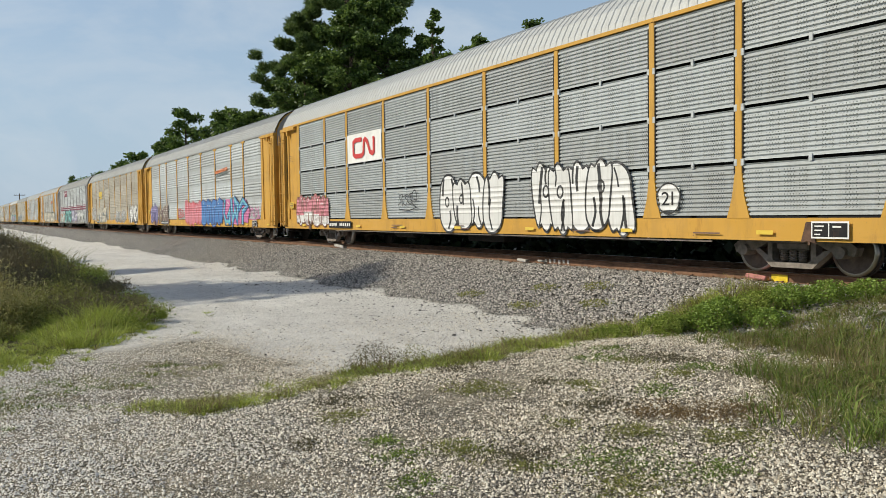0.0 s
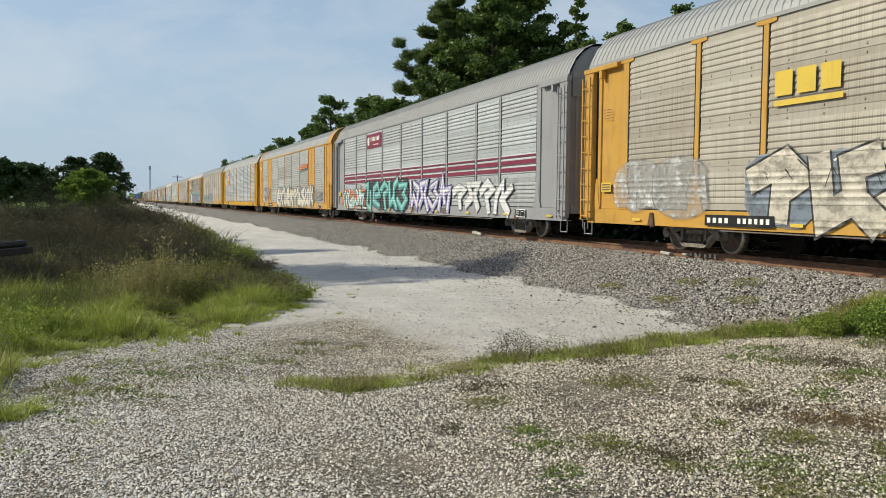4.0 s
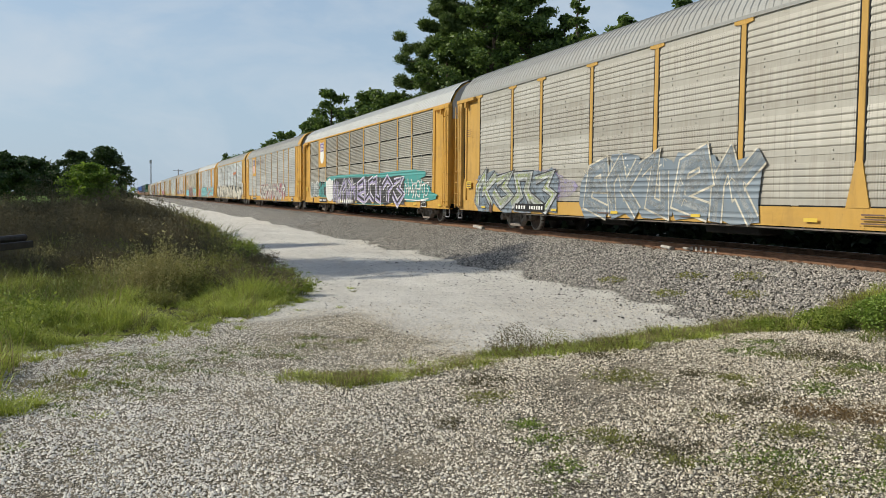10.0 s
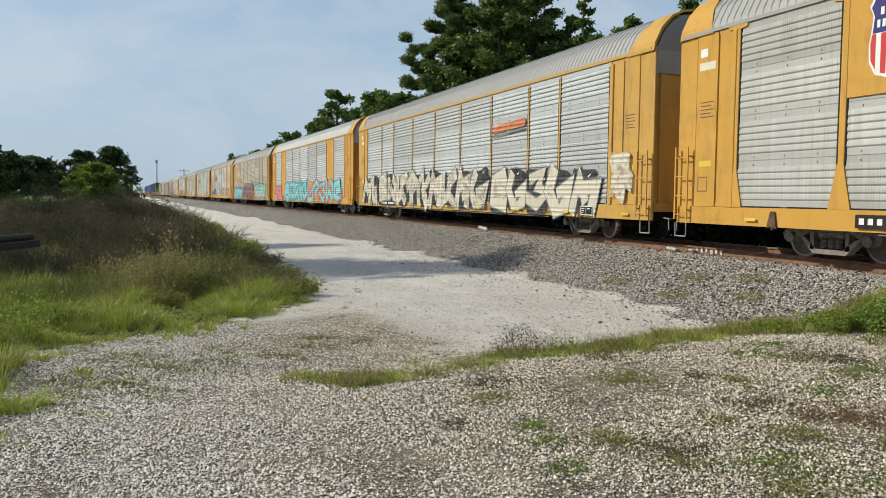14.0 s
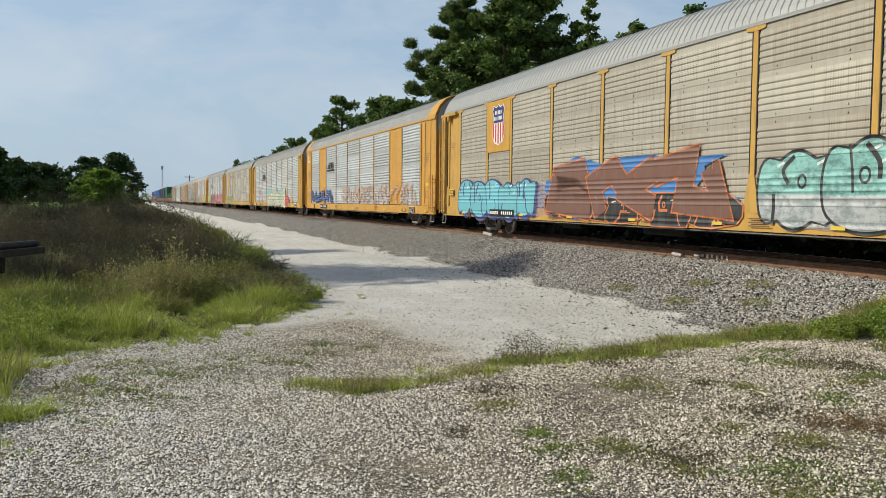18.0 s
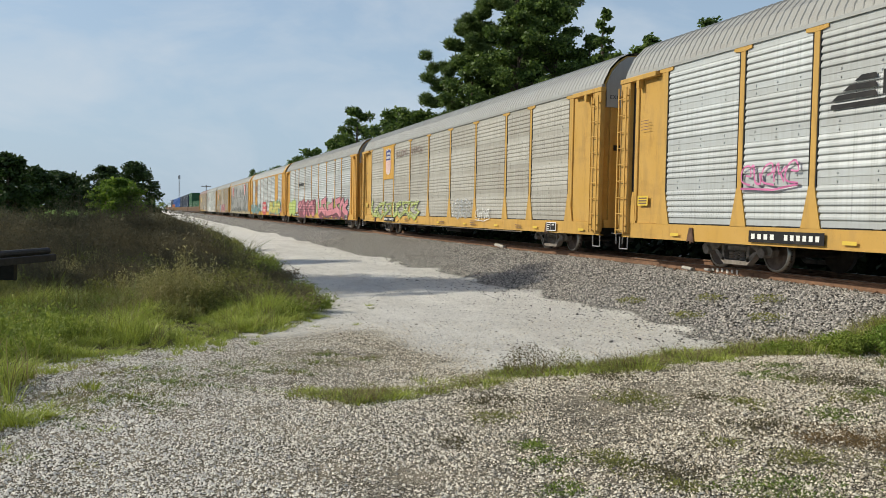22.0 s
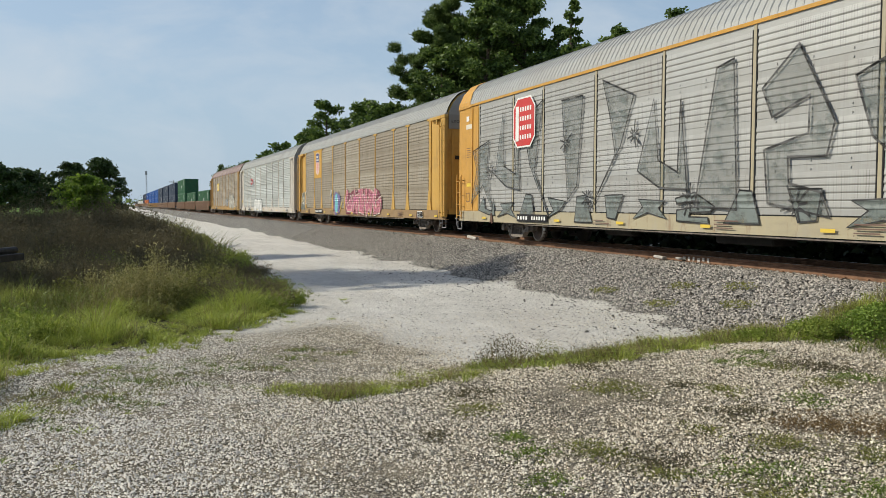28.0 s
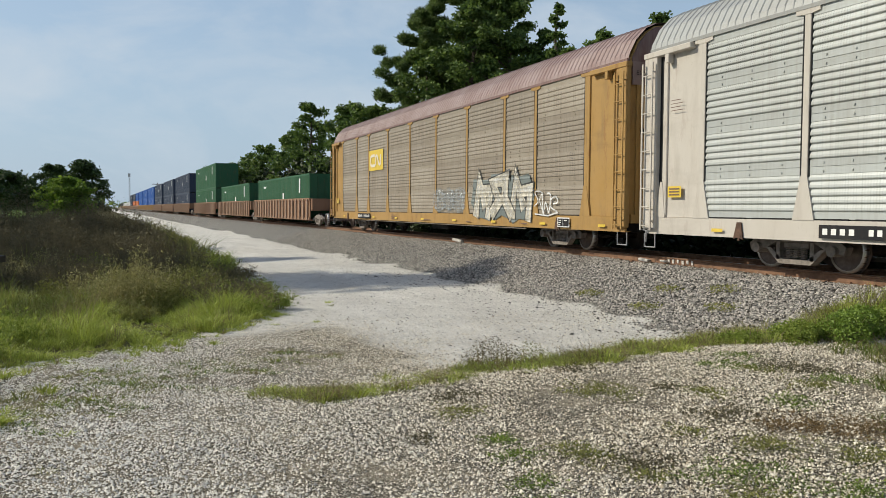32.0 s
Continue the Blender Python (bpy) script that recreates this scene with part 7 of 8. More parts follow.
tagged(new("road_rubble", stone_mesh("road_rubble", scatter(1500, 3.4, 9.4, 9.2, 24, lambda x, y: zones(x, y)[1] * (0.03 + 0.7 * step(6.0, 8.8, x)), 1.3), 0.019, DARK, 0.7, 0.15, (BLOCK, BLOCK_F), 0.3)), "dark lumps of ballast strewn over the white road", "stones", kind="stuff")


def ballast_keep(x, y):
    return zones(x, y)[2] * (1.0 if x < 14.0 else 0.25)


tagged(new("ballast", stone_mesh("ballast", np.concatenate([scatter(92000, 7.9, 11.75, 6.5, 48, ballast_keep, 2.0), scatter(3500, 11.7, 12.4, 6, 34, ballast_keep, 1.3), scatter(5000, 7.0, 11.8, 36, 130, ballast_keep, 1.3)]), 0.0158, BALLAST, 1.0, 0.1, (BLOCK, BLOCK_F))), "grey crushed-stone ballast beside the rails", "ballast", kind="stuff")


def blade_mesh(name, base, height, width, mat, lean=0.35, bend=0.5):
    """Grass: one bent blade of two quads a point; arrays of heights and widths."""
    n = len(base)
    a, b = rng.uniform(0, 2 * np.pi, n), rng.uniform(0, 2 * np.pi, n)
    side = np.stack([np.cos(a), np.sin(a), np.zeros(n)], 1) * (width / 2)[:, None]
    lean_v = np.stack([np.cos(b), np.sin(b), np.zeros(n)], 1) * (height * np.abs(rng.normal(0, lean, n)))[:, None]
    up = np.array([0, 0, 1.0])
    mid = base + lean_v * 0.35 + up * (height * 0.55)[:, None]
    tip = base + lean_v * (0.6 + bend) + up * (height * rng.uniform(0.8, 1.0, n))[:, None]
    v = np.stack([base - side, base + side, mid - side * 0.8, mid + side * 0.8, tip - side * 0.12, tip + side * 0.12], 1)
    f = np.array([(0, 1, 3, 2), (2, 3, 5, 4)])[None] + 6 * np.arange(n)[:, None, None]
    return fast_mesh(name, v.reshape(-1, 3), f.reshape(-1, 4), mat)


def leaf_mesh(name, pts, size, mat, droop=0.3, long=1.0):
    """Leaves: a folded diamond at every point, turned at random."""
    n = len(pts)
    d = rng.normal(0, 1, (n, 3))
    d[:, 2] = d[:, 2] * 0.6 - droop
    d /= np.linalg.norm(d, axis=1)[:, None]
    e = np.cross(d, rng.normal(0, 1, (n, 3)))
    e /= np.linalg.norm(e, axis=1)[:, None]
    nn = np.cross(d, e)
    s = (size * rng.uniform(0.6, 1.3, n))[:, None]
    v = np.stack([pts, pts + s * (0.5 * d * long + 0.32 * e + 0.1 * nn), pts + s * d * long, pts + s * (0.5 * d * long - 0.32 * e + 0.1 * nn)], 1)
    f = np.array([(0, 1, 2, 3)])[None] + 4 * np.arange(n)[:, None, None]
    return fast_mesh(name, v.reshape(-1, 3), f.reshape(-1, 4), mat)


def joined(name, label, category, meshes):
    """Stuff of several kinds under one name."""
    top = tagged(new(name, meshes[0]), label, category, kind="stuff")
    for me in meshes[1:]:
        part(me.name, me, top)
    return top


GREEN = leafy("fresh_grass", (0.24, 0.30, 0.042), (0.56, 0.60, 0.13))
MEADOW = leafy("meadow_grass", (0.088, 0.135, 0.022), (0.27, 0.345, 0.066))
OLIVE = leafy("olive_weeds", (0.125, 0.135, 0.034), (0.36, 0.35, 0.11), 0.8)
STRAW = leafy("dry_stalks", (0.17, 0.13, 0.055), (0.34, 0.28, 0.14))
DULL = leafy("brown_weeds", (0.10, 0.088, 0.05), (0.20, 0.17, 0.098), 0.95, 0.25)
HERB = leafy("green_herb", (0.10, 0.16, 0.02), (0.29, 0.40, 0.07))
PALE_SEED = leafy("pale_seed_grass", (0.19, 0.18, 0.06), (0.48, 0.43, 0.20), 0.8, 0.35)
LUSH = leafy("lush_weeds", (0.13, 0.185, 0.026), (0.38, 0.44, 0.09), 0.7, 0.35)
RUST = leafy("rusty_herb", (0.15, 0.10, 0.045), (0.28, 0.19, 0.09))


def tussocks(name, centres, height, spread, blades, width, mat, droop=0.35, stiff=0.75):
    """Clumps of thin blades that rise from one root and arch outwards, each blade of three faces."""
    k = np.repeat(np.arange(len(centres)), blades)
    n = len(k)
    a, q = rng.uniform(0, 2 * np.pi, n), np.sqrt(rng.random(n))
    out_way = np.stack([np.cos(a), np.sin(a), np.zeros(n)], 1)
    s, h = spread[k], height[k] * rng.uniform(0.45, 1.12, n)
    base = centres[k] + out_way * (0.45 * s * q)[:, None] - (0, 0, 0.02)
    reach = (s * (0.25 + 0.9 * q) * rng.uniform(0.5, 1.5, n))[:, None]
    up = np.array([0, 0, 1.0])
    sway = rng.normal(0, 0.12, (n, 3)) * h[:, None] * (1, 1, 0)
    mid = base + out_way * reach * 0.35 + up * (h * 0.6)[:, None] + sway * 0.4
    tip = base + out_way * reach * (1 + droop) + up * (h * (stiff + (1 - stiff) * (1 - q)))[:, None] + sway
    b = rng.uniform(0, 2 * np.pi, n)
    side = np.stack([np.cos(b), np.sin(b), np.zeros(n)], 1) * (width * rng.uniform(0.6, 1.3, n) / 2)[:, None]
    v = np.stack([base - side, base + side, mid - side * 0.85, mid + side * 0.85, tip], 1)
    f = np.array([(0, 1, 3), (0, 3, 2), (2, 3, 4)])[None] + 5 * np.arange(n)[:, None, None]
    return fast_mesh(name, v.reshape(-1, 3), f.reshape(-1, 3), mat)


def split(p, pick, *arrays):
    return [p[pick]] + [a[pick] for a in arrays]


def near_grass():
    """Fresh grass where the bank meets the gravel: mounds, thin places and strays on the stones."""
    def keep(x, y):
        e = brush_edge(y) - x + 0.55 * noise.noise((x * 0.9, y * 0.9, 2)) + 0.25 * noise.noise((x * 2.6, y * 2.6, 7))
        return (step(-0.1, 0.45, e) * (0.65 + 0.35 * step(-0.3, 0.2, noise.noise((x * 0.8, y * 0.8, 16)))) + 0.09 * step(-1.3, -0.1, e)) * step(19.0, 16.5, y) if in_view(x, y, 2) else 0
    p = scatter(6800, -6, 4.6, 6.0, 19.0, keep, 1.0)
    e = np.array([brush_edge(y) - x for x, y, _ in p])
    lump = np.array([noise.noise((x * 0.75, y * 0.75, 6)) for x, y, _ in p])
    h = (0.06 + 0.185 * np.clip((e + 0.2) / 1.2, 0, 1)) * np.clip(0.95 + 1.7 * lump, 0.3, 2.1) * rng.uniform(0.7, 1.3, len(p))
    w = 0.065 + 0.36 * h
    tall = rng.random(len(p)) < 0.07
    dull = (rng.random(len(p)) < 0.16) & ~tall
    fresh = ~tall & ~dull
    joined("grass_bank", "bright green grass along the edge of the gravel", "grass",
           [tussocks("grass_bank", *split(p, fresh, h, w), 42, 0.009, GREEN, 0.25, 0.85), tussocks("olive_tufts", *split(p, dull, h, w), 30, 0.009, OLIVE), tussocks("seed_stalks", *split(p, tall, h * 1.6, w), 14, 0.006, STRAW, 0.1, 0.95)])


near_grass()


# weed bushes: place, radius, height and kind (0 olive, 1 fresh green, 2 brown, 3 dry seed heads)
MOUNDS = [(0.81, 16.7, 0.85, 1.2, 3), (0.7, 16.2, 0.7, 0.95, 3), (1.0, 15.9, 0.45, 0.6, 0), (0.35, 16.3, 0.5, 0.85, 3), (1.3, 16.2, 0.5, 0.85, 0), (1.8, 16.4, 0.6, 0.78, 2), (2.35, 16.3, 0.55, 0.68, 2), (2.85, 16.3, 0.55, 0.55, 2), (2.0, 15.7, 0.4, 0.45, 2), (2.75, 15.6, 0.4, 0.42, 3), (3.2, 16.3, 0.4, 0.42, 1), (2.6, 15.2, 0.45, 0.36, 1),
          (-0.28, 18.7, 0.6, 0.7, 3), (-0.8, 18.2, 0.5, 0.6, 0), (0.3, 19.5, 0.6, 0.75, 0), (-1.3, 25.5, 0.8, 0.85, 3), (-0.2, 25.0, 0.7, 0.7, 1), (-2.0, 23.0, 0.7, 0.8, 3), (-1.13, 11.9, 0.5, 0.58, 1), (-0.7, 12.3, 0.4, 0.45, 1), (-1.6, 11.6, 0.5, 0.6, 1), (-1.0, 10.6, 0.4, 0.42, 1),
          (3.6, 30.5, 0.8, 0.5, 1), (3.4, 27.5, 0.8, 0.55, 1), (3.65, 24.4, 0.6, 0.34, 2), (2.9, 22.0, 0.7, 0.75, 2), (2.1, 20.0, 0.8, 0.8, 0), (3.1, 19.0, 0.5, 0.45, 2), (1.5, 22.5, 0.8, 0.9, 2), (2.3, 25.5, 0.8, 0.9, 2),
          (-3.0, 37.4, 1.8, 2.1, 2), (-0.6, 37.0, 1.8, 2.0, 2), (1.2, 36.0, 1.4, 1.5, 2), (2.4, 34.0, 1.0, 1.0, 2), (-1.6, 33.0, 1.3, 1.4, 2), (-4.6, 36.5, 1.5, 1.5, 2), (0.4, 31.0, 1.1, 1.15, 2), (-3.2, 30.5, 1.1, 1.2, 2)]


def weed_kind(x, y):
    """Which weed grows at a place: brown at the back and under the trees, olive and green in front."""
    back = step(0.8, 3.2, brush_edge(y) - x) * step(16, 24, y)
    v = 0.5 * noise.noise((x * 0.4, y * 0.3, 12)) + 0.75 * back + 0.12 * rng.normal()
    return 2 if v > 0.42 else 1 if v < -0.14 else 0


def feather(name, mounds, stems, flecks, fleck, mat, thick=0.008):
    """Bushy weeds: fine stems that fan out from a root, set with narrow leaves along their upper part."""
    m = np.array(mounds, float)
    k = np.repeat(np.arange(len(m)), np.maximum(12, (stems * m[:, 2] ** 1.5).astype(int)))
    n = len(k)
    root = on_ground(m[:, :2])[k]
    a, q = rng.uniform(0, 2 * np.pi, n), np.sqrt(rng.random(n))
    way = np.stack([np.cos(a), np.sin(a), np.zeros(n)], 1)
    r, h = m[k, 2], m[k, 3]
    lobe = 1 + 0.22 * np.sin(3 * a + m[k, 0] * 7) + 0.14 * np.sin(7 * a + m[k, 1] * 5)
    base = root + way * (0.45 * r * q)[:, None] - (0, 0, 0.03)
    tall = h * (1 - 0.5 * q ** 2.4) * rng.uniform(0.6, 1.13, n) * (0.86 + 0.14 * lobe)
    tip = root + way * (r * q * lobe * rng.uniform(0.75, 1.1, n))[:, None] + np.stack([rng.normal(0, 0.06, n), rng.normal(0, 0.06, n), tall], 1)
    mid = 0.5 * (base + tip) + way * (0.06 * r)[:, None] + (0, 0, 0.04)
    b = rng.uniform(0, 2 * np.pi, n)
    side = np.stack([np.cos(b), np.sin(b), np.zeros(n)], 1) * (thick * rng.uniform(0.6, 1.2, n) / 2)[:, None]
    v = np.stack([base - side, base + side, mid - side * 0.8, mid + side * 0.8, tip], 1)
    f = np.array([(0, 1, 3), (0, 3, 2), (2, 3, 4)])[None] + 5 * np.arange(n)[:, None, None]
    wood = fast_mesh(name + "_stems", v.reshape(-1, 3), f.reshape(-1, 3), mat)
    j = np.repeat(np.arange(n), flecks)
    t = rng.uniform(0.25, 1.03, len(j))[:, None]
    pts = (1 - t) ** 2 * base[j] + 2 * t * (1 - t) * mid[j] + t * t * tip[j] + rng.normal(0, 0.022, (len(j), 3))
    return [wood, leaf_mesh(name + "_leaves", pts, rng.uniform(0.6, 1.35, len(j)) * fleck, mat, -0.7, 2.0)]


def brush():
    """Tall weeds in front of the trees: bushes of several kinds over a cover of tussocks."""
    def keep(x, y):
        e = brush_edge(y) - x + 0.4 * noise.noise((x * 0.8, y * 0.7, 31)) + 0.3 * noise.noise((x * 2.2, y * 1.9, 32))
        return step(0.0, 0.5, e) * step(14.4, 16.4, y + 0.5 * noise.noise((x * 0.9, y, 71))) if in_view(x, y, 3) else 0
    p = np.concatenate([scatter(5200, -14, 4.4, 13.5, 30, keep, 1.2), scatter(2400, -24, 4.6, 30, 90, keep, 1.4)])
    kind = np.array([weed_kind(x, y) for x, y, _ in p])
    inside = np.array([brush_edge(y) - x for x, y, _ in p])
    low = np.array([noise.noise((x * 0.7, y * 0.6, 55)) for x, y, _ in p])
    far = p[:, 1] > 30
    h = (0.16 + 0.22 * np.clip(inside / 2.5, 0, 1) + 0.2 * np.clip((p[:, 1] - 16) / 10, 0, 1) * np.clip(inside, 0, 1) + 0.35 * far * np.clip(inside, 0, 1)) * np.clip(1 + 1.1 * low, 0.35, 1.9) * rng.lognormal(0, 0.2, len(p))
    w = (0.10 + 0.3 * h) * np.where(far, 1.5, 1.0)
    meshes = []
    for q, nm, mat in ((0, "olive_tussocks", OLIVE), (1, "green_tussocks", MEADOW), (2, "brown_tussocks", DULL)):
        for pick, blades, wd in (((kind == q) & ~far, 22, 0.009), ((kind == q) & far, 12, 0.02)):
            if pick.any():
                meshes.append(tussocks(nm, *split(p, pick, h, w), blades, wd, mat, 0.25, 0.85))
    # bushes scattered through the weeds, larger towards the back
    near, back = [m for m in MOUNDS], []
    for _ in range(900):
        x, y = rng.uniform(-12, 4.2), rng.uniform(14.5, 60)
        e = brush_edge(y) - x
        if e < 0.5 or not in_view(x, y, 1.5) or (-5.5 < x < -1.0 and 12.0 < y < 16.5) or (y < 20 and x < -1.5):
            continue
        grow = step(0.3, 3.5, e) * step(15, 30, y)
        r = rng.uniform(0.4, 0.75) + 0.7 * grow * rng.random()
        if any((x - m[0]) ** 2 + (y - m[1]) ** 2 < (0.62 * (r + m[2])) ** 2 for m in near + back):
            continue
        (near if y < 27 else back).append((x, y, r, (0.35 + 0.95 * grow) * rng.uniform(0.75, 1.3), weed_kind(x, y)))
    for group, stems, flecks, size, thick in ((near, 430, 7, 0.030, 0.008), (back, 170, 5, 0.06, 0.012)):
        for q, nm, mat in ((0, "olive_bush", OLIVE), (1, "green_bush", LUSH), (2, "brown_bush", DULL), (3, "seed_head_bush", PALE_SEED)):
            ms = [m for m in group if m[4] == q]
            if ms:
                meshes += feather(nm, ms, stems, flecks, size, mat, thick)
    joined("tall_weeds", "dense olive-brown tall weeds beside the dirt road", "weeds", meshes)


brush()


def verge():
    """Low grass between gravel and road, tufts on the pad, rough grass on the right."""
    def keep(x, y):
        d = abs(y - along(VERGE, x) - 0.16 * noise.noise((x * 1.1, 0, 5)))
        w = 0.30 + 0.12 * step(4.5, 8.5, x) + 0.16 * noise.noise((x * 0.8, 4, 4))
        patch = 0.09 + 0.25 * step(5.0, 4.0, x) + 0.46 * step(-0.35, 0.1, noise.noise((x * 1.5, y * 1.5, 21)))
        return (step(w + 0.2, w - 0.1, d + 0.14 * noise.noise((x * 2.3, y * 2.3, 3))) * patch + 0.05 * step(0.9, 0.2, d)) * step(1.45, 1.9, x)
    p1 = scatter(13500, 1.5, 10.5, 7.2, 10.4, keep)
    p2 = scatter(10000, 5.2, 12.0, 2.5, 10.5, lambda x, y: 0.85 * right_grass(x, y) if in_view(x, y) else 0)
    lump1 = np.array([noise.noise((x * 1.3, y * 1.3, 41)) for x, y, _ in p1])
    lump2 = np.array([noise.noise((x * 0.9, y * 0.9, 42)) for x, y, _ in p2])
    far_right = np.array([step(4.0, 9.0, x) for x, _, _ in p1])
    h1 = (0.085 + 0.07 * far_right) * np.clip(1 + 1.4 * lump1, 0.45, 2.1) * rng.uniform(0.6, 1.4, len(p1))
    h2 = 0.165 * np.clip(1 + 1.3 * lump2, 0.4, 1.9) * rng.uniform(0.6, 1.4, len(p2))
    p4 = on_ground([(rng.normal(9.2, 0.9), rng.normal(8.3, 0.4)) for _ in range(420)])
    h2 *= np.array([1 - 0.6 * step(6.2, 7.6, y) for _, y, _ in p2])
    p2, h2 = np.concatenate([p2, p4]), np.concatenate([h2, rng.uniform(0.04, 0.12, len(p4))])
    tuft = []
    for cx, cy, r in GRASSY:
        k = max(3, int(95 * r))
        tuft += list(zip(rng.normal(cx, r * 0.7, k), rng.normal(cy, r * 0.45, k)))
    p3 = on_ground(tuft)
    h3 = rng.uniform(0.02, 0.08, len(p3))
    p, h = np.concatenate([p1, p2, p3]), np.concatenate([h1, h2, h3])
    w = 0.06 + 0.5 * h
    r = rng.random(len(p))
    dry, old = r < 0.33, r > 0.70
    right = (np.arange(len(p)) >= len(p1)) & ~dry & ~old
    fresh = ~dry & ~old & ~right
    joined("verge_grass", "low green grass and tufts in the gravel", "grass",
           [tussocks("verge_grass", *split(p, fresh, h, w), 26, 0.008, GREEN, 0.5, 0.6), tussocks("dry_blades", *split(p, dry & ~old, h * 1.4, w), 12, 0.005, STRAW, 0.3, 0.8),
            tussocks("olive_blades", *split(p, old & ~dry, h, w), 20, 0.008, OLIVE, 0.6, 0.5), tussocks("meadow_blades", *split(p, right, h, w), 24, 0.009, MEADOW, 0.4, 0.7)])
    low = []
    for kind, mat in enumerate((DULL, OLIVE, MEADOW, MEADOW, RUST)):
        xy = []
        for cx, cy, r, q in PAD_WEEDS:
            if q == kind:
                k = 12 + int(1100 * r * r)
                xy += list(zip(rng.normal(cx, 0.7 * r, k), rng.normal(cy, 0.75 * r, k)))
        c = on_ground(xy)
        hh = rng.uniform(0.015, 0.07, len(c))
        low.append(tussocks("low_weed", c, hh, 0.03 + 0.9 * hh, 16, 0.007, mat, 0.9, 0.45))
        k = np.repeat(np.arange(len(c)), 9)
        pts = c[k] + rng.normal(0, 0.024, (len(k), 3)) * (1, 1, 0)
        pts[:, 2] += rng.uniform(0.006, 0.04, len(k))
        low.append(leaf_mesh("low_leaves", pts, np.full(len(k), 0.018), mat, 0.3))
    joined("pad_weeds", "low olive and green weeds between the gravel stones", "weeds", low)


verge()


def herb(name, label, cx, cy, r, h, n, mat, size=0.05, stalk=STRAW):
    """A leafy low plant."""
    plant = thing(name, label, "plant", at=pose(cx, cy, ground_z(cx, cy)))
    st = rng.normal(0, 0.5, (max(6, n // 70), 2)) * r
    base = np.stack([st[:, 0] * 0.6, st[:, 1] * 0.6, np.full(len(st), -0.03)], 1)
    hs = h * rng.uniform(0.6, 1.1, len(st))
    part("stem_tuft", blade_mesh("stem_tuft", base, hs, np.full(len(st), 0.01), stalk, 0.35), plant)
    a, q = rng.uniform(0, 2 * np.pi, n), np.sqrt(rng.random(n))
    rr = r * q * (0.75 + 0.25 * np.sin(3 * a + cx))
    zz = h * (1 - 0.55 * q ** 2) * rng.random(n) ** 0.6
    part("foliage", leaf_mesh("foliage", np.stack([rr * np.cos(a), rr * np.sin(a), zz], 1), np.full(n, size), mat, 0.1), plant)
    return plant


herb("dry_weed", "spindly dry weed at the gravel edge", 4.25, 8.55, 0.42, 0.34, 1500, DULL, 0.017)
herb("dry_weed", "spindly dry weed at the gravel edge", 4.7, 8.5, 0.3, 0.26, 600, OLIVE, 0.016)
for cx, cy, r, h, n in ((8.1, 8.1, 0.4, 0.28, 1300), (8.55, 7.75, 0.45, 0.38, 1800), (9.0, 8.0, 0.45, 0.37, 1800), (9.4, 7.8, 0.45, 0.36, 1500), (9.9, 7.7, 0.5, 0.33, 1600), (8.4, 8.4, 0.35, 0.22, 900),
                        (9.2, 8.4, 0.45, 0.22, 1000), (7.6, 8.45, 0.35, 0.16, 700), (10.3, 7.4, 0.5, 0.32, 1200), (9.0, 7.3, 0.4, 0.26, 1000), (10.9, 7.2, 0.5, 0.28, 1000)):
    herb("leafy_weed", "fresh green leafy weed beside the ballast", cx, cy, r, h, n * 2, HERB if n % 200 == 0 else LUSH, 0.034)
for cx, cy in ((9.15, 12.8), (9.9, 13.2), (10.1, 11.9), (9.5, 11.2), (9.2, 14.8)):
    herb("ballast_weed", "sparse weed growing through the ballast", cx, cy, 0.45, 0.13, 330, OLIVE, 0.035)


# ---- trees ----
BARK = plain("bark", (0.10, 0.075, 0.055), 0.95, 0.0, 6.0, 0.4)
FIELD = leafy("field_leaves", (0.022, 0.045, 0.012), (0.08, 0.125, 0.03), 0.5, 0.15)
PINE = leafy("pine_needles", (0.05, 0.09, 0.026), (0.21, 0.28, 0.075), 0.55, 0.4)
OAK = leafy("dark_leaves", (0.042, 0.08, 0.018), (0.20, 0.285, 0.06), 0.5, 0.35)
# SHADY: green taken near black, so the leaf colour carries the train's shade
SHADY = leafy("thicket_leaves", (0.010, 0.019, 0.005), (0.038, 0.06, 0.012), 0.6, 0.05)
LIME = leafy("bright_leaves", (0.075, 0.14, 0.018), (0.24, 0.34, 0.05), 0.5, 0.5)


def branch(s, a, b, r0, r1, n=6):
    a, b = Vector(a), Vector(b)
    d = (b - a).normalized()
    u = d.orthogonal().normalized()
    w = d.cross(u)
    ring = lambda c, r: [c + r * (math.cos(2 * math.pi * i / n) * u + math.sin(2 * math.pi * i / n) * w) for i in range(n)]
    s.add(ring(a, r0) + ring(b, r1), [(i, (i + 1) % n, n + (i + 1) % n, n + i) for i in range(n)])


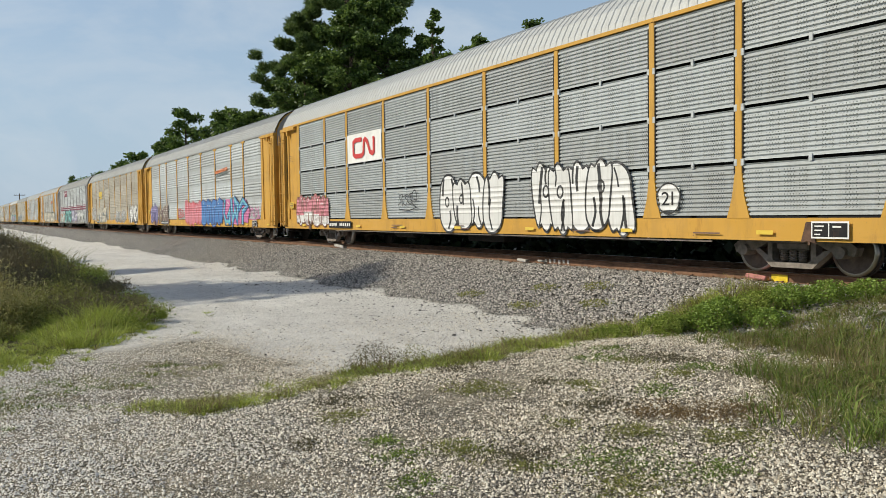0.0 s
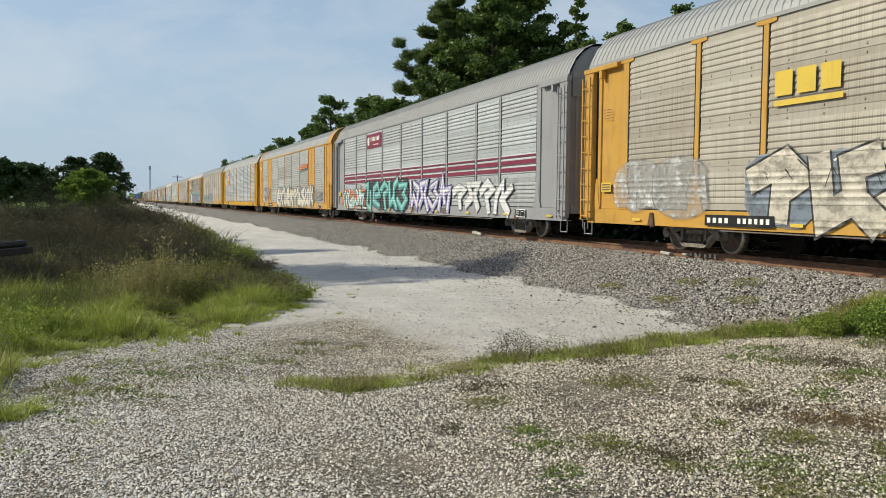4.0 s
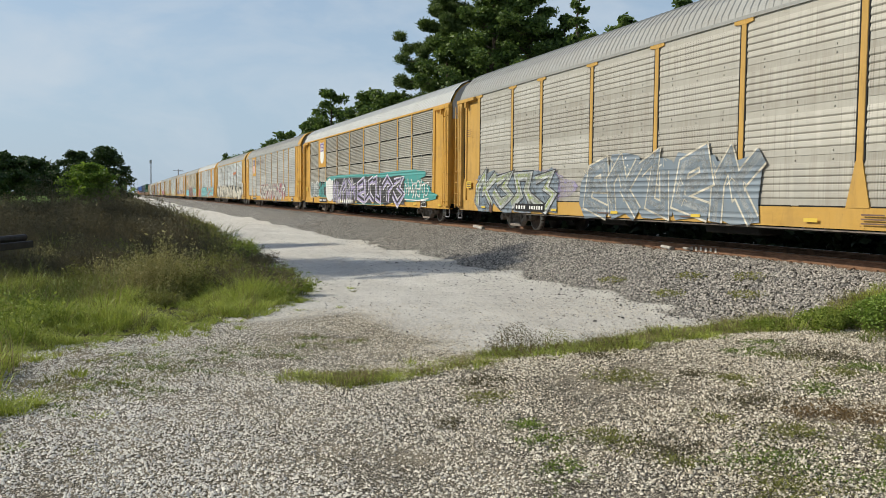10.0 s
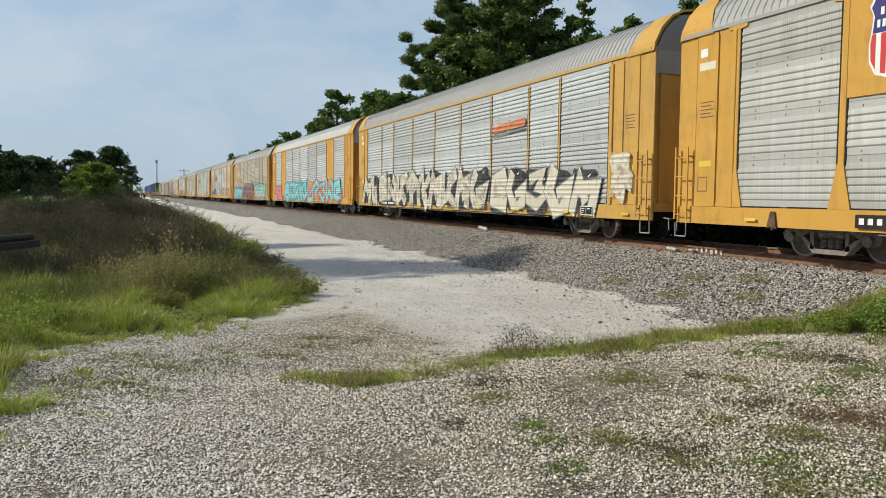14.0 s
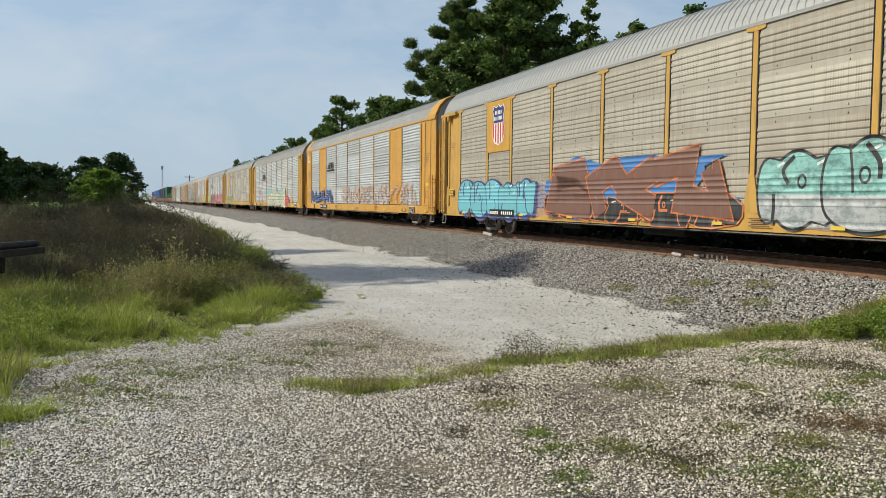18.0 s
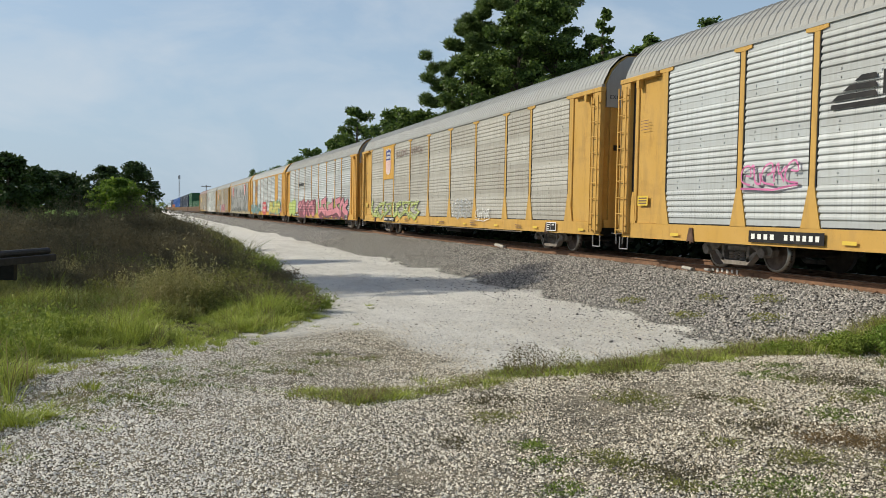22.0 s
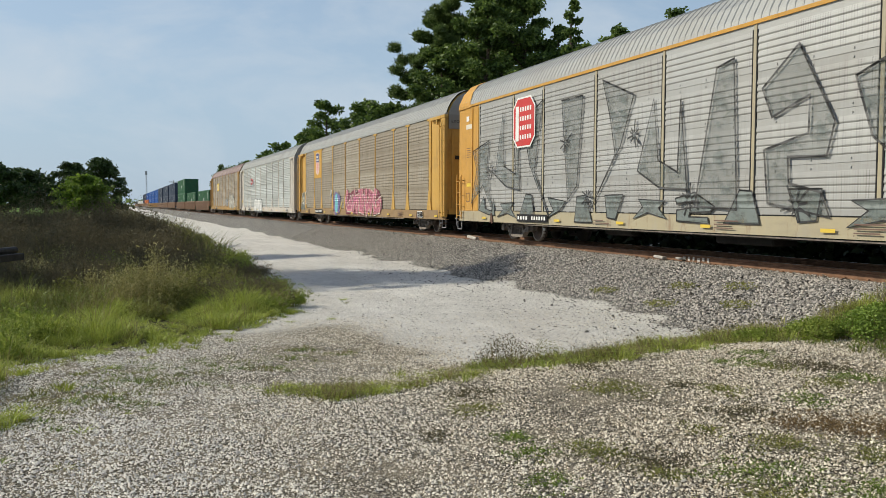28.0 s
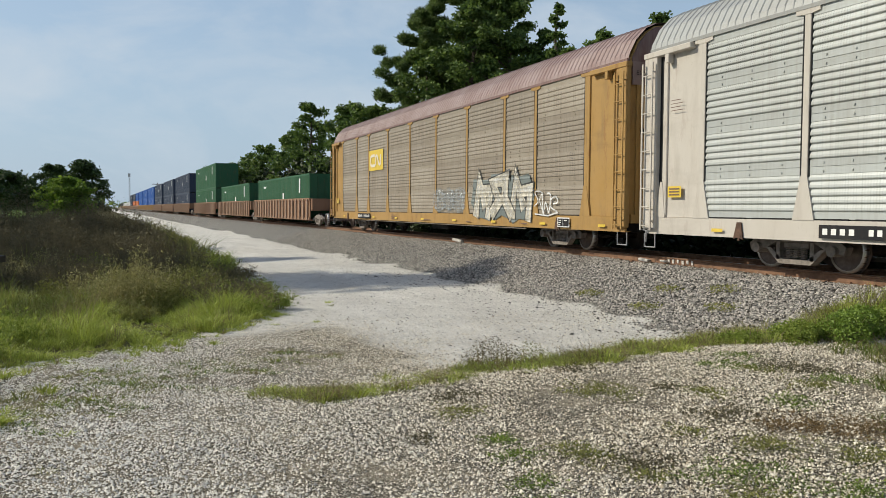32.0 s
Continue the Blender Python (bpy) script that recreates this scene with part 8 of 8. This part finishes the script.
def tree(name, label, x, y, height, spread_r, mat, leaves, leaf, bare=0.15, limbs=26, pine=False, seed=1, flat=1.0, clump=0.9):
    """Tapered trunk, limbs that fork, and many small leaves in clumps at the limb ends."""
    rnd = random.Random(seed)
    z0 = ground_z(x, y) - 0.1
    t = thing(name, label, "tree", at=pose(x, y, z0))
    s, tips = Shape(), []
    lean = Vector((rnd.uniform(-0.04, 0.04), rnd.uniform(-0.04, 0.04), 1))
    r0 = height * 0.018 + 0.06
    steps = 7
    pts = [lean * (height * 0.93 * i / steps) + Vector((rnd.uniform(-1, 1), rnd.uniform(-1, 1), 0)) * 0.012 * height * (i > 0) for i in range(steps + 1)]
    for i in range(steps):
        branch(s, pts[i], pts[i + 1], r0 * (1 - 0.9 * i / steps), r0 * (1 - 0.9 * (i + 1) / steps), 8)
    for i in range(limbs):
        q = bare + (1 - bare) * (i + rnd.random()) / limbs
        k = min(steps - 1, int(q * steps / 1.0001))
        start = pts[k].lerp(pts[k + 1], q * steps - k)
        a = i * 2.399 + rnd.uniform(-0.5, 0.5)
        shape = (1 - q) ** 0.55 * (0.35 + 0.65 * min(1, (q - bare + 0.25) / 0.4)) if not pine else (1.05 - q) ** 0.6
        ln = spread_r * max(0.16, shape) * rnd.uniform(0.65, 1.2)
        rise = rnd.uniform(0.05, 0.45) if pine else rnd.uniform(0.15, 0.75)
        way = Vector((math.cos(a), math.sin(a), rise * flat))
        end = start + way * ln
        mid = start.lerp(end, 0.5) + Vector((0, 0, 0.08 * ln))
        br = r0 * (1 - 0.85 * q) * 0.42
        branch(s, start, mid, br, br * 0.6, 5)
        branch(s, mid, end, br * 0.6, br * 0.2, 5)
        tips += [(end, 1.0), (mid.lerp(end, 0.55), 0.9), (mid, 0.7)]
        for _ in range(4):
            f = rnd.uniform(0.35, 0.95)
            p0 = start.lerp(end, f)
            e2 = p0 + Vector((rnd.uniform(-1, 1), rnd.uniform(-1, 1), rnd.uniform(-0.15, 0.7))) * ln * 0.33
            branch(s, p0, e2, br * 0.3, br * 0.1, 4)
            tips.append((e2, 0.9))
    tips.append((pts[-1], 0.7))
    part("trunk", s.mesh("trunk", BARK), t, "rough brown trunk and limbs")
    c = np.array([tuple(p) for p, _ in tips])
    sz = np.array([q for _, q in tips])
    per = max(3, leaves // len(tips))
    ctr, szr = np.repeat(c, per, 0), np.repeat(sz, per)
    rad = spread_r * 0.17 * clump
    off = rng.normal(0, 1, (len(ctr), 3))
    off /= np.linalg.norm(off, axis=1)[:, None]
    off *= (rad * szr * rng.random(len(ctr)) ** 0.45)[:, None]
    off[:, 2] *= 0.72
    if pine:
        me = needle_mesh(ctr + off * 0.8, leaf, mat)
    else:
        me = leaf_mesh("crown", ctr + off, np.full(len(ctr), leaf), mat, 0.25)
    part("crown", me, t)
    return t


def needle_mesh(pts, size, mat):
    """Tufts of needles: three thin blades splayed from each point."""
    p = np.repeat(pts, 4, 0)
    n = len(p)
    d = rng.normal(0, 1, (n, 3))
    d[:, 2] = np.abs(d[:, 2]) * 0.9 + 0.1
    d /= np.linalg.norm(d, axis=1)[:, None]
    e = np.cross(d, rng.normal(0, 1, (n, 3)))
    e /= np.linalg.norm(e, axis=1)[:, None]
    s = (size * rng.uniform(0.7, 1.3, n))[:, None]
    v = np.stack([p - e * s * 0.09, p + e * s * 0.09, p + d * s + e * s * 0.05, p + d * s - e * s * 0.05], 1)
    f = np.array([(0, 1, 2, 3)])[None] + 4 * np.arange(n)[:, None, None]
    return fast_mesh("crown", v.reshape(-1, 3), f.reshape(-1, 4), mat)


def ahead(az, dist):
    return 0.35 + dist * math.sin(radians(az)), 0.08 + dist * math.cos(radians(az))


tree("pine_tree", "tall dark pine with layered tufted limbs behind the train", *ahead(22.6, 60), 22.0, 6.4, PINE, 44000, 0.27, 0.3, 40, True, 5, 1.0, 0.62)
tree("pine_tree", "smaller pine with long tufted limbs beside the tall one", *ahead(20.3, 61), 14.8, 6.0, PINE, 26000, 0.27, 0.3, 24, True, 12, 1.0, 0.66)
tree("oak_tree", "dense dark broadleaf tree beside the pine", *ahead(25.4, 55), 14.2, 5.2, OAK, 30000, 0.23, 0.1, 42, False, 3, 1.0, 0.6)
tree("oak_tree", "dense dark broadleaf tree beside the pine", *ahead(22.8, 54), 13.6, 4.6, OAK, 26000, 0.23, 0.1, 40, False, 9, 1.0, 0.6)
tree("oak_tree", "dense dark broadleaf tree beside the pine", *ahead(20.2, 57), 11.0, 3.8, OAK, 14000, 0.23, 0.1, 32, False, 8, 1.0, 0.62)
tree("oak_tree", "dense dark broadleaf tree beside the pine", *ahead(27.4, 55), 11.8, 3.4, OAK, 12000, 0.23, 0.1, 30, False, 10, 1.0, 0.6)
tree("sapling", "thin sapling rising above the tree tops", *ahead(28.5, 50), 12.4, 1.3, OAK, 1800, 0.24, 0.6, 12, False, 4)
tree("young_tree", "leafy tree top showing over the train", *ahead(31.8, 46), 9.9, 2.4, OAK, 5600, 0.22, 0.2, 16, False, 14)
tree("young_tree", "leafy tree top showing over the train", *ahead(34.6, 44), 10.2, 3.0, OAK, 6600, 0.22, 0.2, 18, False, 15)
tree("young_tree", "leafy tree top showing over the train", *ahead(29.6, 52), 10.2, 2.8, OAK, 6000, 0.22, 0.2, 18, False, 16)
for az, d, h, r, sd, n in ((12.3, 80, 12.0, 3.6, 21, 7000), (14.4, 72, 10.2, 4.0, 22, 8000), (10.7, 86, 9.8, 3.8, 23, 7000), (9.2, 100, 9.4, 4.0, 24, 6000), (16.4, 64, 9.0, 4.4, 25, 8000),
                           (8.0, 118, 9.0, 4.2, 26, 5000), (5.35, 172, 9.6, 3.0, 27, 2500), (7.0, 140, 8.0, 4.0, 28, 4000), (6.1, 170, 7.6, 4.2, 29, 3500)):
    tree("hedgerow_tree", "leafy green tree in the row beyond the track", *ahead(az, d), h, r, OAK, n, 0.32, 0.05, 24, False, sd)
# trees across the lawn on the near side
tree("round_tree", "bright green bushy tree across the field", *ahead(-2.75, 112), 5.6, 4.2, LIME, 9000, 0.36, 0.02, 30, False, 31, 0.6)
tree("dark_tree", "tall dark tree behind the bright one", *ahead(-1.7, 146), 9.6, 4.6, FIELD, 8000, 0.45, 0.05, 28, False, 32)
tree("dark_tree", "tall dark tree behind the bright one", *ahead(-3.6, 150), 8.6, 4.4, FIELD, 6500, 0.45, 0.05, 26, False, 33)
for az, d, h, r, sd in ((-6.3, 150, 7.2, 5.0, 34), (-7.6, 140, 7.4, 4.6, 35), (-9.0, 105, 7.6, 3.4, 36), (-10.6, 120, 8.0, 5.0, 37), (-12.4, 118, 8.5, 5.2, 38), (-5.0, 165, 6.6, 4.8, 39), (-14.5, 112, 9.0, 5.5, 40)):
    tree("field_tree", "dark leafy tree at the edge of the lawn", *ahead(az, d), h, r, FIELD, 8500, 0.45, 0.02, 34, False, sd)
# trees out on the near side, whose shade falls over the weeds and the road
for x, y, h, r, sd in ((-12.4, 32.6, 18.5, 4.6, 51), (-15.0, 44.0, 17.3, 3.0, 52), (-18.0, 54.0, 18.4, 3.4, 53), (-21.0, 66.0, 19.5, 3.8, 54), (-15.4, 27.6, 11.6, 3.6, 55)):
    tree("shade_tree", "broad leafy tree beside the field", x, y, h, r, OAK, 4600, 0.46, 0.47, 30, False, sd, 1.0, 1.75)


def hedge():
    """Low thicket along the railway's far side, shade put into its colour."""
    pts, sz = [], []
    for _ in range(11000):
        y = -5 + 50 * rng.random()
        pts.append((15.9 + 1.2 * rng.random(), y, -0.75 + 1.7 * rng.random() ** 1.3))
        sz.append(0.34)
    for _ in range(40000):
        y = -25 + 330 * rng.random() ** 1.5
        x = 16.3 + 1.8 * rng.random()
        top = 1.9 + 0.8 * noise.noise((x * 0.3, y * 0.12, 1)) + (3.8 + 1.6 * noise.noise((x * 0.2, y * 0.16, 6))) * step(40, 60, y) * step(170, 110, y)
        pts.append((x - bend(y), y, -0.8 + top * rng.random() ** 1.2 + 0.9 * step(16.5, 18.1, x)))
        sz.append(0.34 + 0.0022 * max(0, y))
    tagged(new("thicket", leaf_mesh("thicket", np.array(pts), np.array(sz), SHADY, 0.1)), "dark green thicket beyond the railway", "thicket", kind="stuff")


hedge()


def far_woods():
    """Low line of woods on the horizon."""
    pts, sz = [], []
    for _ in range(14000):
        az = radians(rng.uniform(-30, 75))
        d = rng.uniform(420, 520)
        if -0.4 < math.degrees(az) < 2.2:
            d += 400
        top = 7 + 4 * noise.noise((az * 9, 1, 1)) + 2 * noise.noise((az * 40, 1, 1))
        pts.append((d * math.sin(az), d * math.cos(az), -1 + top * rng.random()))
        sz.append(2.4)
    tagged(new("far_woods", leaf_mesh("far_woods", np.array(pts), np.array(sz), OAK, 0.1)), "low dark line of woods along the horizon", "woods", kind="stuff")


far_woods()


def motions():
    for ob, y0 in train:
        walk(ob, [(2.0 * k, on_track(y0 - SPEED * 2.0 * k)) for k in range(17)])
    each = math.degrees(SPEED / WHEEL_R / FPS)              # turn of a wheel from one frame to the next
    for dy, wheels in turning.items():
        walk(wheels[0], [(k / FPS, pose(-0.79, dy, WHEEL_R, each * k % 360)) for k in range(32 * FPS + 1)])
        rolling = wheels[0].animation_data
        for w in wheels[1:]:                             # all wheels in that place roll alike
            w.rotation_mode = "QUATERNION"
            w.animation_data_create().action = rolling.action
            w.animation_data.action_slot = rolling.action_slot


motions()
